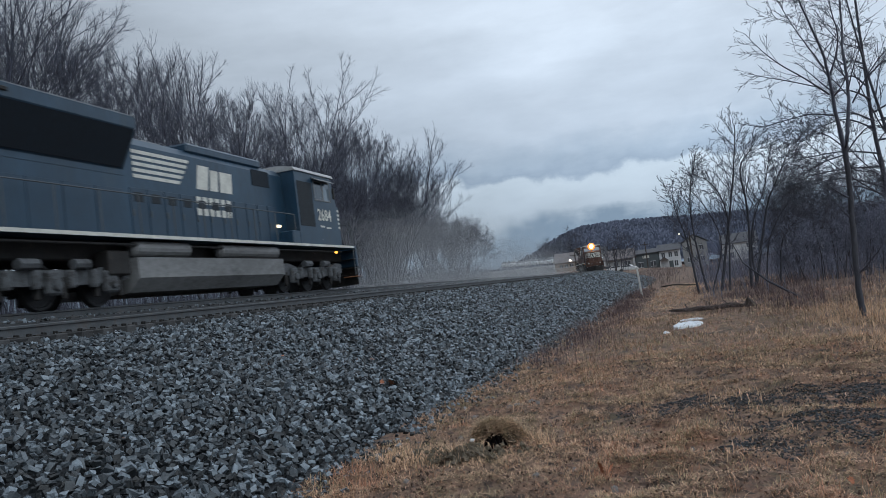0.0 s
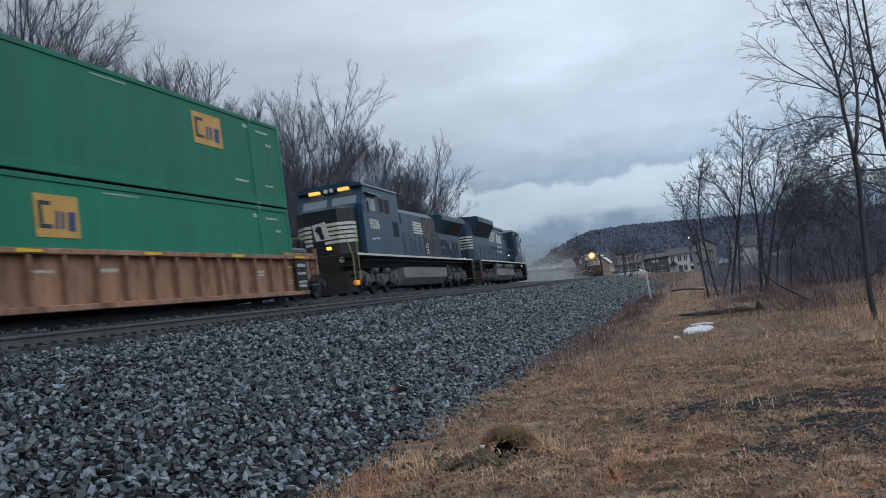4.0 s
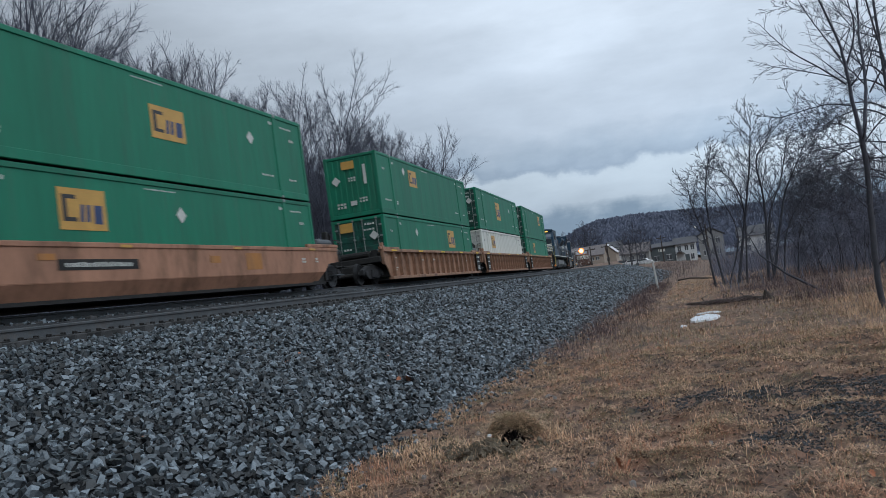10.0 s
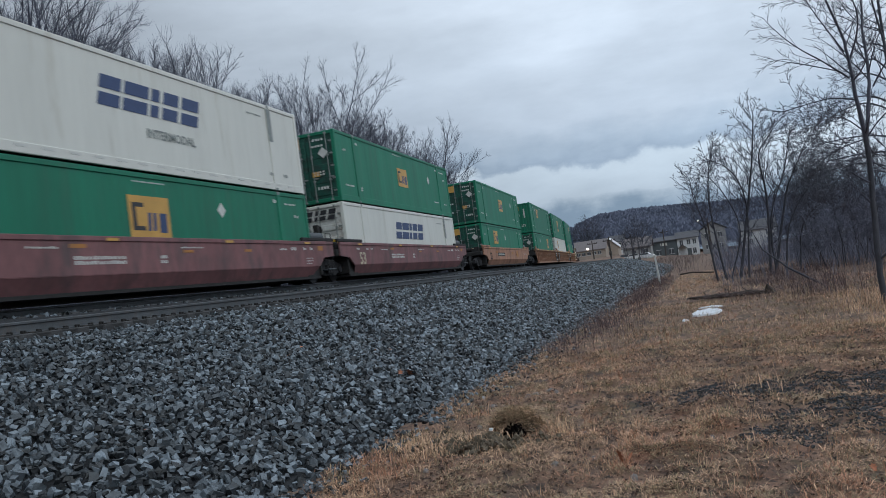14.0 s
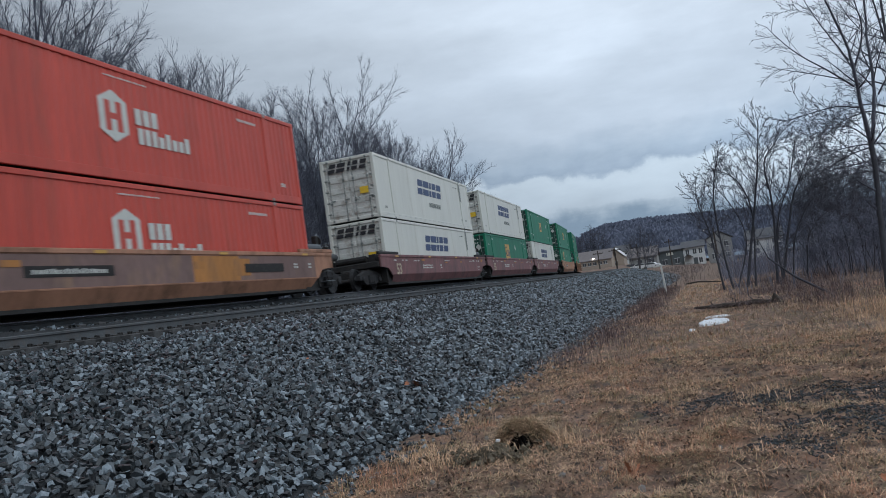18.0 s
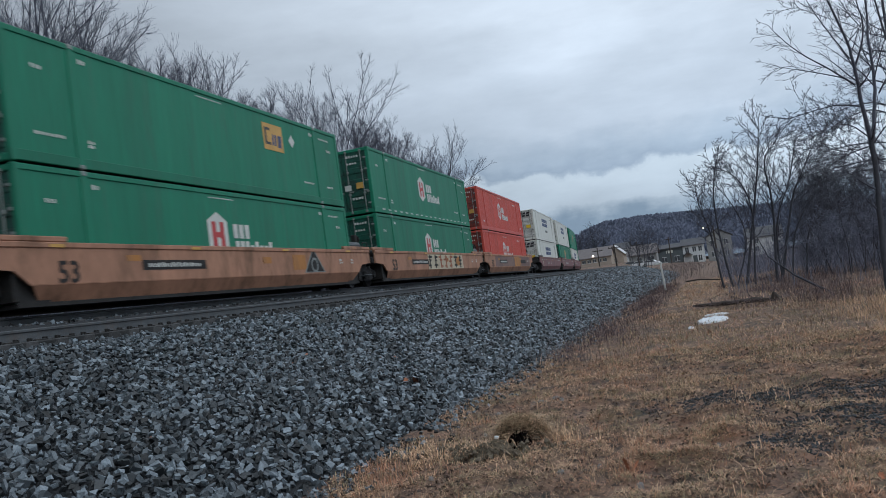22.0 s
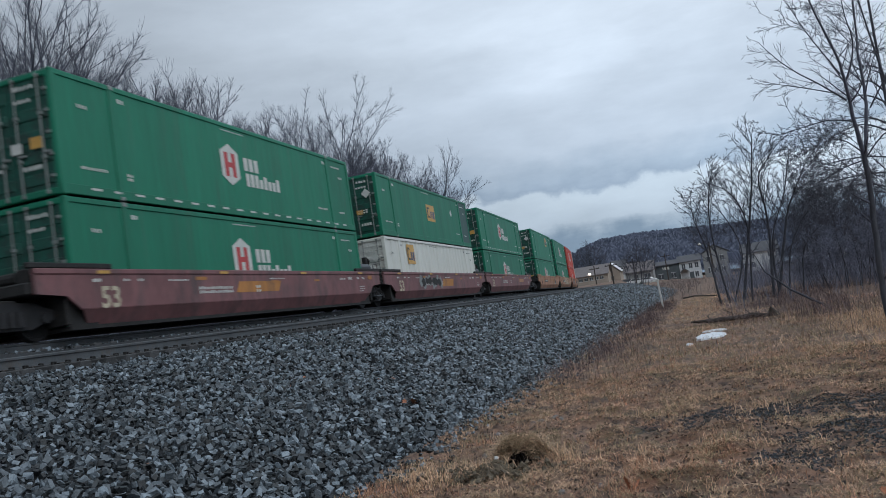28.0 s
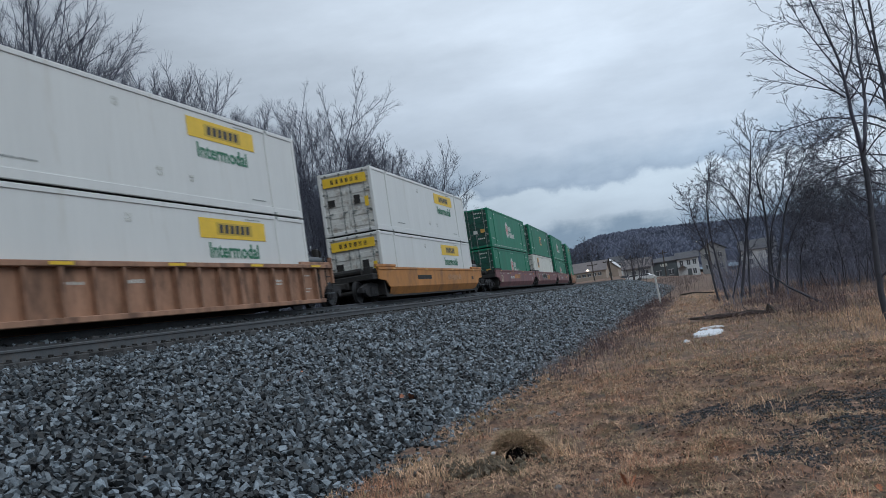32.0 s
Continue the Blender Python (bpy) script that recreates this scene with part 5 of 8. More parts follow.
    for sx in (-1, 1):
        def grille(sx=sx):
            return Shape().prism(((sx * 1.03, wz + 0.04), (sx * 1.50, rt - wt - 0.04), (sx * 1.52, rt - wt - 0.04), (sx * 1.05, wz + 0.04)), "y", ra + (0.1 if not ge else 0.7), rb - (0.1 if not ge else 1.7))
        part("radiator_intake", grille, M_GRILLE if not ge else M_INTAKE, w, "black intake grille", key=("ri", ge, sx))
        x0, x1 = sorted((sx * 1.50, sx * 1.506))
        part("radiator_edge", lambda: Shape().box(x0, x1, ra + 0.02, rb - 0.02, rt - wt + 0.01, rt - 0.06), body, w, key=("re", ge, sx, body.name))
        part("lifting_eye", lambda: Shape().rbox(x0, x1 + 0.04, -0.12, 0.12, -0.05, 0.05, 0.02), M_STEELDARK, w, key=("eye", sx, ge), at=pose(0, ra + 1.2, rt - 0.2))
    part("radiator_roof", lambda: Shape().box(-1.36, 1.36, ra + 0.03, rb - 0.03, rt + 0.002, rt + 0.03), M_ROOF, w, key=("rr", ge))
    for y in ((-7.3, -6.0, -4.7) if not ge else (-8.0, -5.8)):
        part("cooling_fan", lambda: Shape().lathe(((0.0, 0.62), (0.16, 0.62), (0.17, 0.55), (0.06, 0.5)), (0, 0, 0), "z", 20), M_GRILLE, w, key=("fan",), at=pose(0, y, rt + 0.03))
    # roof gear
    part("exhaust_stack", lambda: Shape().rbox(-0.25, 0.25, -0.5, 0.5, 0, 0.22, 0.04), M_STEELDARK, w, key=("ex",), at=pose(0, -1.8, top - 0.02) if not ge else pose(0, -3.1, top + 0.05))
    if not ge:
        part("dynamic_brake_housing", lambda: Shape().rbox(-0.9, 0.9, -2.2, 2.2, 0, 0.30, 0.06), body, w, key=("dyn", body.name), at=pose(0, 1.7, top - 0.06))
    part("roof_hatch", lambda: Shape().rbox(-0.75, 0.75, -1.0, 1.0, 0, 0.05, 0.02), M_ROOF, w, key=("hatch",), at=pose(0, -2.6, top))
    for sx in (-1, 1):
        x0, x1 = sorted((sx * 0.982, sx * 0.995))
        part("brake_grille", lambda: Shape().box(x0, x1, -0.6, 0.6, 3.6, 4.15), M_GRILLE, w, "black louvred grille", key=("bgr", sx), at=pose(0, 3.6, -0.15 if ge else 0.08))
        if ge:
            xl, xr = sorted((sx * 0.99, sx * 1.012))
            for i, (a, b, za, zb) in enumerate(((-5.41, -5.0, 2.46, 2.88), (-6.06, -5.68, 2.46, 2.88), (-5.40, -4.98, 1.92, 2.32), (-6.05, -5.66, 1.92, 2.32), (-6.56, -6.28, 1.95, 2.72), (-7.2, -6.78, 1.80, 2.30), (-7.72, -7.45, 1.84, 2.75), (-8.15, -7.92, 1.84, 2.76), (-8.6, -8.36, 1.84, 2.78))):
                lv = part("louvre_frame", lambda a=a, b=b, za=za, zb=zb: Shape().rbox(xl, xr, a - 0.04, b + 0.04, za - 0.04, zb + 0.04, 0.008), body, w, key=("lvf", i, sx))
                part("louvre", lambda a=a, b=b, za=za, zb=zb: Shape().box(min(xl, xr + 0.004 * sx), max(xr, xr + 0.004) if sx > 0 else xr, a, b, za, zb) if sx > 0 else Shape().box(xl - 0.004, xr, a, b, za, zb), M_GRILLE, lv, "dark louvred opening", key=("lv", i, sx))
            part("pale_patch", lambda: Shape().box(xl - (0.003 if sx < 0 else 0), xr + (0.003 if sx > 0 else 0), -7.15, -6.8, 2.38, 2.74), M_ROOF, w, key=("pp", sx))
            xl, xr = sorted((sx * 0.99, sx * 1.022))
            part("burnt_panel", lambda: Shape().box(xl, xr, -4.5, -1.5, 1.72, 3.98), M_RUSTPATCH, w, "rust-burnt side panel", key=("bp", sx))
    # cab
    ca, cb = (5.2, 8.5) if not ge else (3.9, 8.55)
    ct = 4.56 if not ge else 4.86
    up = 0.0 if not ge else 0.18
    part("cab", lambda: Shape().prism(((ca, 1.68), (cb + 0.2, 1.68), (cb + 0.2, (3.3 if not ge else 3.86)), (cb - 0.15, ct - 0.14), (ca, ct - 0.14)), "x", -1.50, 1.50), body, w, key=("cab", ge, body.name))
    part("cab_roof", lambda: Shape().prism(((-1.56, ct - 0.2), (1.56, ct - 0.2), (1.5, ct - 0.08), (0.9, ct + 0.03), (-0.9, ct + 0.03), (-1.5, ct - 0.08)), "y", ca - 0.05, cb + 0.08), body if ge else M_ROOFPALE, w, key=("cr", ge))
    for sx in (-1, 1):
        x0, x1 = sorted((sx * 1.498, sx * 1.512))
        for a, b in (((cb - 1.75, cb - 1.05), (cb - 0.95, cb - 0.35)) if not ge else ((cb - 1.35, cb - 0.9), (cb - 0.8, cb - 0.45), (cb - 3.3, cb - 2.6), (cb - 2.5, cb - 1.9))):
            # foremost panes take the glass with the painted reflection
            g = part("side_window", lambda a=a, b=b: Shape().box(x0, x1, a, b, 3.42 + up, 4.08 + up), M_GLASSLIT if a > cb - 1.6 else M_INTAKE if ge else M_GLASS, w, "cab side window", key=("sw", ge, sx, round(a, 2)))
            part("window_frame", lambda a=a, b=b: Shape().rbox(x0, x1 + 0.012, a - 0.05, b + 0.05, 3.36 + up, 3.42 + up, 0.01).rbox(x0, x1 + 0.012, a - 0.05, b + 0.05, 4.08 + up, 4.14 + up, 0.01).rbox(x0, x1 + 0.012, a - 0.05, a, 3.42 + up, 4.08 + up, 0.01).rbox(x0, x1 + 0.012, b, b + 0.05, 3.42 + up, 4.08 + up, 0.01), M_ROOF, g, key=("wf", ge, sx, round(a, 2)))
        part("sun_visor", lambda: Shape().prism(((sx * 1.50, 4.2 + up), (sx * 1.76, 4.08 + up), (sx * 1.76, 4.10 + up), (sx * 1.50, 4.24 + up)), "y", cb - 1.9, cb - 0.3), M_ROOF, w, key=("sv", sx, ge))
        part("mirror", lambda: Shape().rbox(sx * 1.62 - 0.03, sx * 1.62 + 0.03, cb - 0.28, cb - 0.14, 3.5, 3.95, 0.02), M_STEELDARK, w, key=("mr", sx, ge))
        if ge:
            part("door_window", lambda: Shape().box(x0, x1, ca + 0.35, ca + 1.1, 2.55, 3.25), M_GRILLE, w, key=("dw", sx))
            part("hood_grille", lambda: Shape().box(min(sx * 0.98, sx * 1.0), max(sx * 0.98, sx * 1.0), 2.1, 3.3, 3.42, 3.94), M_GRILLE, w, key=("hg", sx))
        else:
            part("equipment_cabinet", lambda: Shape().rbox(min(sx * 0.98, sx * 1.5), max(sx * 0.98, sx * 1.5), 4.6, ca, 1.68, 2.15, 0.03), body, w, key=("eqc", sx))
            part("cab_door", lambda: Shape().box(x0, x1, ca + 0.12, ca + 1.35, 2.35, 4.0), M_INTAKE, w, "dark cab door panel", key=("cdr", sx))
        part("cab_marking", lambda: Shape().box(x0, x1 - 0.008, cb - 1.5, cb - 1.1, 2.35, 2.42).box(x0, x1 - 0.008, cb - 0.95, cb - 0.5, 2.32, 2.38), M_TRIM, w, key=("cm", sx, ge))
        if number:
            lettering(number, 0.62, M_TRIM, w, pose(sx * 1.513, cb - 1.05, 2.62 + up, 0, 0, 0 if sx > 0 else 180))
    # windshield, number boards and lamps
    for sx in (-1, 1):
        def pane(sx=sx):
            a, b = sorted((sx * 0.12, sx * 1.25))
            zb = 3.40 if not ge else 3.90
            return Shape().prism(((cb + 0.205, zb), (cb - 0.065, 4.10 + up * 1.7), (cb - 0.045, 4.11 + up * 1.7), (cb + 0.225, zb + 0.01)), "x", a, b)
        part("windshield", pane, M_GLASSLIT, w, "slanted cab windshield", key=("ws", sx, ge))
        part("number_board", lambda sx=sx: Shape().rbox(min(sx * 0.42, sx * 0.94), max(sx * 0.42, sx * 0.94), cb - 0.05, cb + 0.09, ct - 0.31, ct - 0.16, 0.02), M_AMBERLIT if ge else M_TRIM, w, "glowing amber number board" if ge else "", key=("nb", sx, ge))
        part("headlight", lambda sx=sx: Shape().lathe(((0.0, 0.09), (0.04, 0.10), (0.06, 0.08)), (sx * 0.13, cb + 0.05, ct - 0.24), "y", 12), M_TRIM, w, key=("hl", sx, ge))
        part("ditch_light", lambda sx=sx: Shape().lathe(((0.0, 0.11), (0.1, 0.12), (0.12, 0.09)), (sx * 0.95, 10.3, 1.45), "y", 12), M_TRIM, w, key=("dl", sx, ge))
    # nose
    nf = 9.9
    nz = 3.30 if not ge else 3.66
    nose_paint = body if not ge else M_NOSE
    part("nose", lambda: Shape().prism(((-1.25, cb + 0.15), (1.25, cb + 0.15), (1.25, nf - 0.45), (0.75, nf), (-0.75, nf), (-1.25, nf - 0.45)), "z", 1.66, nz), nose_paint, w, key=("nose", ge, body.name))
    # lighter body paint on the black nose's top stands in for sky light
    part("nose_top", lambda: Shape().add([(-1.25, cb + 0.15, nz), (1.25, cb + 0.15, nz), (1.25, nf - 0.45, nz), (0.75, nf, nz), (-0.75, nf, nz), (-1.25, nf - 0.45, nz), (-1.2, cb + 0.15, nz + 0.26), (1.2, cb + 0.15, nz + 0.26), (1.1, nf - 0.65, nz + 0.12), (0.65, nf - 0.25, nz + 0.10), (-0.65, nf - 0.25, nz + 0.10), (-1.1, nf - 0.65, nz + 0.12)],
         [(0, 1, 7, 6), (1, 2, 8, 7), (2, 3, 9, 8), (3, 4, 10, 9), (4, 5, 11, 10), (5, 0, 6, 11), (6, 7, 8, 9, 10, 11), (0, 5, 4, 3, 2, 1)]), body, w, key=("nt", ge, body.name))
    for i in range(5):
        z = 2.42 + i * 0.17 if not ge else 2.22 + i * 0.185
        def stripe(z=z):
            o = 0.012
            return Shape().prism(((1.25 + o, cb + 0.55), (1.25 + o, nf - 0.45), (0.75 + o, nf + o), (0.45, nf + o), (0.45, nf + 0.002), (0.75, nf), (1.25, nf - 0.45), (1.25, cb + 0.55)), "z", z, z + (0.085 if not ge else 0.12))
        part("nose_stripe", stripe, M_TRIM, w, "white nose stripe", key=("ns", i, ge))
        part("nose_stripe", lambda z=z: Shape().prism(((-1.25 - 0.012, cb + 0.55), (-1.25 - 0.012, nf - 0.45), (-0.75 - 0.012, nf + 0.012), (-0.1, nf + 0.012), (-0.1, nf + 0.002), (-0.75, nf), (-1.25, nf - 0.45), (-1.25, cb + 0.55)), "z", z, z + (0.085 if not ge else 0.12)), M_TRIM, w, key=("nsl", i, ge))
        # stripes on the tail end of the hood
        part("tail_stripe", lambda: Shape().prism(((0.98 + 0.012, yr + 0.5), (0.7 + 0.008, yr - 0.012), (-0.45, yr - 0.012), (-0.45, yr - 0.002), (0.7, yr), (0.98, yr + 0.5)), "z", 0, 0.10), M_TRIM, w, key=("ts", ge), at=pose(0, 0, 2.55 + i * 0.19))
        # slanted flank stripes
        for sx in (-1, 1):
            if ge:
                part("flank_stripe", lambda sx=sx, i=i: Shape().prism(((0.25, 3.0 + i * 0.135), (-1.55 + i * 0.06, 3.0 + i * 0.135), (-1.52 + i * 0.06, 3.09 + i * 0.135), (0.25, 3.09 + i * 0.135)), "x", min(sx * 0.983, sx * 1.012), max(sx * 0.983, sx * 1.012)), M_TRIM, w, key=("fsg", i, sx))
                continue
            part("flank_stripe", lambda sx=sx, i=i: Shape().prism(((-3.0, 3.30 + i * 0.165), ((-0.95 if not ge else -1.5) + i * 0.13, 3.30 + i * 0.165), ((-0.88 if not ge else -1.45) + i * 0.13, 3.395 + i * 0.165), (-3.0, 3.395 + i * 0.165)), "x", min(sx * 0.983, sx * 0.992), max(sx * 0.983, sx * 0.992)), M_TRIM, w, key=("fs", i, sx, ge), at=pose(0, -0.25 if not ge else 2.4, 0))
    part("nose_emblem", lambda: Shape().prism(((-0.35, 2.42), (0.3, 2.40), (0.4, 3.1), (-0.2, 3.18)), "y", nf + 0.001, nf + 0.01), M_TRIM, w, key=("ne",))
    part("emblem_shape", lambda: Shape().prism(((-0.12, 2.46), (0.06, 2.44), (0.16, 2.72), (0.30, 2.86), (0.16, 3.04), (-0.02, 2.98), (-0.04, 2.74)), "y", nf + 0.012, nf + 0.016), M_NOSE, w, key=("neh",))
    for sx in (-1, 1):
        xm = min(sx * 0.983, sx * 1.008)
        if not ge:
            for a, b, z0, z1, sl in ((-0.35, 0.25, 3.25, 3.98, 0.16), (0.38, 0.82, 3.25, 3.90, 0.10), (0.95, 1.65, 3.25, 3.90, 0.06)):
                part("painted_mark", lambda a=a, b=b, z0=z0, z1=z1, sl=sl: Shape().prism(((a, z0), (b, z0), (b + sl, z1), (a + sl, z1)), "x", min(sx * 0.983, sx * 0.99), max(sx * 0.983, sx * 0.99)), M_TRIM, w, key=("nsm", a, sx))
            for z, l in ((2.80, 2.0), (2.46, 2.0)):
                for i in range(6):
                    part("painted_mark", lambda l=l, z=z, i=i: Shape().box(min(sx * 1.001, sx * 1.007), max(sx * 1.001, sx * 1.007), -0.45 + i * l / 6, -0.45 + (i + 0.72) * l / 6, z, z + 0.22), M_TRIM, w, key=("nsw", z, i, sx))
        else:
            for z in (1.93, 2.10, 2.27, 2.44):
                part("painted_mark", lambda z=z: Shape().box(min(sx * 1.001, sx * 1.030), max(sx * 1.001, sx * 1.030), -2.12, -1.74, z, z + 0.115), M_TRIM, w, key=("gem", z, sx))
    if number and not ge:
        lettering(number, 0.42, M_TRIM, w, pose(0, yr - 0.006, 3.85, 0, 0, -90))
    # handrails
    for sx in (-1, 1):
        ys = np.linspace(-9.6, 4.9 if not ge else 3.6, 11)
        part("handrail", lambda: Shape().tube((sx * 1.47, ys[0], 2.72), (sx * 1.47, ys[-1], 2.72), 0.02, 0.02, 6), M_HANDRAIL, w, key=("hr", sx, ge))
        for y in ys:
            part("stanchion", lambda: Shape().tube((0, 0, 1.68), (0, 0, 2.72), 0.018, 0.018, 5), M_HANDRAIL, w, key=("stn",), at=pose(sx * 1.47, float(y), 0))
        for sy in (-1, 1):
            part("grab_rail", lambda sx=sx, sy=sy: Shape().pipe(((sx * 1.5, sy * 9.95, 0.5), (sx * 1.5, sy * 9.95, 2.5), (sx * 1.5, sy * 9.75, 2.75)), 0.022).pipe(((sx * 1.5, sy * 10.55, 0.5), (sx * 1.5, sy * 10.55, 1.6), (sx * 1.15, sy * 10.35, 2.65), (sx * 0.5, sy * 10.35, 2.65)), 0.022), M_RAILYELLOW if (ge and sy > 0) else M_HANDRAIL if sy > 0 else M_GRABRUST, w, key=("gr", sx, sy, ge))
            for z in (0.42, 0.78, 1.14, 1.5):
                part("step", lambda: Shape().rbox(-0.28, 0.28, -0.3, 0.3, 0, 0.035, 0.01), M_STEPRUST if z < 0.5 else M_STEELDARK, w, key=("step", z < 0.5), at=pose(sx * 1.22, sy * 10.25, z))
    for sy in (-1, 1):
        part("pilot", lambda sy=sy: Shape().prism(((-1.45, sy * 10.3), (1.45, sy * 10.3), (1.2, sy * 10.62), (0, sy * 10.85), (-1.2, sy * 10.62)), "z", 0.10, 0.95), M_STEELDARK, w, "black steel snow plough", key=("plw", sy))
        part("end_plate", lambda sy=sy: Shape().rbox(-1.5, 1.5, min(sy * 10.2, sy * 10.36), max(sy * 10.2, sy * 10.36), 0.85, 1.72, 0.03), M_STEELDARK if ge else body, w, key=("epl", sy, body.name))
        part("coupler", lambda sy=sy: Shape().rbox(-0.16, 0.16, min(sy * 10.3, sy * 11.0), max(sy * 10.3, sy * 11.0), 0.72, 0.98, 0.04).rbox(-0.24, 0.18, min(sy * 10.9, sy * 11.2), max(sy * 10.9, sy * 11.2), 0.66, 1.04, 0.05), M_STEELDARK, w, key=("cpl", sy))
    part("tail_lamp", lambda: Shape().lathe(((0, 0.05), (-0.05, 0.06), (-0.06, 0.04)), (0, 0, 0), "y", 12), M_LAMP, w, key=("tl",), at=pose(0.45, -10.36, 1.9))
    part("walkway_lamp", lambda: Shape().rbox(-0.05, 0.05, -0.1, 0.1, 0, 0.09, 0.02), M_LAMP, w, key=("wl",), at=pose(1.03, 4.5, 2.3))
    part("step_lamp", lambda: Shape().rbox(-0.04, 0.04, -0.07, 0.07, 0, 0.07, 0.02), M_MARKER, w, key=("sl",), at=pose(1.4, 8.4, 1.38))
    if ge:
        part("front_lamp", lambda: Shape().rbox(-0.09, 0.09, -0.05, 0.05, -0.06, 0.06, 0.02), M_MARKER, w, "small lit amber lamp", at=pose(-0.45, 10.38, 2.0))
        part("lamp_post", lambda: Shape().tube((-0.45, 10.33, 1.6), (-0.45, 10.33, 1.95), 0.025, 0.025, 6), M_STEELDARK, w)
        for sx in (-1, 1):
            part("step_light", lambda sx=sx: Shape().rbox(min(sx * 1.0, sx * 1.5), max(sx * 1.0, sx * 1.5), 10.08, 10.42, 0.36, 0.56, 0.03), M_STEPLIT, w, "glowing orange lower step", key=("stl", sx))
    for y in (-6.7, 6.7):
        heavy_truck(w, y)
    return w


engine_lead = locomotive("locomotive", "black six-axle diesel locomotive with white stripes, cab leading", M_LOCO, False, "2684")
engine_second = locomotive("locomotive", "black six-axle diesel locomotive with glowing number boards, cab trailing", M_LOCO2, True, "9506")
MOVERS += [(engine_lead, 21.0, 0.0), (engine_second, -1.9, 0.0)]
TURNED = {engine_second}

# a third locomotive, headlight lit, draws away along the near track round the bend
engine_far = locomotive("locomotive", "dark diesel locomotive tinted warm for its headlight's glow", M_WARMDARK, False, "")
# wide glowing disc added round the lens as the lamp's halo
part("lit_headlight", Shape().lathe(((0.0, 0.54), (0.05, 0.60), (0.10, 0.50), (0.16, 0.12)), (0, 8.6, 4.30), "y", 16), M_HALO, engine_far, "glowing amber disc standing in for the headlight's halo")
part("lamp_core", Shape().lathe(((0.10, 0.36), (0.18, 0.33), (0.22, 0.05)), (0, 8.6, 4.30), "y", 14), M_LAMPCORE, engine_far, "glaring headlight lens")


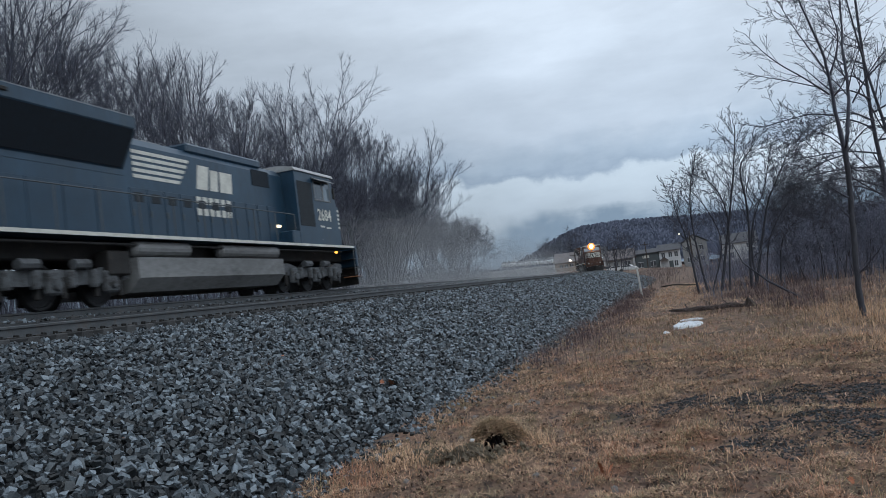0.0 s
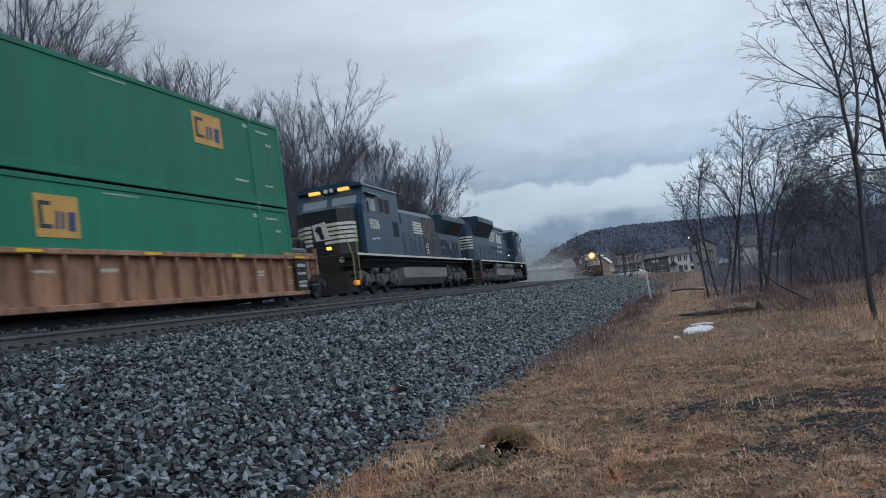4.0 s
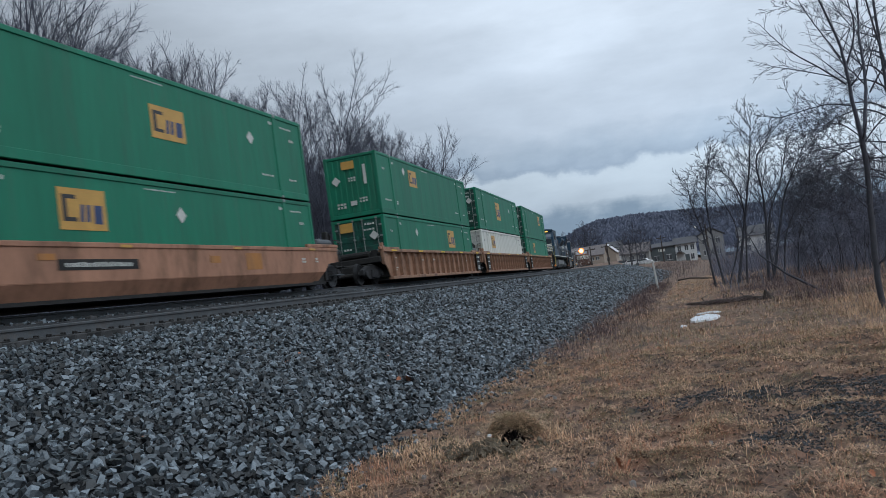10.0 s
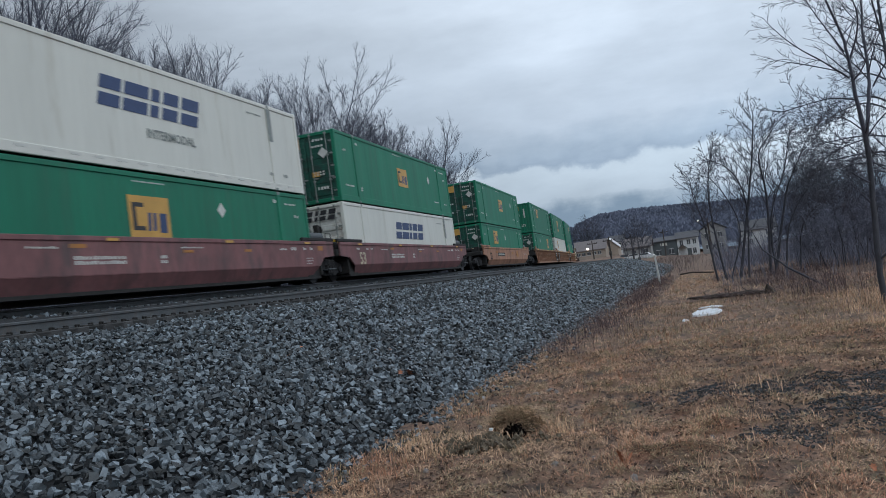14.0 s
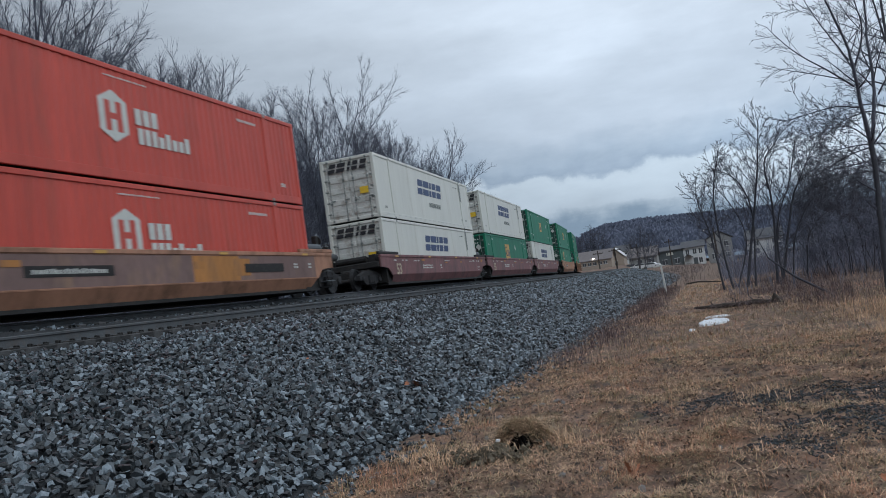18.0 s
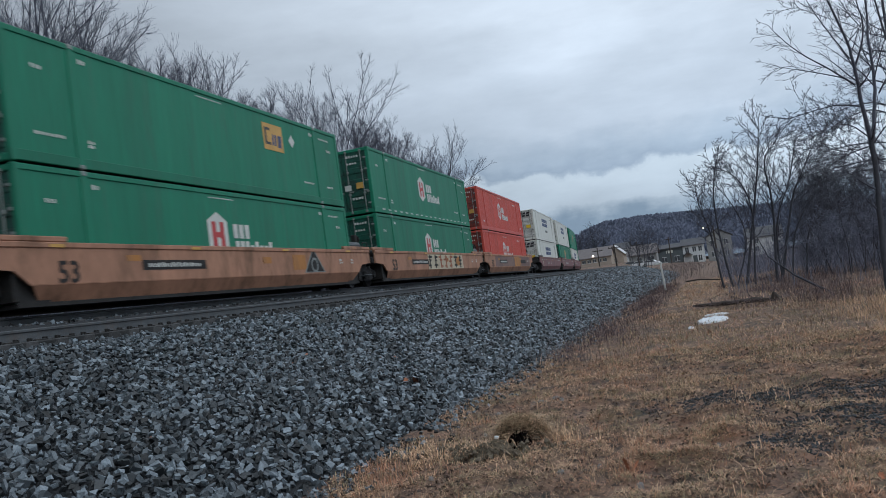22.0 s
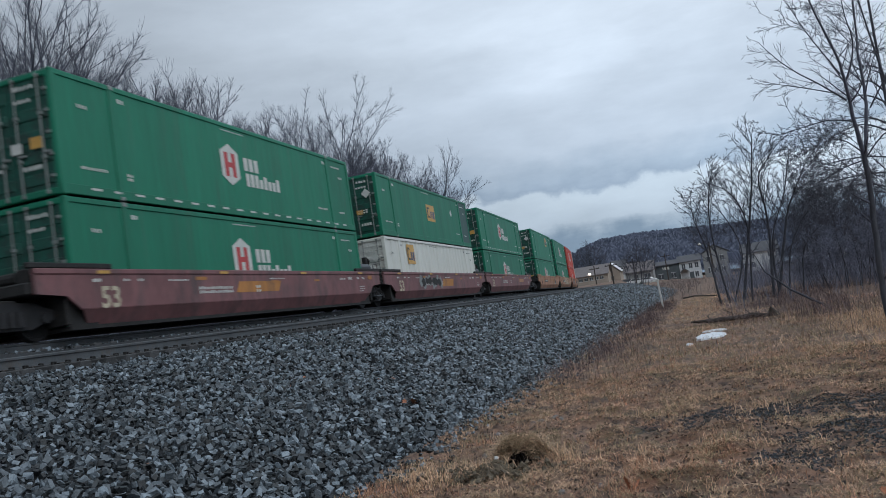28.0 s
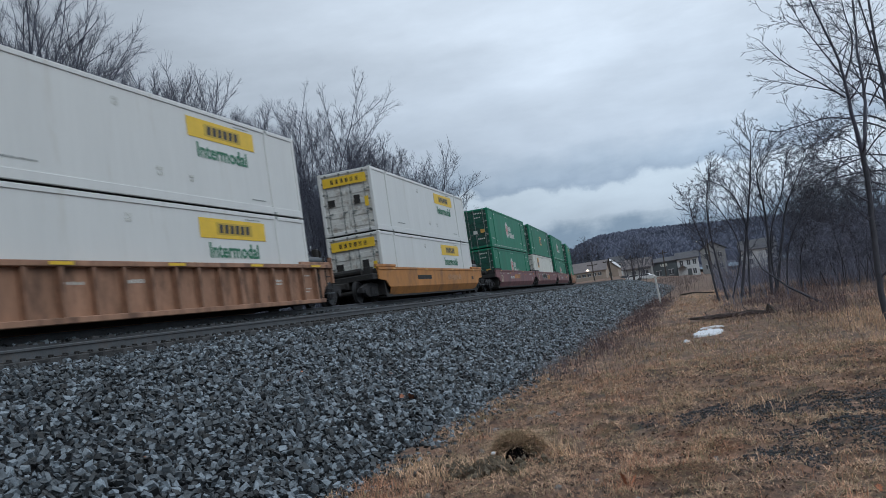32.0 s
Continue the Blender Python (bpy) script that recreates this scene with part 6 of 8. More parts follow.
# ---- bare winter trees ----
class Twigs:
    """Gathers tapered limbs as tubes: one mesh for each stem and one for the crown."""

    def __init__(self, seed):
        self.r = random.Random(seed)
        self.stems, self.crown = [], ([], [])

    def path(self, dest, pts, radii, n):
        """A tube with shared rings along a line of points."""
        v, f = dest
        o = len(v)
        d = (pts[1] - pts[0]).normalized()
        s = d.orthogonal().normalized()
        for k, (p, r) in enumerate(zip(pts, radii)):
            if k:
                d = (pts[k] - pts[k - 1]).normalized()
                s = (s - d * s.dot(d)).normalized()
            u = d.cross(s)
            for i in range(n):
                w = 6.2832 * i / n
                q = p + s * (math.cos(w) * r) + u * (math.sin(w) * r)
                v.append((q.x, q.y, q.z))
        for k in range(len(pts) - 1):
            for i in range(n):
                j = (i + 1) % n
                a = o + k * n
                f.append((a + i, a + j, a + n + j, a + n + i))

    def grow(self, p, d, length, r, level, cfg):
        rnd = self.r
        segs = (8, 6, 4, 3, 2)[level]
        kids = cfg["kids"][level]
        if level == 0:
            self.stems.append(([], []))
        dest = self.stems[-1] if level == 0 else self.crown
        pts, radii = [p], [r]
        born = 0
        for i in range(segs):
            wob = cfg["wobble"][level]
            d = (d + Vector((rnd.uniform(-wob, wob), rnd.uniform(-wob, wob), rnd.uniform(-wob, wob) + cfg["up"][level]))).normalized()
            q = p + d * (length / segs)
            rb = r * (1 - 0.86 * (i + 1) / segs)
            pts.append(q)
            radii.append(max(rb, cfg["thin"] * 0.6))
            if level < cfg["depth"]:
                start = cfg["bare"][level]
                want = int(kids * max(0.0, ((i + 1) / segs - start) / (1 - start)) + rnd.random())
                while born < want:
                    born += 1
                    self.shoot(p.lerp(q, rnd.random()), d, length * cfg["ratio"][level] * (1 - 0.55 * (i / segs)), rb, level, cfg)
            p = q
        self.path(dest, pts, radii, (8, 5, 4, 3, 3)[level])

    def shoot(self, at, d, length, r, level, cfg):
        rnd = self.r
        side = d.orthogonal().normalized()
        side.rotate(Matrix.Rotation(rnd.uniform(0, 6.2832), 3, d))
        spread = rnd.uniform(*cfg["angle"][level])
        e = (d * math.cos(spread) + side * math.sin(spread)).normalized()
        self.grow(at, e, length * rnd.uniform(0.65, 1.15), max(r * 0.55, cfg["thin"]), level + 1, cfg)

    def fork(self, p, d, length, r, left, first=False):
        """A limb that bends towards the light and divides at its end, again and again."""
        rnd = self.r
        segs = 5 if first else 3
        pts, radii = [p], [r * (1.25 if first else 1)]
        for i in range(segs):
            w = 0.05 if first else 0.10
            d = (d + Vector((rnd.uniform(-w, w), rnd.uniform(-w, w), rnd.uniform(-w, w) * 0.6 + (0.02 if first else 0.035)))).normalized()
            p = p + d * (length / segs)
            pts.append(p)
            radii.append(r * (1 - 0.22 * (i + 1) / segs))
            if not first:
                for _ in range(3 if left < 2 else 1):
                    if left < 3 and rnd.random() < 0.75:
                        self.spray(p, d, rnd.uniform(0.4, 1.0) * min(1.4, length * 0.75), min(r * 0.5, 0.011), left < 3)
        self.path(self.stems[-1] if first else self.crown, pts, radii, 8 if first else 5 if left > 3 else 4 if left > 1 else 3)
        if left == 0:
            for _ in range(3):
                self.spray(p, d, rnd.uniform(0.4, 0.9), 0.008, True)
            return
        n = 3 if rnd.random() < (0.7 if first else 0.2) else 2
        turn = rnd.uniform(0, 6.2832)
        for k in range(n):
            a = turn + 6.2832 * k / n + rnd.uniform(-0.4, 0.4)
            side = d.orthogonal().normalized()
            side.rotate(Matrix.Rotation(a, 3, d))
            lean = rnd.uniform(0.06, 0.2) if k == 0 else rnd.uniform(0.32, 0.68)
            e = (d * math.cos(lean) + side * math.sin(lean)).normalized()
            self.fork(p, e, length * (rnd.uniform(0.82, 0.95) if k == 0 else rnd.uniform(0.62, 0.86)), r * (0.78 if k == 0 else 0.62), left - 1)

    def spray(self, p, d, length, r, split):
        """A twig with a few side twigs."""
        rnd = self.r
        side = d.orthogonal().normalized()
        side.rotate(Matrix.Rotation(rnd.uniform(0, 6.2832), 3, d))
        a = rnd.uniform(0.35, 0.95)
        e = (d * math.cos(a) + side * math.sin(a) + Vector((0, 0, 0.18))).normalized()
        q = p + e * length * 0.5
        e2 = (e + Vector((rnd.uniform(-0.3, 0.3), rnd.uniform(-0.3, 0.3), rnd.uniform(-0.1, 0.3)))).normalized()
        self.path(self.crown, [p, q, q + e2 * length * 0.5], [r, r * 0.75, max(0.003, r * 0.4)], 3)
        if split:
            for f in (0.35, 0.7):
                self.spray(p.lerp(q, f * 1.4) if f < 0.6 else q, e2, length * rnd.uniform(0.35, 0.6), max(0.0045, r * 0.6), False)

    def along(self, guide, r0, r1, kids, length, cfg, stem=False, level=1, deep=0.25):
        """A limb led through a few points (across, up), with shoots along it."""
        rnd = self.r
        ctl = [Vector((x, 0, z)) for x, z in guide]
        swing = rnd.uniform(-1, 1) * deep
        for k, c in enumerate(ctl):
            c.y = 0 if stem else swing * k * 1.2
        ctl = [ctl[0] * 2 - ctl[1]] + ctl + [ctl[-1] * 2 - ctl[-2]]
        pts = []
        for k in range(1, len(ctl) - 2):
            a, b, c, d = ctl[k - 1:k + 3]
            for i in range(4):
                t = i / 4
                q = ((b * 2) + (c - a) * t + (a * 2 - b * 5 + c * 4 - d) * t * t + (b * 3 - a - c * 3 + d) * t ** 3) * 0.5
                j = min(0.012, r1) if pts else 0
                pts.append(q + Vector((rnd.uniform(-j, j), rnd.uniform(-j, j), rnd.uniform(-j, j))))
        pts.append(ctl[-2])
        m = len(pts) - 1
        radii = [r0 + (r1 - r0) * (k / m) ** 0.8 for k in range(m + 1)]
        if stem:
            self.stems.append(([], []))
        self.path(self.stems[-1] if stem else self.crown, pts, radii, 8 if stem else 6)
        for k in range(kids):
            f = 0.22 + 0.78 * (k + rnd.random()) / kids
            i = min(m - 1, int(f * m))
            self.shoot(pts[i].lerp(pts[i + 1], rnd.random()), (pts[i + 1] - pts[i]).normalized(), length * (1.15 - 0.55 * f), radii[i], level, cfg)
        return pts[-1], (pts[-1] - pts[-2]).normalized()

    def finish(self, name, label, twig, group, category="tree"):
        t = tagged(new(name), label, category, group=group)
        for v, f in self.stems:
            raw("trunk" if len(self.stems) == 1 else "stem", v, f, M_BARK, True).parent = t
        raw("crown", *self.crown, twig or M_TWIG, True).parent = t
        return t


BROAD = dict(kids=(13, 8, 6, 4, 0), depth=4, wobble=(0.07, 0.16, 0.2, 0.25, 0.25), up=(0.02, 0.05, 0.03, 0.0, 0), bare=(0.28, 0.15, 0.1, 0.1, 0), angle=((0.5, 1.1), (0.45, 1.0), (0.4, 1.05), (0.35, 1.0)), ratio=(0.48, 0.46, 0.48, 0.5), thin=0.0055)
SHRUB = dict(kids=(12, 9, 7, 3, 0), depth=4, wobble=(0.16, 0.24, 0.28, 0.3, 0.3), up=(0.05, 0.04, 0.02, 0.0, 0), bare=(0.25, 0.15, 0.1, 0.1, 0), angle=((0.5, 1.15), (0.4, 0.95), (0.35, 1.0), (0.3, 0.9)), ratio=(0.50, 0.46, 0.46, 0.5), thin=0.007)


def tree(name, seed, height, radius, cfg, label, lean=(0, 0), stems=1, spread=0.0, twig=None, group="trees", category="tree"):
    g = Twigs(seed)
    for k in range(stems):
        a = 6.2832 * k / stems + g.r.random()
        o = Vector((math.cos(a), math.sin(a), 0)) * spread * (0.3 + 0.7 * g.r.random()) if stems > 1 else Vector((0, 0, 0))
        tilt = Vector((lean[0], lean[1], 1)) + (o * 0.35 if stems > 1 else Vector((0, 0, 0)))
        g.grow(o + Vector((0, 0, -0.15)), tilt.normalized(), height * (1 if k == 0 else g.r.uniform(0.7, 1)), radius * (1 if k == 0 else 0.8), 0, cfg)
    return g.finish(name, label, twig, group, category)


def forked_tree():
    """The slender tree at the grass edge: two leaders and long low limbs on one side."""
    g = Twigs(71)
    lim = dict(BROAD, wobble=(0.1, 0.16, 0.22, 0.26, 0.26))
    g.along(((0, -0.15), (0.0, 0.84), (0.05, 1.8), (0.12, 2.7), (0.13, 3.4)), 0.062, 0.05, 4, 0.9, lim, stem=True)
    for guide, r0, r1, kids, length in (
            (((0.12, 3.4), (0.05, 4.14), (0.02, 4.8), (-0.05, 5.4), (-0.24, 6.1), (-0.5, 7.2), (-0.6, 8.6)), 0.075, 0.012, 16, 0.95),
            (((0.14, 3.35), (0.34, 4.1), (0.48, 4.8), (0.54, 5.6), (0.66, 6.3), (0.8, 7.8), (0.9, 9.4)), 0.07, 0.012, 20, 1.7),
            (((0.01, 4.55), (-0.37, 4.9), (-0.9, 5.35), (-1.22, 5.7), (-1.45, 6.02)), 0.034, 0.006, 13, 0.8),
            (((-0.2, 4.75), (-0.83, 5.0), (-1.18, 5.11), (-1.5, 5.24)), 0.02, 0.005, 10, 0.6),
            (((0.04, 4.11), (-0.35, 4.26), (-0.83, 4.26), (-1.26, 4.25), (-1.72, 4.45)), 0.026, 0.005, 13, 0.6),
            (((0.13, 3.45), (-0.25, 3.74), (-0.6, 3.75), (-0.98, 3.58)), 0.026, 0.006, 26, 0.9),
            (((0.14, 3.3), (-0.27, 3.22), (-0.66, 3.03), (-0.98, 2.72)), 0.026, 0.006, 28, 0.95),
            (((0.14, 3.1), (-0.2, 2.88), (-0.48, 2.6), (-0.72, 2.4)), 0.024, 0.006, 24, 0.85),
            (((0.12, 2.6), (-0.12, 2.45), (-0.35, 2.2), (-0.5, 1.95)), 0.016, 0.005, 14, 0.6),
            (((0.1, 2.2), (0.4, 2.3), (0.8, 2.2), (1.1, 2.0)), 0.02, 0.005, 10, 0.6),
            (((0.13, 3.3), (0.27, 3.0), (0.6, 2.9), (1.0, 2.7)), 0.026, 0.006, 20, 0.9),
            (((0.13, 3.3), (0.5, 3.7), (1.0, 3.9), (1.6, 3.8)), 0.028, 0.006, 20, 0.9),
            (((0.4, 4.3), (0.73, 4.8), (1.1, 5.2), (1.6, 5.5)), 0.03, 0.006, 14, 0.8),
            (((-0.01, 5.1), (-0.26, 5.6), (-0.51, 6.14), (-0.8, 6.9)), 0.03, 0.006, 12, 0.6),
            (((0.02, 4.8), (0.27, 5.55), (0.2, 6.16), (0.1, 7.4)), 0.035, 0.008, 12, 0.9)):
        high = guide[0][1] > 3.9 or guide[-1][1] > 5
        g.along(guide, r0 * 0.62, r1 * 0.8, kids, length, dict(lim, depth=3, kids=(13, 6, 4, 0, 0), wobble=(0.1, 0.12, 0.14, 0.14, 0.1)) if high else lim)
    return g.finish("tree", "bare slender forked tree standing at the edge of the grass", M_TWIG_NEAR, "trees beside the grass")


def layered_tree():
    """A tree with tier on tier of level, fine-twigged limbs."""
    g = Twigs(58)
    cfg = dict(BROAD, kids=(13, 7, 5, 3, 0), wobble=(0.1, 0.12, 0.18, 0.2, 0.2), up=(0.02, 0.0, -0.01, 0.0, 0), angle=((0.5, 1.1), (0.5, 1.0), (0.45, 1.0), (0.4, 0.9)))
    g.along(((0, -0.2), (0.05, 2.5), (-0.05, 5.0), (0.0, 8.5)), 0.10, 0.03, 6, 0.7, cfg, stem=True)
    z = 2.3
    for k in range(15):
        sg = -1 if k % 3 else 1
        reach = g.r.uniform(2.2, 3.4) * (1 - 0.05 * k)
        rise = g.r.uniform(0.0, 0.5)
        g.along(((0, z), (sg * reach * 0.35, z + rise), (sg * reach * 0.7, z + rise * 0.9), (sg * reach, z + rise * 0.4)), 0.030, 0.006, 13, 0.85, cfg, deep=0.5)
        z += g.r.uniform(0.22, 0.42)
    return g.finish("tree", "bare tree with tiers of level fine-twigged limbs", M_TWIG_NEAR, "trees beside the grass")


def clump_tree():
    """Curving stems that rise from one root."""
    g = Twigs(77)
    cfg = dict(SHRUB, kids=(12, 9, 7, 3, 0), wobble=(0.1, 0.15, 0.17, 0.18, 0.18), thin=0.010)
    for guide, r0, kids, length in (
            (((-0.95, -0.2), (-1.2, 2.6), (-1.5, 4.0), (-1.55, 4.9)), 0.075, 18, 1.5),
            (((-0.55, -0.2), (-0.82, 2.6), (-0.75, 4.7), (-0.25, 6.5)), 0.08, 20, 1.8),
            (((0.0, -0.2), (0.9, 3.6), (1.38, 5.8), (1.65, 7.5)), 0.10, 24, 2.0),
            (((1.34, -0.2), (1.68, 3.6), (1.61, 5.5), (2.4, 6.6)), 0.10, 24, 2.0),
            (((1.5, -0.2), (2.5, 3.5), (3.19, 4.9), (4.0, 6.3)), 0.10, 24, 2.0),
            (((1.6, -0.2), (1.7, 2.5), (2.6, 4.7), (3.1, 6.5)), 0.075, 20, 1.8),
            (((-0.43, -0.2), (0.32, 2.1), (-0.06, 3.8), (-0.9, 5.2)), 0.06, 18, 1.7),
            (((0.4, -0.2), (0.75, 3.4), (0.3, 5.0), (-0.6, 5.7)), 0.065, 20, 1.6),
            (((2.0, -0.2), (2.4, 2.0), (3.4, 3.6), (4.6, 4.6)), 0.06, 18, 1.7),
            (((2.6, -0.2), (3.0, 2.0), (4.2, 3.4), (5.2, 5.6)), 0.06, 18, 1.8)):
        tip, d = g.along(guide, r0 * 0.75, 0.012, int(kids * 1.35), length, cfg, stem=True)
    return g.finish("tree", "many-stemmed bare tree clump behind the grass", M_TWIG_NEAR, "trees beside the grass")


def plant_trees():
    rnd = random.Random(5)
    def wood_tree(seed, stems, bole, start, radius):
        g = Twigs(seed)
        for k in range(stems):
            a = 6.2832 * k / stems + g.r.random()
            out = Vector((math.cos(a), math.sin(a), 0)) * (0.0 if stems == 1 else 0.35)
            g.stems.append(([], []))
            g.fork(out + Vector((0, 0, -0.2)), (Vector((0, 0, 1)) + out * g.r.uniform(0.5, 0.9)).normalized(), bole * g.r.uniform(0.85, 1.15), radius, start, True)
        label = "tall bare deciduous tree in a wood beside the railway" if stems == 1 else "bare tree with several ascending stems in a wood beside the railway"
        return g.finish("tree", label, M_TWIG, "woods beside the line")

    kinds = [wood_tree(*a) for a in ((20, 1, 4.6, 7, 0.17), (21, 3, 3.6, 5, 0.11), (22, 2, 4.0, 6, 0.13), (23, 1, 4.0, 7, 0.16), (24, 4, 3.4, 5, 0.10), (25, 2, 4.8, 6, 0.12))]
    tall = [float(np.percentile([v.co.z for o in t.children for v in o.data.vertices], 97.5)) for t in kinds]
    first = [True] * 6
    spots = []
    s = 2.0
    while s < 92:
        for row in range(2):
            off = -(10.0 + row * 6.5 + rnd.uniform(0, 4.5))
            x, y, _ = FAR.at(s + rnd.uniform(-1.4, 1.4), off)
            spots.append((x, y, 1.0 + rnd.uniform(-0.16, 0.13) + (0.06 if s < 13 else 0.11 if 30 < s < 75 else -0.07) - (0.10 if row == 0 else 0) - max(0, (s - 66) / 30) * 0.08))
        s += 4.2 if s > 40 else 4.6
    for _ in range(9):
        x, y, _ = FAR.at(rnd.uniform(104, 128), -rnd.uniform(9, 17))
        spots.append((x, y, rnd.uniform(0.58, 0.72)))
    for _ in range(16):
        x, y, _ = FAR.at(rnd.uniform(88, 108), -rnd.uniform(9, 24))
        spots.append((x, y, rnd.uniform(0.55, 0.75)))
    for _ in range(3):
        x, y, _ = FAR.at(rnd.uniform(44, 66), -rnd.uniform(10, 16))
        spots.append((x, y, rnd.uniform(0.92, 1.06)))
    for _ in range(5):
        x, y, _ = FAR.at(rnd.uniform(66, 100), -rnd.uniform(10, 22))
        spots.append((x, y, rnd.uniform(0.76, 0.95)))
    for _ in range(7):
        x, y, _ = FAR.at(rnd.uniform(64, 84), -rnd.uniform(9, 15))
        spots.append((x, y, rnd.uniform(0.62, 0.80)))
    for _ in range(6):
        x, y, _ = FAR.at(rnd.uniform(0, 18), -rnd.uniform(20, 32))
        spots.append((x, y, rnd.uniform(1.0, 1.15)))
    for _ in range(8):
        x, y, _ = FAR.at(rnd.uniform(10, 120), -rnd.uniform(28, 48))
        spots.append((x, y, rnd.uniform(0.6, 0.8)))
    # taller trees placed by bearing to fit the left edge of the camera's view
    near = random.Random(11)
    for _ in range(6):
        y = near.uniform(28, 40)
        spots.append((-y * near.uniform(0.98, 1.1), y, near.uniform(0.98, 1.12)))
    # crown heights are set by bearing so that the skyline fits the camera's view
    skyline = ((0.28, 0.115), (0.327, 0.166), (0.345, 0.192), (0.365, 0.218), (0.40, 0.242), (0.432, 0.259), (0.445, 0.28), (0.46, 0.312), (0.49, 0.318), (0.53, 0.338), (0.55, 0.352), (0.58, 0.356), (0.62, 0.409), (0.72, 0.40), (0.785, 0.395), (0.82, 0.43), (0.84, 0.50), (1.0, 0.61))
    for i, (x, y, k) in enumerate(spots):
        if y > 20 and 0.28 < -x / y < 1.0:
            crown = (float(np.interp(-x / y, [a for a, b in skyline], [b for a, b in skyline])) * y + 1.4 - ground_z(x, y)) / 15.3
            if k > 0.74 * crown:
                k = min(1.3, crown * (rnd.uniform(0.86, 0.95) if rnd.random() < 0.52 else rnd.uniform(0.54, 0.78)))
        j = i % 6
        m = pose(x, y, ground_z(x, y) - 0.1, 0, 0, rnd.uniform(0, 360))
        t = kinds[j]
        if first[j]:
            first[j] = False
        else:
            t = copy_thing(kinds[j], m)
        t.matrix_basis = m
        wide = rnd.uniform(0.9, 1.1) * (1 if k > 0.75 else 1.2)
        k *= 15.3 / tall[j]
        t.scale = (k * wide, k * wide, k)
    # beside the grass
    big = forked_tree()
    big.matrix_basis = pose(3.14, 18.0, 0)
    fork = tree("tree", 74, 8.6, 0.06, BROAD, "bare thin tree leaning beside a larger one", (0.05, 0.02), twig=M_TWIG_NEAR, group="trees beside the grass")
    fork.matrix_basis = pose(5.0, 20.5, 0, 0, 0, 120)
    tiers = layered_tree()
    tiers.matrix_basis = pose(5.5, 25.5, 0)
    clump = clump_tree()
    clump.matrix_basis = pose(1.16, 40.0, 0)
    bush = tree("bush", 81, 3.2, 0.03, dict(SHRUB, kids=(11, 8, 6, 3, 0), thin=0.008), "dense leafless bush with tangled dark twigs", (0, 0), 8, 0.8, M_BRUSH, "bushes beside the grass", "bush")
    bush.matrix_basis = pose(5.4, 38, 0)
    for x, y, k, r in ((7.0, 39, 1.0, 90), (9.2, 41, 1.05, 200), (4.6, 42, 0.7, 280), (6.9, 48, 0.9, 160), (10.5, 38, 1.1, 10), (12, 48, 1.1, 75), (13.4, 44.0, 1.15, 70), (15.4, 47.0, 1.2, 170), (12.5, 56, 1.2, 95)):
        b = copy_thing(bush, pose(x, y, 0, 0, 0, r))
        b.scale = (k, k, k)
    for src, x, y, k, r in ((clump, 6.2, 60, 0.9, 60), (clump, 10.5, 66, 0.95, 140), (clump, 14, 60, 1.0, 300), (fork, 7.4, 44, 0.7, 20), (clump, 15, 74, 1.1, 200), (clump, 22, 72, 1.1, 20), (fork, 9.8, 30, 0.85, 200), (clump, -13.2, 148, 1.0, 30), (clump, -44.5, 300, 2.0, 30), (clump, -49, 306, 1.7, 140)):
        b = copy_thing(src, pose(x, y, ground_z(x, y), 0, 0, r))
        b.scale = (k, k, k)


plant_trees()


# ---- soft growth: blades, stems and brush, each one scattered mass ----
def slivers(name, base, lean, turn, length, width, material, label, category, bend=0.5):
    """Thin bent blades from arrays of places, leans, headings, lengths and widths."""
    n = len(base)
    d = np.stack((np.cos(turn), np.sin(turn), np.zeros(n)), 1)
    side = np.stack((-np.sin(turn), np.cos(turn), np.zeros(n)), 1) * (width / 2)[:, None]
    up = np.array((0, 0, 1.0))
    def at(f, extra):
        a = np.clip(lean + extra, 0, 1.62)
        return (d * np.sin(a)[:, None] + up * np.cos(a)[:, None]) * (length * f)[:, None]
    mid = base + at(0.55, 0)
    tip = mid + at(0.45, bend)
    v = np.stack((base - side, base + side, mid + side * 0.8, mid - side * 0.8, tip + side * 0.15, tip - side * 0.15), 1).reshape(-1, 3)
    o = np.arange(n)[:, None] * 6
    f = np.concatenate((o + np.array((0, 1, 2, 3)), o + np.array((3, 2, 4, 5))), 0)
    ob = raw(name, v, f, material)
    tagged(ob, label, category, kind="stuff")
    return ob


def on_ground(xy):
    return np.array([(x, y, ground_z(x, y) - 0.002) for x, y in xy])


def keep(rng, n, x0, x1, y0, y1, rule):
    """Random places in a rectangle, those that pass the rule."""
    xy = np.stack((rng.uniform(x0, x1, n), rng.uniform(y0, y1, n)), 1)
    return xy[np.array([rng.random() < rule(x, y) for x, y in xy])]


GRAVEL = ((1.6, 9.2, 2.2, 0.55), (0.9, 7.7, 0.55, 0.6), (2.6, 7.3, 0.8, 0.5), (0.35, 6.9, 0.3, 0.4), (3.2, 9.9, 1.4, 0.35), (2.2, 6.2, 0.5, 0.3))


def gravelly(x, y):
    q = 0.0
    for a, b, ra, rb in GRAVEL:
        k = ((x - a) / (ra * 1.2)) ** 2 + ((y - b) / (rb * 1.25)) ** 2
        q = max(q, 1.2 - k + 0.6 * noise.noise((x * 2.2, y * 2.2, 5.0)) + 0.5 * noise.noise((x * 6.5, y * 6.5, 8.0)))
    return min(1.0, max(0.0, q))


def toe(x, y):
    """How far the ballast has run out over the grass."""
    return x < -3.42 + 0.4 * noise.noise((x * 0.8, y * 0.8, 9.0)) + 0.25 * noise.noise((x * 3.1, y * 3.1, 19.0))


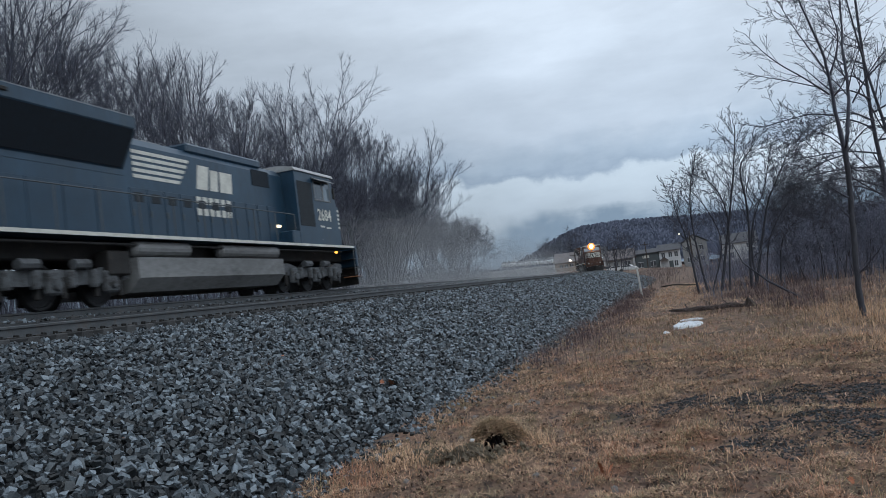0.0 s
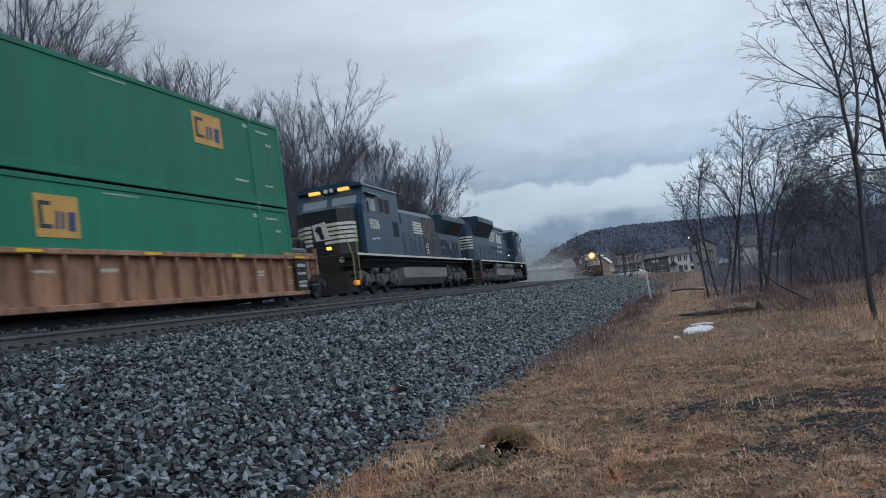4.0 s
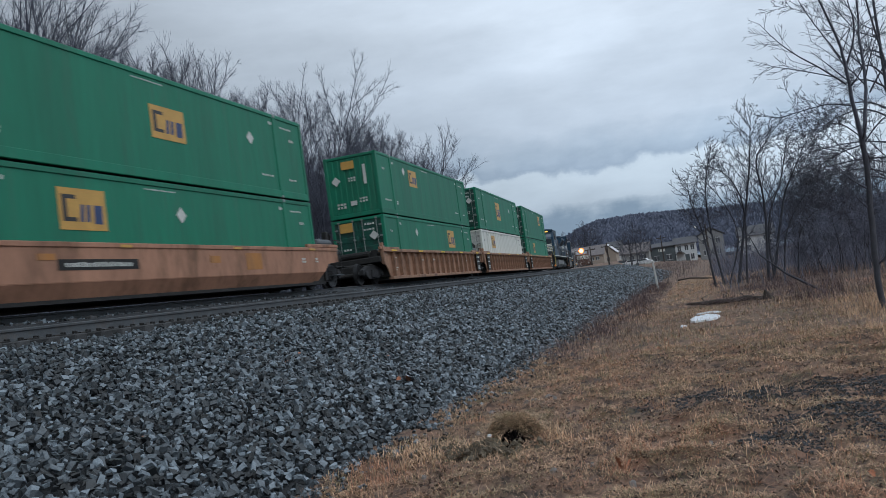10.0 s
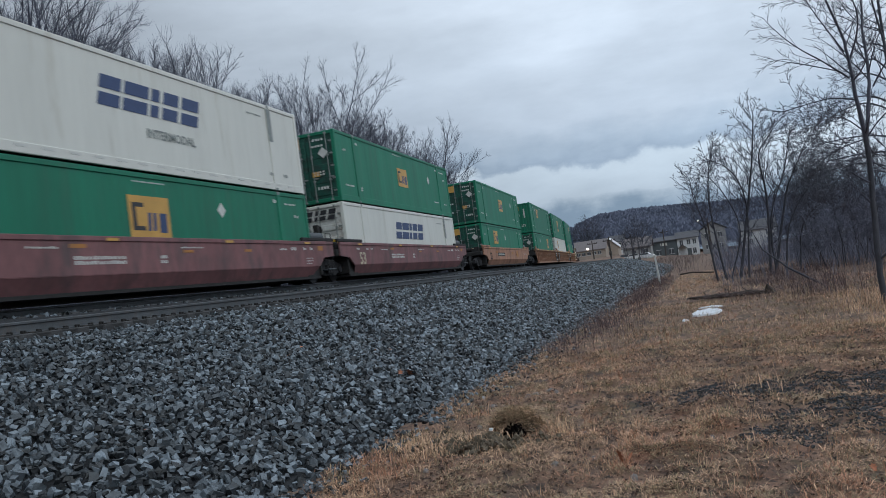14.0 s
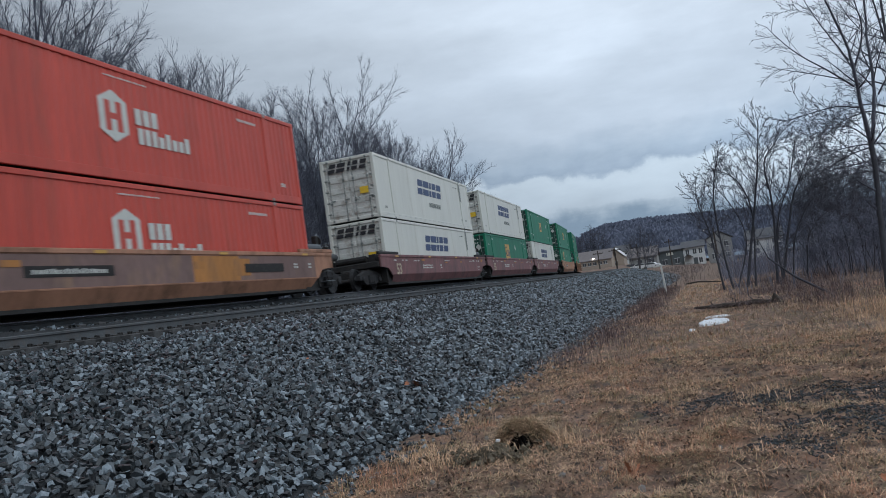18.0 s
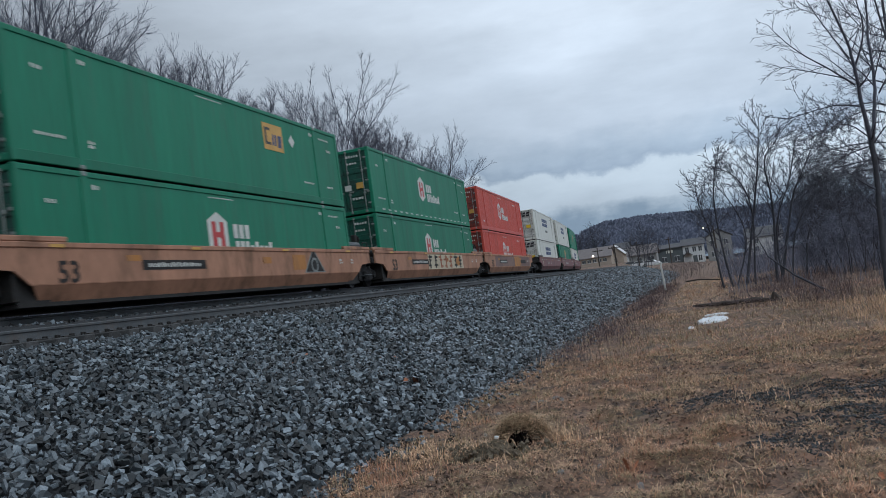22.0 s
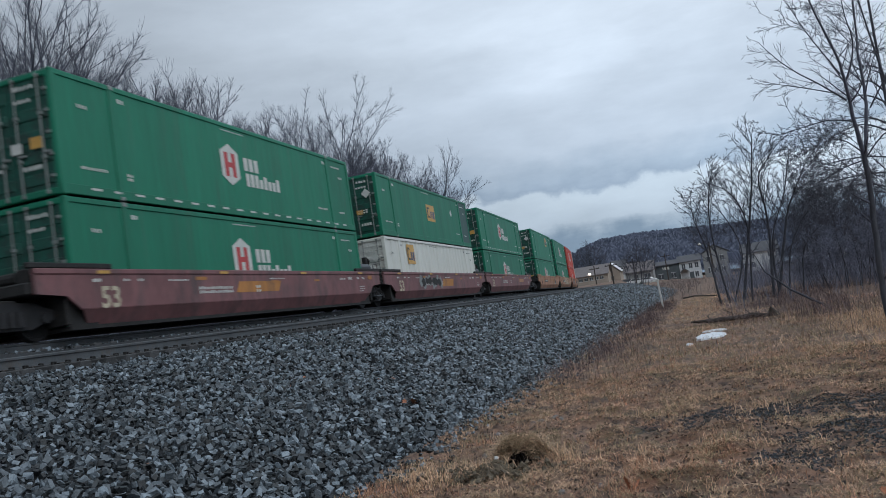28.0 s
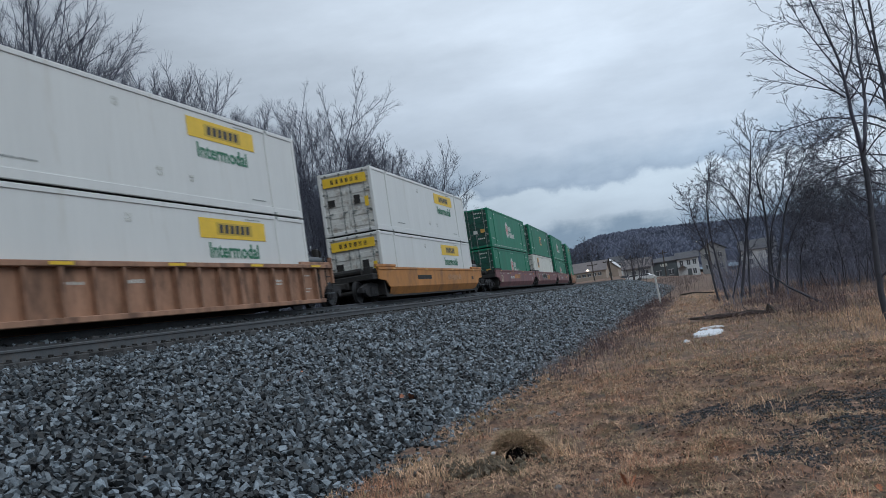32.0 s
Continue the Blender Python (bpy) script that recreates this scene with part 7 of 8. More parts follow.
def blades(name, xyz, turn, length, width, rise, material, label):
    """Fallen blades: one tapered strip each, lying on the turf and rising a little."""
    n = len(xyz)
    d = np.stack((np.cos(turn), np.sin(turn), np.zeros(n)), 1)
    side = np.stack((-np.sin(turn), np.cos(turn), np.zeros(n)), 1) * (width / 2)[:, None]
    mid = xyz + d * (length * 0.5)[:, None] + np.array((0, 0, 1.0)) * (rise * length)[:, None]
    tip = xyz + d * length[:, None] + np.array((0, 0, 1.0)) * (rise * length * 0.7)[:, None]
    v = np.stack((xyz - side, xyz + side, mid + side, mid - side, tip), 1).reshape(-1, 3)
    o = np.arange(n)[:, None] * 5
    f = np.concatenate((o + np.array((0, 1, 2)), o + np.array((0, 2, 3)), o + np.array((3, 2, 4))), 0)
    tagged(raw(name, v, f, material), label, "grass", kind="stuff")


def tussock(x, y):
    """How thickly the turf grows: high on tussocks, low in the bare hollows."""
    return noise.noise((x * 2.6, y * 2.6, 4.0)) + 0.5 * noise.noise((x * 6.1, y * 6.1, 14.0))


def build_grass():
    rng = np.random.default_rng(11)
    def turf(x, y):
        return 0.0 if toe(x, y) else (1 - 0.95 * gravelly(x, y)) * min(1.0, max(0.04, 0.50 + 2.2 * tussock(x, y)))
    sets = (("dry_grass", M_BLADE, 2.0, 210000, 0.20), ("rusty_grass", M_BLADE_RED, 6.0, 210000, 0.06), ("olive_grass", M_BLADE_OLIVE, 11.0, 170000, 0.16))
    for nm, m, k, n, lift in sets:
        # more of the strokes where the eye is near
        y = 4.6 + 10.4 * rng.random(n) ** 1.5
        x = rng.uniform(-0.42, 0.52, n) * (y + 1.2) - 0.25 * (y > 0)
        ok = np.array([rng.random() < turf(a, b) * (0.10 + 2.0 * max(0, noise.noise((a * 0.9, b * 0.9, k)) + lift - 0.04)) for a, b in zip(x, y)])
        x, y = x[ok], y[ok]
        n = len(x)
        z = np.array([ground_z(a, b) for a, b in zip(x, y)]) + rng.uniform(0.0, 0.018, n)
        flow = np.array([6.0 * noise.noise((a * 1.1, b * 1.1, 40.0)) for a, b in zip(x, y)])
        blades(nm, np.stack((x, y, z), 1), flow + rng.normal(0, 2.0, n), rng.uniform(0.02, 0.085, n), rng.uniform(0.002, 0.0045, n) * (0.6 + y / 13), np.abs(rng.normal(0.14, 0.24, n)), m, "matted dead winter grass on the ground")
        xy = keep(rng, int(n * 2.0), -3.9, 9, 13.5, 58, lambda x, y: turf(x, y) * (0.25 + 1.3 * max(0, noise.noise((x * 0.4, y * 0.4, k)) + 0.2)) * (0.12 if y > 31 and abs(x + 0.7) > 1.3 else 1))
        n = len(xy)
        slivers(nm, on_ground(xy), 1.5 - np.abs(rng.normal(0, 0.45, n)), rng.uniform(0, 6.283, n), rng.uniform(0.06, 0.22, n) * (0.7 + xy[:, 1] / 50), rng.uniform(0.006, 0.012, n) * (0.5 + np.minimum(xy[:, 1], 24) / 36), m, "dead winter grass in an open field", "grass")
    # short stubble all over, then crumbled leaves
    y = 4.6 + 10.4 * rng.random(150000) ** 1.5
    x = rng.uniform(-0.42, 0.52, 150000) * (y + 1.2) - 0.25
    ok = np.array([not toe(a, b) and rng.random() < (1 - 0.97 * gravelly(a, b)) * (0.5 + 1.6 * tussock(a, b)) for a, b in zip(x, y)])
    x, y = x[ok], y[ok]
    n = len(x)
    z = np.array([ground_z(a, b) for a, b in zip(x, y)]) + rng.uniform(0.0, 0.006, n)
    blades("stubble", np.stack((x, y, z), 1), rng.uniform(0, 6.283, n), rng.uniform(0.012, 0.05, n), rng.uniform(0.003, 0.007, n) * (0.6 + y / 13), np.abs(rng.normal(0.2, 0.3, n)), M_STUBBLE, "short brown stubble and thatch on bare soil")
    xy = keep(rng, 80000, -3.6, 6, 4.6, 14, lambda x, y: 0.0 if toe(x, y) else 0.30 + (0.5 if x + 0.5 * y < 1.0 else 0.0) + 0.5 * max(0, noise.noise((x * 1.6, y * 1.6, 50.0)) + 0.2))
    n = len(xy)
    base = np.array([(x, y, ground_z(x, y) + 0.006) for x, y in xy])
    blades("leaf_litter", base, rng.uniform(0, 6.283, n), rng.uniform(0.012, 0.045, n), rng.uniform(0.008, 0.024, n), rng.uniform(0.0, 0.6, n), M_THATCH, "crumbled dark leaf litter in the grass")
    # upright tufts
    for m, num, label in ((M_BLADE, 1100, "upright tufts of straw-coloured grass"), (M_BLADE_OLIVE, 1200, "low olive tufts of winter grass"), (M_BLADE_RED, 900, "low rusty tufts of dead grass")):
        k = num * 0.01
        cs = keep(rng, num * 2, -3.4, 6, 4.6, 15, lambda x, y: 0.0 if toe(x, y) or gravelly(x, y) > 0.2 else max(0.0, 0.35 + 1.2 * noise.noise((x * 0.6, y * 0.6, k))))
        at = np.repeat(cs, 26, 0) + rng.normal(0, 0.045, (len(cs) * 26, 2))
        n = len(at)
        slivers("grass_tufts", on_ground(at), np.abs(rng.normal(0.85, 0.5, n)), rng.uniform(0, 6.283, n), rng.uniform(0.03, 0.13, n) * rng.choice((0.6, 0.9, 1.2), n), rng.uniform(0.0022, 0.005, n), m, label, "grass")
    for nm, m, spots, num in (("rust_tuft", M_BLADE_RED, ((-3.12, 6.75, 0.13), (-3.0, 6.45, 0.14), (-2.85, 6.3, 0.12), (-3.2, 7.0, 0.1), (-1.75, 13.0, 0.25), (-2.2, 12.2, 0.2), (-1.3, 11.0, 0.2), (-2.7, 8.9, 0.12), (-0.86, 6.33, 0.045)), 110),
                              ("straw_tuft", M_BLADE, ((-3.05, 7.65, 0.14), (-2.9, 7.3, 0.14), (-2.75, 7.1, 0.12), (-1.72, 7.95, 0.1), (-1.6, 7.7, 0.1), (2.1, 7.0, 0.16), (2.9, 10.6, 0.25), (0.3, 9.5, 0.2)), 150)):
        at = np.concatenate([np.array((x, y)) + rng.normal(0, r, (num, 2)) for x, y, r in spots])
        n = len(at)
        slivers(nm, on_ground(at), np.abs(rng.normal(0.65, 0.45, n)), rng.uniform(0, 6.283, n), rng.uniform(0.05, 0.19, n), rng.uniform(0.003, 0.006, n), m, "standing tuft of dead grass at the ballast edge", "grass")
    # standing stems along the path and the embankment
    xy = keep(rng, 60000, -4.2, -0.9, 14, 54, lambda x, y: max(0.0, 1 - abs((x + 2.9 + 0.02 * (y - 36)) / 1.15)) * min(1.0, max(0.06, (0.66 if y > 21 else 0.4) + 1.7 * noise.noise((x * 0.9, y * 0.35, 71.0)))))
    n = len(xy)
    slivers("weed_stems", on_ground(xy), np.abs(rng.normal(0.6, 0.6, n)), rng.uniform(0, 6.283, n), rng.uniform(0.10, 0.70, n) * rng.uniform(0.35, 1, n), rng.uniform(0.003, 0.008, n), M_WEED, "brown leafless weed stems along the embankment", "weeds", 0.8)
    xy = keep(rng, 22000, 0.6, 14, 16.0, 56, lambda x, y: min(1.0, 0.25 + 0.06 * (y - 15)) * (0.35 + max(0, noise.noise((x * 0.5, y * 0.5, 21.0)) + 0.3)) * (0.35 if x < 2.5 else 1))
    n = len(xy)
    slivers("tall_dry_weeds", on_ground(xy), np.abs(rng.normal(0.3, 0.6, n)), rng.uniform(0, 6.283, n), rng.uniform(0.15, 0.8, n) * rng.uniform(0.4, 1, n), rng.uniform(0.003, 0.008, n), M_FIELDWEED, "tall dry straw weeds at the field edge", "weeds", 0.3)
    xy = keep(rng, 26000, -9, 34, 56, 185, lambda x, y: (0.15 if abs(x + 0.6) < 1.0 else 1.0) * (0.25 + max(0, noise.noise((x * 0.15, y * 0.15, 33.0)) + 0.4)) * (0 if x < -7 + 0.05 * (60 - y) else 1))
    n = len(xy)
    slivers("roadside_brush", on_ground(xy), np.abs(rng.normal(0.2, 0.7, n)), rng.uniform(0, 6.283, n), rng.uniform(0.2, 1.1, n), rng.uniform(0.015, 0.04, n), M_FIELDWEED, "dull brown brush before the village", "brush", 0.4)
    xy = keep(rng, 16000, 0.3, 18, 30, 72, lambda x, y: (0.3 + max(0, noise.noise((x * 0.4, y * 0.4, 31.0)) + 0.4)) * (0.12 if x < 4.5 and y < 54 else 0.1 if y < 38 else 1))
    n = len(xy)
    slivers("low_brush", on_ground(xy), np.abs(rng.normal(0, 0.35, n)), rng.uniform(0, 6.283, n), rng.uniform(0.5, 1.9, n) * (1 + 0.8 * (xy[:, 1] > 54)), rng.uniform(0.010, 0.024, n), M_BRUSH, "low tangle of dark leafless brush", "brush", 0.4)
    # taller straw and rough tufts in the middle of the field
    for m, num, x0, x1, y0, y1, lo, hi, label in ((M_BLADE, 16000, 2.2, 7.5, 11.0, 21, 0.08, 0.34, "pale standing straw in the middle of the field"), (M_STUBBLE, 26000, -2.2, 7, 13, 26, 0.04, 0.15, "short rough stubble across the field"), (M_BLADE_OLIVE, 16000, -2.2, 7, 13, 26, 0.04, 0.13, "low olive grass across the field")):
        xy = keep(rng, num, x0, x1, y0, y1, lambda x, y: min(1.0, max(0.05, 0.5 + 1.5 * noise.noise((x * 0.7, y * 0.5, num * 0.001)))))
        n = len(xy)
        slivers("field_grass", on_ground(xy), np.abs(rng.normal(0.45, 0.5, n)), rng.uniform(0, 6.283, n), rng.uniform(lo, hi, n), rng.uniform(0.004, 0.008, n), m, label, "grass", 0.6)
    # low dead brambles round the foot of the clump
    xy = keep(rng, 30000, -0.4, 6.5, 22, 46, lambda x, y: max(0.0, min(1.0, 0.5 + 1.6 * noise.noise((x * 0.45, y * 0.3, 61.0)))) * min(1.0, max(0.0, (x - 0.1 + 0.012 * (y - 22)) * 1.5)) * (1.0 if x < 0.115 * y + 0.6 else 0.25))
    n = len(xy)
    slivers("brambles", on_ground(xy), np.abs(rng.normal(0.7, 0.5, n)), rng.uniform(0, 6.283, n), rng.uniform(0.15, 0.75, n) * rng.uniform(0.5, 1, n), rng.uniform(0.005, 0.012, n), M_WEED, "low dead brown brambles under bare trees", "brambles", 0.8)
    # undergrowth beneath the wood behind the tracks
    st = rng.uniform(2, 125, 42000)
    off = -rng.uniform(8.2, 24, 42000)
    xy = np.array([FAR.at(a, b)[:2] for a, b in zip(st, off)])
    n = len(xy)
    slivers("undergrowth", on_ground(xy), np.abs(rng.normal(0, 0.33, n)), rng.uniform(0, 6.283, n), rng.uniform(0.8, 4.2, n) * np.clip(rng.random(n) + 0.35, 0.3, 1), rng.uniform(0.012, 0.030, n), M_TWIG, "dense leafless undergrowth beneath the trees", "undergrowth", 0.12)


build_grass()


# ---- wooded ridge ----
def ridge_z(x, y):
    d = min(1.0, max(0.0, (y - 380) / 420))
    left = min(1.0, max(0.0, (x / y + 0.235) / 0.125))
    left = left * left * (3 - 2 * left)
    right = 1 - 0.0016 * max(0.0, x + 60)
    return 3 + 40 * d ** 1.2 * left * right + 4 * noise.noise((x * 0.008, y * 0.008, 2.0)) * d + 14 * d * (1 - left) * min(1.0, max(0.0, (y - 700) / 200))


def build_ridge():
    xs, ys = np.arange(-640, 700, 20.0), np.concatenate((np.arange(340, 900, 20.0), (1000, 1300, 1900)))
    v = [(x, y, ridge_z(x, y)) for y in ys for x in xs]
    w = len(xs)
    f = [(j * w + i, j * w + i + 1, (j + 1) * w + i + 1, (j + 1) * w + i) for j in range(len(ys) - 1) for i in range(w - 1)]
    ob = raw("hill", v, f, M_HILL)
    tagged(ob, "distant hillside under bare winter woods", "hill", kind="structure")
    rng = np.random.default_rng(3)
    n = 24000
    x, y = rng.uniform(-420, 520, n), 380 + 440 * rng.random(n) ** 0.75
    h, tn = rng.uniform(5, 8, n), rng.uniform(0, 6.283, n)
    v, f = [], []
    for i in range(n):
        z = ridge_z(x[i], y[i]) - 0.5
        o = len(v)
        c, s = math.cos(tn[i]), math.sin(tn[i])
        w = h[i] * 0.42
        # a trunk and a ragged fan of limbs, as crossed blades
        for k in range(5):
            a = tn[i] + k * 1.3
            e = (rng.uniform(-w, w), rng.uniform(-w, w))
            ww = w * 0.42
            dx, dy = math.cos(a) * ww, math.sin(a) * ww
            top = h[i] * rng.uniform(0.8, 1.0)
            b = len(v)
            v += [(x[i] + e[0] * 0.3 - dx * 0.3, y[i] + e[1] * 0.3 - dy * 0.3, z), (x[i] + e[0] * 0.3 + dx * 0.3, y[i] + e[1] * 0.3 + dy * 0.3, z), (x[i] + e[0] + dx, y[i] + e[1] + dy, z + top * 0.80), (x[i] + e[0], y[i] + e[1], z + top), (x[i] + e[0] - dx, y[i] + e[1] - dy, z + top * 0.80)]
            f.append((b, b + 1, b + 2, b + 4))
            f.append((b + 2, b + 3, b + 4, b + 4))
    v2, f2 = np.array(v), np.array(f)
    quads = f2[0::2]
    tris = np.stack((f2[1::2, 0], f2[1::2, 1], f2[1::2, 2]), 1)
    tri_all = np.concatenate((quads[:, [0, 1, 2]], quads[:, [0, 2, 3]], tris), 0)
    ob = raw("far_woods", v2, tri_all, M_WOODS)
    tagged(ob, "bare winter woods on the distant hill, tinted blue with haze", "woods", kind="stuff")


build_ridge()



def conifer(seed, height, spread, label):
    """A spire of drooping whorled boughs, each with short needle sprays."""
    r = random.Random(seed)
    t = tagged(new("conifer"), label, "tree", group="dark conifers")
    part("trunk", Shape().tube((0, 0, -0.5), (0, 0, height * 0.97), height * 0.02, 0.02, 7), M_BARK, t)
    v, f = [], []
    z = height * 0.08
    while z < height:
        reach = spread * (1 - z / height) ** 0.8 * r.uniform(0.75, 1.1) + 0.15
        for k in range(9):
            a = r.uniform(0, 6.2832)
            L = reach * r.uniform(0.7, 1.1)
            dx, dy = math.cos(a), math.sin(a)
            for q in range(7):
                u = 0.25 + 0.75 * q / 6
                c = Vector((dx * L * u, dy * L * u, z + 0.12 * L * u - 0.35 * L * u * u))
                for sg in (-1, 1):
                    w = L * 0.30 * (1.15 - u)  + 0.08
                    e = c + Vector((-dy * sg * w + dx * w * 0.6, dx * sg * w + dy * w * 0.6, -0.25 * w + r.uniform(-0.1, 0.1) * w))
                    n = Vector((dx, dy, 0.8)).normalized() * w * 0.22
                    o = len(v)
                    v += [tuple(c - n), tuple(c + n), tuple(e)]
                    f.append((o, o + 1, o + 2))
        z += height * 0.035
    raw("foliage", v, f, M_EVERGREEN).parent = t
    return t


def plant_conifers():
    first = conifer(5, 9.0, 2.6, "dark conifer standing below a wooded hill")
    for k, (x, y, h, turn) in enumerate(((-35.5, 258, 1.25, 0), (-38.2, 262, 1.0, 70), (-33.0, 264, 1.05, 140), (-42.5, 36.5, 0.95, 20), *((9 + k * 2.3 + 1.1 * math.sin(k * 5.1), 128 + 14 * math.sin(k * 2.7), 0.62 + 0.012 * k + 0.12 * math.sin(k * 3.3), k * 47) for k in range(22)))):
        t = first if k == 0 else copy_thing(first, pose(0, 0, 0))
        t.matrix_basis = pose(x, y, ground_z(x, y) - 0.1, 0, 0, turn)
        t.scale = (h, h, h)


plant_conifers()


# ---- the village beyond the bend ----
def house(name, label, cx, cy, z, w, d, eave, ridge, walls, roof, windows, turn=0.0, along="x", door=None):
    """A gabled house: w across, d deep; ridge along x or y; windows are (x, z, width, height) on the face towards the track."""
    h = tagged(new(name), label, "house", group="village houses")
    t = 0.25
    if along == "x":
        part("wall", lambda: Shape().box(-w / 2, w / 2, -d / 2, -d / 2 + t, -1.5, eave), walls, h)
        part("wall", lambda: Shape().box(-w / 2, w / 2, d / 2 - t, d / 2, -1.5, eave), walls, h)
        for sx in (-1, 1):
            part("gable_wall", lambda: Shape().prism(((-d / 2 + t, -1.5), (d / 2 - t, -1.5), (d / 2 - t, eave), (0, ridge - 0.15), (-d / 2 + t, eave)), "x", min(sx * w / 2, sx * (w / 2 - t)), max(sx * w / 2, sx * (w / 2 - t))), walls, h)
        for sy in (-1, 1):
            part("roof_slope", lambda: Shape().prism(((sy * (d / 2 + 0.5), eave - 0.25), (0, ridge), (0, ridge + 0.18), (sy * (d / 2 + 0.5), eave - 0.07)), "x", -w / 2 - 0.4, w / 2 + 0.4), roof, h)
    else:
        for sx in (-1, 1):
            part("wall", lambda: Shape().box(min(sx * w / 2, sx * (w / 2 - t)), max(sx * w / 2, sx * (w / 2 - t)), -d / 2, d / 2, -1.5, eave), walls, h)
        for sy in (-1, 1):
            part("gable_wall", lambda: Shape().prism(((-w / 2 + t, -1.5), (w / 2 - t, -1.5), (w / 2 - t, eave), (0, ridge - 0.15), (-w / 2 + t, eave)), "y", min(sy * d / 2, sy * (d / 2 - t)), max(sy * d / 2, sy * (d / 2 - t))), walls, h)
        for sx in (-1, 1):
            part("roof_slope", lambda: Shape().prism(((sx * (w / 2 + 0.5), eave - 0.25), (0, ridge), (0, ridge + 0.18), (sx * (w / 2 + 0.5), eave - 0.07)), "y", -d / 2 - 0.4, d / 2 + 0.4), roof, h)
    for x, zz, ww, hh in windows:
        win = part("window", lambda: Shape().box(x - ww / 2, x + ww / 2, -d / 2 - 0.03, -d / 2 + 0.02, zz, zz + hh), M_WINDOW, h)
        part("window_frame", lambda: Shape().rbox(x - ww / 2 - 0.1, x + ww / 2 + 0.1, -d / 2 - 0.06, -d / 2 - 0.005, zz - 0.1, zz, 0.01).rbox(x - ww / 2 - 0.1, x + ww / 2 + 0.1, -d / 2 - 0.06, -d / 2 - 0.005, zz + hh, zz + hh + 0.1, 0.01).rbox(x - 0.04, x + 0.04, -d / 2 - 0.06, -d / 2 - 0.035, zz, zz + hh, 0.01), M_SIDING, win)
    if door:
        part("door", lambda: Shape().rbox(door - 0.5, door + 0.5, -d / 2 - 0.05, -d / 2 + 0.01, 0.1, 2.15, 0.02), M_DARKWALL, h)
    h.matrix_basis = pose(cx, cy, z, 0, 0, turn)
    return h


hall = house("house", "long beige hall with a broad shingled roof", -32.6, 238, 2.9, 9.6, 8, 3.0, 5.6, M_BEIGE, M_SHINGLE, [(-3 + i * 1.5, 1.5, 1.0, 0.8) for i in range(5)], along="x")
house("house", "beige gabled house with a white front", -27.6, 246, 2.4, 5.0, 9, 3.6, 6.2, M_BEIGE, M_SIDING, [(0, 1.2, 1.2, 1.2), (0, 3.6, 0.8, 0.8)], along="y")
house("house", "white house on the slope behind the hall", -27.0, 262, 3.0, 4.2, 7, 4.8, 6.6, M_SIDING, M_SHINGLE_DARK, [(-1, 3.2, 0.8, 1.0), (1, 3.2, 0.8, 1.0)], along="x")
house("house", "grey house with a steep roof and shaded porch", -16.4, 204, 1.7, 6.6, 7, 2.7, 4.8, M_GREYWALL, M_SHINGLE, [(-0.8, 0.9, 1.0, 1.0), (1.9, 0.9, 1.4, 1.0)], along="x")
store = house("house", "dark slate flat-fronted store with a light sign", -10.2, 212, 1.0, 5.8, 8, 4.1, 4.9, M_DARKWALL, M_SHINGLE_DARK, [(-1.6, 0.6, 1.1, 1.2), (1.4, 0.6, 1.1, 1.2)], along="x", door=0.0)
white = house("house", "two-storey white house with dark roof and windows", -4.7, 212, 0.2, 5.0, 8, 4.9, 6.3, M_SIDING, M_SHINGLE_DARK, [(-1.5, 3.1, 0.8, 1.2), (0.2, 3.1, 0.8, 1.2), (1.6, 3.1, 0.8, 1.2), (1.4, 0.8, 0.8, 1.3)], along="x", door=0.2)
house("house", "pale tall house behind bare trees", 1.5, 218, 0.2, 6.0, 8, 6.2, 8.0, M_GREYWALL, M_SHINGLE_DARK, [(-1.6, 1.2, 0.9, 1.2), (1.6, 1.2, 0.9, 1.2), (-1.6, 4.0, 0.9, 1.2), (1.6, 4.0, 0.9, 1.2)], along="y")
house("house", "white house seen through bare branches", 12, 215, 0.2, 8.0, 8, 4.6, 6.8, M_SIDING, M_SHINGLE_DARK, [(-2, 1.0, 0.9, 1.2), (2, 1.0, 0.9, 1.2), (-2, 3.0, 0.9, 1.1), (2, 3.0, 0.9, 1.1)], along="x")
house("house", "pale low house seen through bare branches", 26, 205, 0.1, 9.0, 8, 3.0, 5.0, M_SIDING, M_SHINGLE_DARK, [(-2, 1.0, 0.9, 1.2), (2, 1.0, 0.9, 1.2)], along="x")
for x, zz, wd, hh in ((-0.9, 2.75, 0.22, 0.7), (-0.35, 2.75, 0.5, 0.7), (0.35, 2.75, 0.5, 0.7)):
    part("sign_mark", lambda: Shape().box(x - wd / 2, x + wd / 2, -4.05, -4.01, zz, zz + hh), M_TRIM, store)
# the white house's porch
part("porch_roof", Shape().prism(((-2.6, 2.3), (-1.4, 3.3), (-0.2, 2.3), (-0.4, 2.3), (-1.4, 3.1), (-2.4, 2.3)), "y", -6.0, -4.0), M_SHINGLE_DARK, white)
for x in (-2.35, -0.45):
    part("porch_post", lambda: Shape().rbox(x - 0.08, x + 0.08, -5.9, -5.74, -0.3, 2.35, 0.01), M_SIDING, white)
part("yard_lamp", Shape().rbox(-0.25, 0.25, -0.2, 0.2, 0, 0.3, 0.05), M_STREETLIT, hall, "lit lamp under the eave", at=pose(-0.2, -4.3, 3.2))


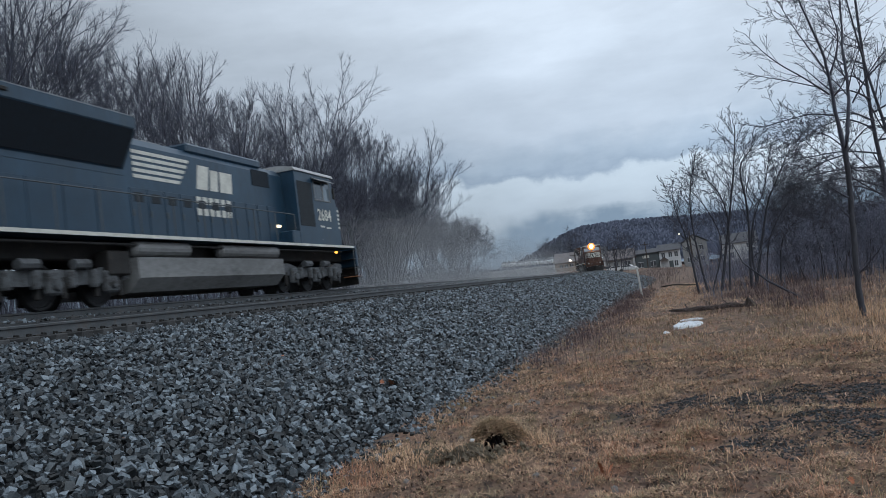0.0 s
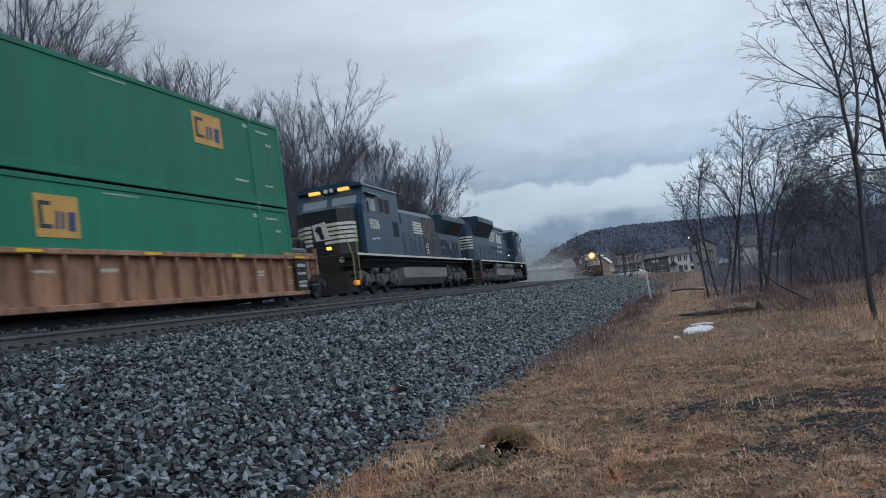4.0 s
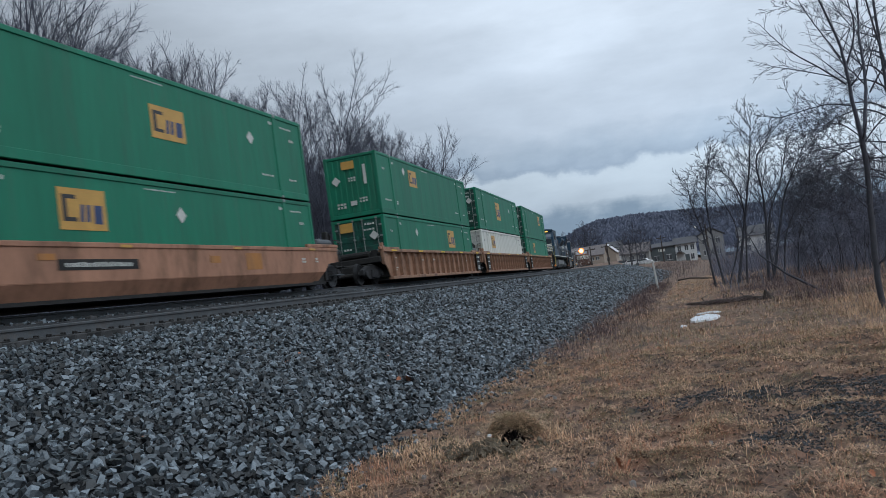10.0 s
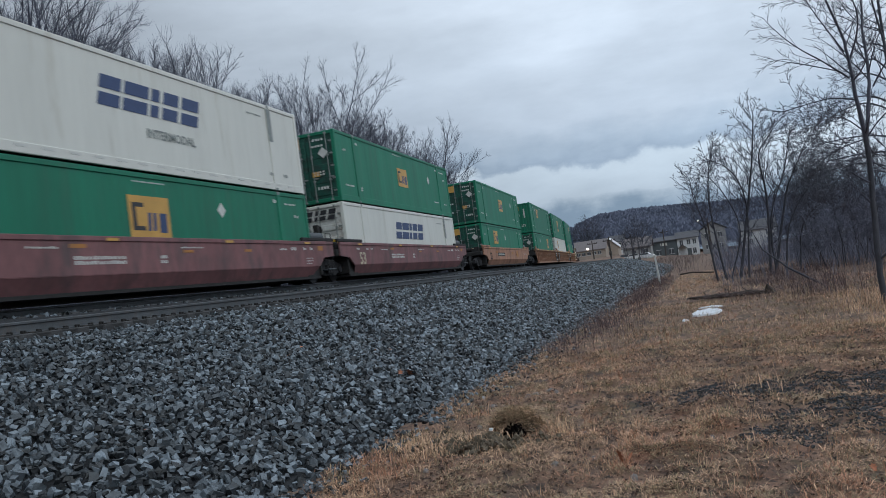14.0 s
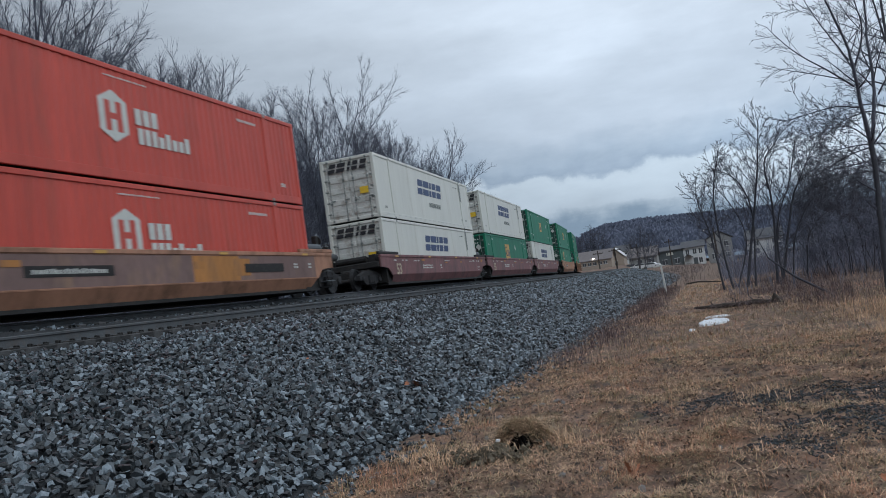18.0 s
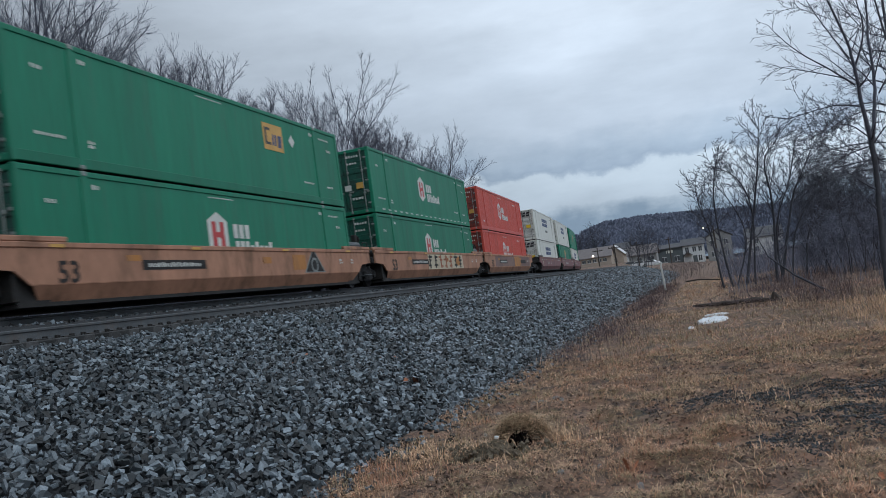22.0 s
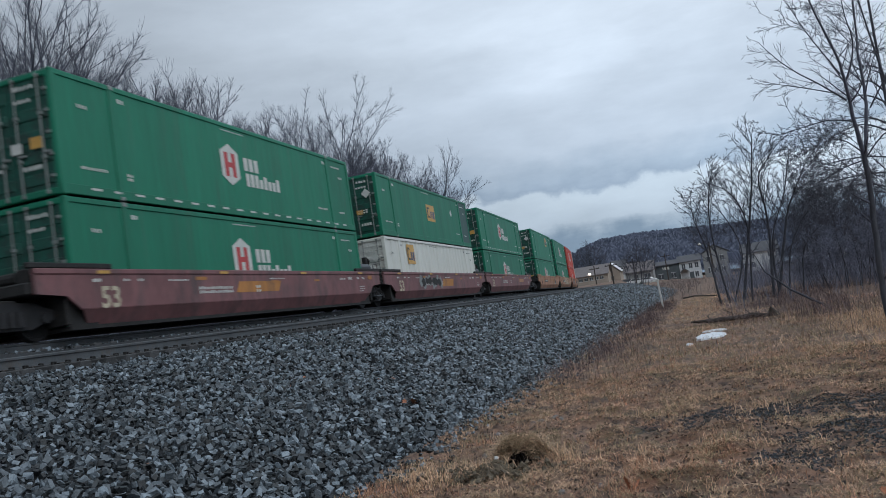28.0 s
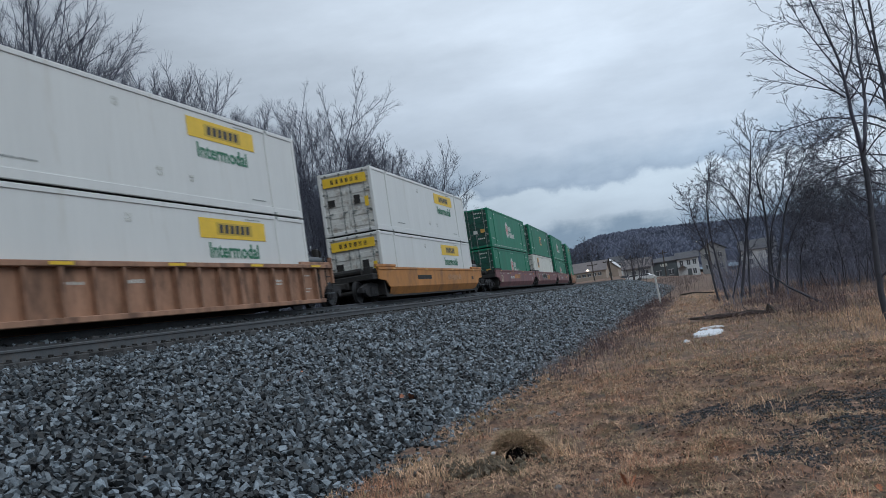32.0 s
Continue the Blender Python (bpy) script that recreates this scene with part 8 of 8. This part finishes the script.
def street_pole(x, y, z, h, arm=0.0, lit=False):
    p = tagged(new("utility_pole"), "dark timber utility pole" if not lit else "timber pole with a lit street lamp", "pole", group="utility poles")
    part("shaft", lambda: Shape().tube((0, 0, -1), (0, 0, h), 0.17, 0.11, 8), M_POLE, p)
    if not lit:
        part("cross_arm", lambda: Shape().rbox(-1.1, 1.1, -0.06, 0.06, h - 0.75, h - 0.6, 0.01), M_POLE, p)
        for a in (-1.0, -0.5, 0.5, 1.0):
            part("insulator", lambda: Shape().lathe(((0, 0.03), (0.04, 0.06), (0.12, 0.06), (0.16, 0.03)), (0, 0, 0), "z", 8), M_STEELDARK, p, key=("ins",), at=pose(a, 0, h - 0.6))
    else:
        part("lamp_arm", lambda: Shape().pipe(((0, 0, h - 0.6), (-0.7, 0, h - 0.15), (-1.2, 0, h - 0.1)), 0.04), M_STEELDARK, p)
        part("lamp_head", lambda: Shape().lathe(((-0.10, 0.02), (-0.08, 0.10), (0, 0.13), (0.05, 0.07), (0.07, 0.02)), (0, 0, 0), "z", 12), M_STREETLIT, p, "lit lamp head", at=pose(-1.3, 0, h - 0.12))
    p.matrix_basis = pose(x, y, z)
    return p


street_pole(-17.0, 150, 1.6, 4.6)
street_pole(-24.1, 180, 2.2, 4.6)
street_pole(-14.3, 165, 1.5, 5.0)
street_pole(0.35, 120, 0.2, 5.6, lit=True)
street_pole(-9.6, 196, 1.0, 6.5)


def parked_car(x, y, z, turn, paint, label):
    c = tagged(new("car"), label, "car", group="parked cars")
    prof = ((-2.2, 0.35), (-2.25, 0.75), (-2.1, 0.95), (-1.5, 1.02), (-0.95, 1.45), (0.7, 1.48), (1.3, 1.02), (2.1, 0.88), (2.25, 0.6), (2.2, 0.35))
    part("body", lambda: Shape().prism(prof, "x", -0.86, 0.86), paint, c, key=("cbody", paint.name))
    part("side_glass", lambda: Shape().prism(((-1.35, 1.03), (-0.92, 1.38), (0.62, 1.40), (1.1, 1.03)), "x", -0.87, 0.87), M_WINDOW, c, key=("cwin",))
    part("windscreen", lambda: Shape().add([(-0.75, 1.28, 1.06), (0.75, 1.28, 1.06), (0.68, 0.76, 1.44), (-0.68, 0.76, 1.44)], [(0, 1, 2, 3)]), M_WINDOW, c, key=("cws",))
    for sx in (-1, 1):
        for y2 in (-1.35, 1.4):
            wh = part("wheel", lambda: Shape().lathe(((-0.1, 0.2), (-0.1, 0.32), (0.1, 0.32), (0.1, 0.2)), (0, 0, 0), "x", 14), M_TYRE, c, key=("cwh",), at=pose(sx * 0.78, y2, 0.32))
            part("rim", lambda: Shape().lathe(((-0.105, 0.19), (0.105, 0.19)), (0, 0, 0), "x", 10), M_ROD, wh, key=("crim",))
        part("headlight", lambda: Shape().rbox(-0.15, 0.15, -0.03, 0.03, -0.06, 0.06, 0.02), M_DECAL, c, key=("chl",), at=pose(sx * 0.62, 2.2, 0.72))
    c.matrix_basis = pose(x, y, z, 0, 0, turn)
    return c


for i in range(9):
    van = parked_car(-61 + i * 2.75, 276 - 0.6 * i, 7.25 - i * 0.13, 168 + (i * 37) % 20, M_CAR, "white van parked in a row beyond the railway")
    van.scale = (1.1, 1.1, 1.6 - 0.1 * (i % 3))
parked_car(-16.5, 188, 1.25, 95, M_CAR, "white car parked by the grey house")
parked_car(-14.1, 190, 1.15, 80, M_CAR, "white car parked by the roadside")
parked_car(-18.6, 190, 1.35, 100, M_CARDARK, "dark grey car parked by the roadside")
# the lot's grey is the mist over it, put into the colour
ledge = raw("car_park", [(-75, 262, 3.4), (-30, 262, 3.4), (-28, 282, 5.9), (-75, 282, 7.0), (-75, 300, 7.3), (-28, 300, 6.2)], [(0, 1, 2, 3), (3, 2, 5, 4)], M_LOT)
tagged(ledge, "raised lot behind the railway bend, its grey painted for mist", "car park", kind="structure")


# ---- small things beside the track ----
def build_small():
    rnd = random.Random(9)
    p = tagged(new("marker_post"), "leaning chipped white trackside post with a crosspiece", "post")
    part("shaft", lambda: Shape().rbox(-0.05, 0.05, -0.05, 0.05, -0.3, 1.62, 0.012), M_POST, p)
    part("crosspiece", lambda: Shape().rbox(-0.42, 0.10, -0.02, 0.02, 1.50, 1.60, 0.01), M_POST, p)
    p.matrix_basis = pose(-2.86, 47, 0, 0, -2.5, 0)

    def blob(name, label, cat, x, y, rx, ry, h, m, seed, rough=0.35, n=26):
        s, r = Shape(), random.Random(seed)
        rings = ((1.0, 0.0), (0.92, 0.45), (0.7, 0.8), (0.35, 0.97), (0.0, 1.0))
        v = []
        for k, (q, z) in enumerate(rings):
            for i in range(n):
                a = 6.2832 * i / n
                e = 1 + rough * noise.noise((math.cos(a) * 2.0, math.sin(a) * 2.0, seed * 1.7)) + rough * 0.5 * noise.noise((math.cos(a) * 6.0, math.sin(a) * 6.0, seed * 2.3 + k))
                v.append((math.cos(a) * rx * q * e, math.sin(a) * ry * q * e, h * z * (1 + 0.4 * r.uniform(-1, 1) * (1 if 0 < k < 4 else 0)) - (0.04 if k == 0 else 0)))
        f = [(k * n + i, k * n + (i + 1) % n, (k + 1) * n + (i + 1) % n, (k + 1) * n + i) for k in range(len(rings) - 1) for i in range(n)]
        s.add(v, f)
        ob = part(name, s, m)
        tagged(ob, label, cat)
        ob.matrix_basis = pose(x, y, ground_z(x, y) + 0.005)
        return ob

    blob("snow_patch", "melting patch of old snow on brown grass", "snow", -0.28, 20.6, 0.36, 0.75, 0.07, M_SNOW, 3)
    blob("snow_patch", "tiny remnant of old snow on the grass", "snow", -0.75, 19.2, 0.07, 0.1, 0.04, M_SNOW, 5)
    blob("snow_patch", "thin sliver of snow behind a larger patch", "snow", -0.18, 22.3, 0.34, 0.2, 0.05, M_SNOW, 6)
    for x, y, r in ((-2.35, 10.2, 0.07), (-2.2, 10.45, 0.045), (-2.75, 9.6, 0.05), (-2.42, 10.05, 0.04), (-2.1, 10.3, 0.03), (-1.35, 6.15, 0.035), (-0.75, 6.0, 0.03), (-1.1, 6.5, 0.02), (-2.5, 6.4, 0.025), (-0.2, 7.1, 0.02), (-1.3, 7.4, 0.018), (0.9, 6.6, 0.025), (-2.6, 8.4, 0.03)):
        blob("pale_stone", "pale broken stone in the grass beside the ballast", "stone", x, y, r, r * 0.6, 0.03, M_LITTER, int(r * 1000), 0.9, 9)
    # the upturned sod, and a black lump painting the shade of the hole behind it
    blob("earth_clod", "dark clod of upturned earth and roots", "clod", -2.22, 7.29, 0.17, 0.10, 0.10, M_EARTH, 8, 0.6, 36)
    blob("burrow", "black lump standing in for the shade of a hollow under a grass tuft", "hole", -2.00, 7.53, 0.12, 0.13, 0.13, M_HOLE, 9, 0.15)
    blob("grass_mound", "straw-covered mound of torn turf", "mound", -2.07, 7.90, 0.27, 0.22, 0.24, M_GROUND, 10, 0.4)
    rng = np.random.default_rng(40)
    n = 3000
    a = rng.uniform(0, 6.283, n)
    q = np.sqrt(rng.random(n))
    b = np.stack((-2.04 + 0.27 * q * np.cos(a), 7.85 + 0.23 * q * np.sin(a), 0.02 + 0.22 * np.sqrt(np.clip(1 - q * q, 0, 1))), 1)
    slivers("torn_turf", b[::2], rng.uniform(1.1, 1.6, n // 2), rng.uniform(3.4, 6.0, n // 2), rng.uniform(0.10, 0.26, n // 2), rng.uniform(0.0025, 0.005, n // 2), M_BLADE, "pale straw lying over a torn turf mound", "grass", 0.6)
    b, n = b[1::2], n // 2
    slivers("torn_turf", b, rng.uniform(0.9, 1.6, n), rng.uniform(3.4, 6.0, n), rng.uniform(0.10, 0.26, n), rng.uniform(0.0025, 0.005, n), M_BLADE_OLIVE, "straw hanging over a torn turf mound", "grass", 0.6)

    n = 380
    b = np.stack((rng.normal(-2.28, 0.13, n), rng.normal(7.34, 0.09, n), rng.uniform(0.0, 0.11, n)), 1)
    slivers("clod_straw", b, rng.uniform(0.5, 1.5, n), rng.uniform(0, 6.283, n), rng.uniform(0.05, 0.14, n), rng.uniform(0.003, 0.006, n), M_BLADE, "straw and roots sticking out of a clod", "grass", 0.6)
    part("litter_scrap", Shape().rbox(-0.022, 0.022, -0.008, 0.008, 0, 0.03, 0.006), M_SNOW).matrix_basis = pose(-2.2, 7.45, 0.12, 20, 10, 35)
    tagged(bpy.data.objects["litter_scrap"], "small white scrap lying on an earth clod", "litter")

    def leaf(x, y, z, size, tilt):
        s = Shape()
        pts = [(0, -1), (0.35, -0.6), (0.2, -0.35), (0.6, -0.1), (0.3, 0.1), (0.55, 0.5), (0.2, 0.55), (0, 1), (-0.2, 0.55), (-0.55, 0.5), (-0.3, 0.1), (-0.6, -0.1), (-0.2, -0.35), (-0.35, -0.6)]
        v = [(px * size, py * size, 0.25 * size * px * px + 0.12 * size * py) for px, py in pts] + [(0, 0, -0.05 * size)]
        s.add(v, [(i, (i + 1) % 14, 14) for i in range(14)])
        ob = part("fallen_leaf", s, M_LEAF)
        tagged(ob, "curled rust-brown fallen leaf on the ground", "leaf", group="fallen leaves")
        ob.matrix_basis = pose(x, y, z, tilt, rnd.uniform(-20, 20), rnd.uniform(0, 360))
        return ob

    leaf(-0.87, 6.30, 0.08, 0.06, 65)
    leaf(-0.80, 6.38, 0.05, 0.045, 40)
    leaf(-4.37, 11.07, 0.36, 0.11, 30)
    leaf(-4.49, 11.02, 0.37, 0.07, 45)
    for _ in range(26):
        x, y = rnd.uniform(-3.2, 3.5), rnd.uniform(5, 12)
        leaf(x, y, ground_z(x, y) + 0.03, rnd.uniform(0.025, 0.05), rnd.uniform(-30, 30))
    for _ in range(10):
        x, y = rnd.uniform(-7.0, -4.2), rnd.uniform(5, 13)
        leaf(x, y, float(np.interp(x + 10.23, (1.95, 6.5), (1.40, 0.06))) + 0.06, rnd.uniform(0.03, 0.05), rnd.uniform(-30, 30))

    # fallen timber across the path
    lg = tagged(new("fallen_log"), "rotten fallen log lying across the grass path", "log")
    g = Twigs(90)
    pts = [Vector((-1.0 + 0.3 * k, 0.3 - 0.06 * k + rnd.uniform(-0.05, 0.05), 0.07 + rnd.uniform(-0.02, 0.03))) for k in range(9)]
    stem = ([], [])
    g.path(stem, pts, [0.03, 0.05, 0.055, 0.075, 0.07, 0.085, 0.08, 0.06, 0.03], 8)
    raw("stem", *stem, M_LOG, True).parent = lg
    for k in (2, 4, 6):
        snag = ([], [])
        q = pts[k]
        g.path(snag, [q, q + Vector((rnd.uniform(-0.2, 0.2), 0.1, 0.16)), q + Vector((rnd.uniform(-0.4, 0.4), 0.15, 0.3))], [0.02, 0.012, 0.005], 5)
        raw("snag", *snag, M_LOG, True).parent = lg
    lg.matrix_basis = pose(0.15, 26.0, 0.0, 0, 0, 0)
    n = 700
    b = np.stack((rng.normal(0.5, 1.1, n), rng.normal(26.0, 0.5, n), rng.uniform(0.02, 0.10, n)), 1)
    slivers("fallen_twigs", b, rng.uniform(1.1, 1.6, n), rng.uniform(0, 6.283, n), rng.uniform(0.1, 0.6, n), rng.uniform(0.008, 0.02, n), M_WEED, "broken dead twigs strewn round a fallen log", "twigs", 0.2)
    st = tagged(new("tree_stump"), "broken grey tree stump beside a fallen log", "stump")
    part("stump_wood", lambda: Shape().lathe(((-0.1, 0.2), (0.05, 0.17), (0.12, 0.13), (0.2, 0.09), (0.3, 0.02)), (0, 0, 0), "z", 7), M_LOG, st)
    st.matrix_basis = pose(1.5, 25.6, 0, 14, -10, 0)
    l2 = tagged(new("fallen_branch"), "thin fallen branch across the far end of the path", "branch")
    part("stem", lambda: Shape().pipe(((-0.9, 0, 0.2), (-0.2, 0.05, 0.24), (0.7, 0, 0.12), (1.1, 0.1, 0.08)), 0.045), M_LOG, l2)
    l2.matrix_basis = pose(-1.0, 52, 0.02)
    lean = tagged(new("fallen_tree"), "leaning dead trunk propped among the bushes", "dead tree")
    part("trunk", lambda: Shape().tube((0, 0, 0), (-0.85, 0.5, 0.62), 0.04, 0.034, 8).tube((-0.85, 0.5, 0.62), (-1.5, 0.9, 1.3), 0.034, 0.024, 7).tube((-1.5, 0.9, 1.3), (-1.8, 1.3, 2.2), 0.024, 0.008, 6), M_BARK, lean)
    part("limb", lambda: Shape().tube((-1.2, 0.7, 0.95), (-0.8, 1.2, 1.8), 0.025, 0.008, 5), M_BARK, lean)
    lean.matrix_basis = pose(3.1, 27.0, 0)


build_small()


# ---- ties, fastenings and stones ----
def lay_ties(line, z, top, s0, s1, clips):
    tie = Shape().rbox(-1.3, 1.3, -0.115, 0.115, -0.165, 0.0, 0.015).mesh("tie", M_TIE)
    clip = Shape().rbox(-0.03, 0.03, -0.022, 0.022, -0.02, 0.035, 0.008).rbox(0.035, 0.065, -0.012, 0.012, -0.02, 0.03, 0.005).mesh("rail_clip", M_STEELDARK)
    plate_me = Shape().rbox(-0.19, 0.19, -0.10, 0.10, -0.012, 0.014, 0.006).mesh("tie_plate", M_STEELDARK)
    rnd = random.Random(int(s0 * 7) + 3)
    s, n = s0, 0
    while s < s1 and n < 290:
        x, y, a = line.at(s)
        ob = new("tie", tie)
        ob.parent = top
        sh = rnd.uniform(-0.06, 0.06)
        ob.matrix_basis = pose(x + sh, y, z - 0.187 + rnd.uniform(-0.004, 0.004), 0, 0, math.degrees(a) + rnd.uniform(-0.6, 0.6))
        if clips and n < 145:
            for dy in (-0.14, 0.14):
                cx, cy, _ = line.at(s + dy, 0.85)
                c = new("rail_clip", clip)
                c.parent = top
                c.matrix_basis = pose(cx, cy, z - 0.17, 0, 0, math.degrees(a) + rnd.uniform(-8, 8))
            cx, cy, _ = line.at(s, 0.755)
            c = new("tie_plate", plate_me)
            c.parent = top
            c.matrix_basis = pose(cx, cy, z - 0.178, 0, 0, math.degrees(a))
        s += 0.52
        n += 1


lay_ties(NEAR, RAIL_NEAR, track_near, 3.0, 78.0, True)
lay_ties(FAR, RAIL_FAR, track_far, 9.0, 75.0, False)


def scatter_stones(name, label, xyz, size, rng, material):
    """Broken stones: jittered blocks in every turn."""
    n = len(xyz)
    cube = np.array([(x, y, z) for x in (-1, 1) for y in (-1, 1) for z in (-1, 1)], float)
    v = cube[None] * rng.uniform(0.35, 1.0, (n, 8, 3))
    v *= (size[:, None] * np.stack((rng.uniform(0.95, 1.45, n), rng.uniform(0.7, 1.1, n), rng.uniform(0.45, 0.85, n)), 1))[:, None, :] * 0.5
    q = rng.normal(size=(n, 4)) * np.array((1.0, 0.45, 0.45, 1.0))
    q /= np.linalg.norm(q, axis=1)[:, None]
    w, x, y, z = q.T
    R = np.stack((1 - 2 * (y * y + z * z), 2 * (x * y - z * w), 2 * (x * z + y * w), 2 * (x * y + z * w), 1 - 2 * (x * x + z * z), 2 * (y * z - x * w), 2 * (x * z - y * w), 2 * (y * z + x * w), 1 - 2 * (x * x + y * y)), 1).reshape(n, 3, 3)
    v = np.einsum("nij,nkj->nki", R, v) + xyz[:, None, :]
    f = np.array(((0, 1, 3, 2), (4, 6, 7, 5), (0, 4, 5, 1), (2, 3, 7, 6), (0, 2, 6, 4), (1, 5, 7, 3)))
    faces = (np.arange(n)[:, None, None] * 8 + f[None]).reshape(-1, 4)
    ob = raw(name, v.reshape(-1, 3), faces, material)
    tagged(ob, label, "gravel", kind="stuff")


def build_stones():
    rng = np.random.default_rng(23)
    offs, zs = [p[0] for p in SECTION][::-1], [p[1] for p in SECTION][::-1]
    pos, siz = [], []
    def field(step, o0, o1, s0, s1, lo, hi):
        o, s = np.meshgrid(np.arange(o0, o1, step), np.arange(s0, s1, step))
        o, s = o.ravel(), s.ravel()
        n = len(o)
        o, s = o + rng.uniform(-0.42, 0.42, n) * step, s + rng.uniform(-0.42, 0.42, n) * step
        p = np.array([NEAR.at(a, b)[:2] for a, b in zip(s, o)])
        z = np.interp(o, offs, zs)
        nz = np.array([0.035 * noise.noise((x * 1.3, y * 1.3, 7.0)) + 0.05 * noise.noise((x * 0.3, y * 0.3, 1.0)) for x, y in p])
        d = lo + (hi - lo) * rng.random(n) ** 1.5
        pos.append(np.stack((p[:, 0], p[:, 1], z + nz + d * 0.32 + rng.uniform(-0.012, 0.022, n)), 1))
        siz.append(d)
    for step, s0, s1, lo, hi in ((0.070, 4.5, 13, 0.05, 0.098), (0.083, 13, 28, 0.06, 0.115), (0.108, 28, 60, 0.08, 0.15), (0.17, 60, 120, 0.12, 0.22)):
        field(step, 1.2, 6.8, s0, s1, lo, hi)
    field(0.11, -2.2, 1.2, 4, 60, 0.07, 0.13)
    # near shoulder left bare, its dark bed standing in for shaded ballast
    o, s = rng.uniform(-2.4, 1.35, 15000), rng.uniform(6, 80, 15000)
    p = np.array([FAR.at(a, b)[:2] for a, b in zip(s, o)])
    pos.append(np.stack((p[:, 0], p[:, 1], np.interp(np.abs(o), (0, 1.0, 1.4, 2.4), (2.05, 2.05, 2.02, 1.75)) + rng.uniform(-0.02, 0.03, 15000)), 1))
    siz.append(rng.uniform(0.07, 0.14, 15000))
    # stones that have rolled into the grass
    o = 6.5 + np.abs(rng.normal(0, 0.35, 2600))
    s = rng.uniform(4, 30, 2600)
    p = np.stack((-10.23 + o, s), 1)
    pos.append(np.array([(x, y, ground_z(x, y) + 0.012) for x, y in p]))
    siz.append(rng.uniform(0.03, 0.075, 2600))
    scatter_stones("ballast_stones", "loose dark grey angular ballast stones on the embankment", np.concatenate(pos), np.concatenate(siz), rng, M_STONE)
    n = 260
    xyz = np.stack((rng.normal(-2.2, 0.25, n), rng.normal(7.32, 0.14, n), rng.uniform(0.0, 0.07, n)), 1)
    scatter_stones("earth_crumbs", "crumbs of dark turned earth", xyz, rng.uniform(0.02, 0.07, n), rng, M_EARTH)
    # fine gravel showing through the turf
    xy = np.stack((rng.uniform(-1, 5.2, 95000), rng.uniform(5, 11.5, 95000)), 1)
    xy = xy[np.array([rng.random() < gravelly(x, y) for x, y in xy])]
    scatter_stones("fine_gravel", "patch of dark fine gravel showing through the grass", np.array([(x, y, ground_z(x, y) + 0.004) for x, y in xy]), rng.uniform(0.008, 0.026, len(xy)), rng, M_STONE_FINE)


build_stones()


# ---- fine spray that the train drives before it ----
SPRAY = []


def build_spray():
    rng = np.random.default_rng(77)
    for s0, length, wide, tall, n, size in ((43, 15, 5, 2.8, 230000, 0.012), (55, 18, 7, 3.6, 230000, 0.016), (71, 22, 8, 4.0, 130000, 0.021), (92, 26, 8, 3.2, 60000, 0.030), (117, 30, 8, 2.6, 30000, 0.040)):
        z = tall * 1.5 * rng.random(n) ** 2.0  # thickest low down
        c = np.stack((rng.normal(-1.0, wide / 3, n), rng.normal(0, length * 0.36, n), z), 1)
        v = rng.normal(0, 0.6, (n, 3, 3)) * size + c[:, None, :]  # each flake a tiny sliver
        ob = raw("spray_mist", v.reshape(-1, 3), np.arange(n * 3).reshape(-1, 3), M_MIST)
        SPRAY.append((tagged(ob, "fine grey spray blown up ahead of the train", "mist", kind="stuff"), s0))


build_spray()


# ---- what moves ----
def motions():
    for thing, s0, z in MOVERS:
        walk(thing, [(t, FAR.place(s0 + SPEED * t, RAIL_FAR + z) @ pose(0, 0, 0, 0, 0, 180 if thing in TURNED else 0)) for t in range(0, 33)])
    for puff, s0 in SPRAY:
        walk(puff, [(t, FAR.place(s0 + SPEED * t, RAIL_FAR - 0.5)) for t in range(0, 33)])
    # the far engine backs slowly away, its cab towards the camera
    walk(engine_far, [(t, NEAR.place(147 + 4.2 * t, RAIL_NEAR) @ pose(0, 0, 0, 0, 0, 180)) for t in range(0, 33)])


motions()
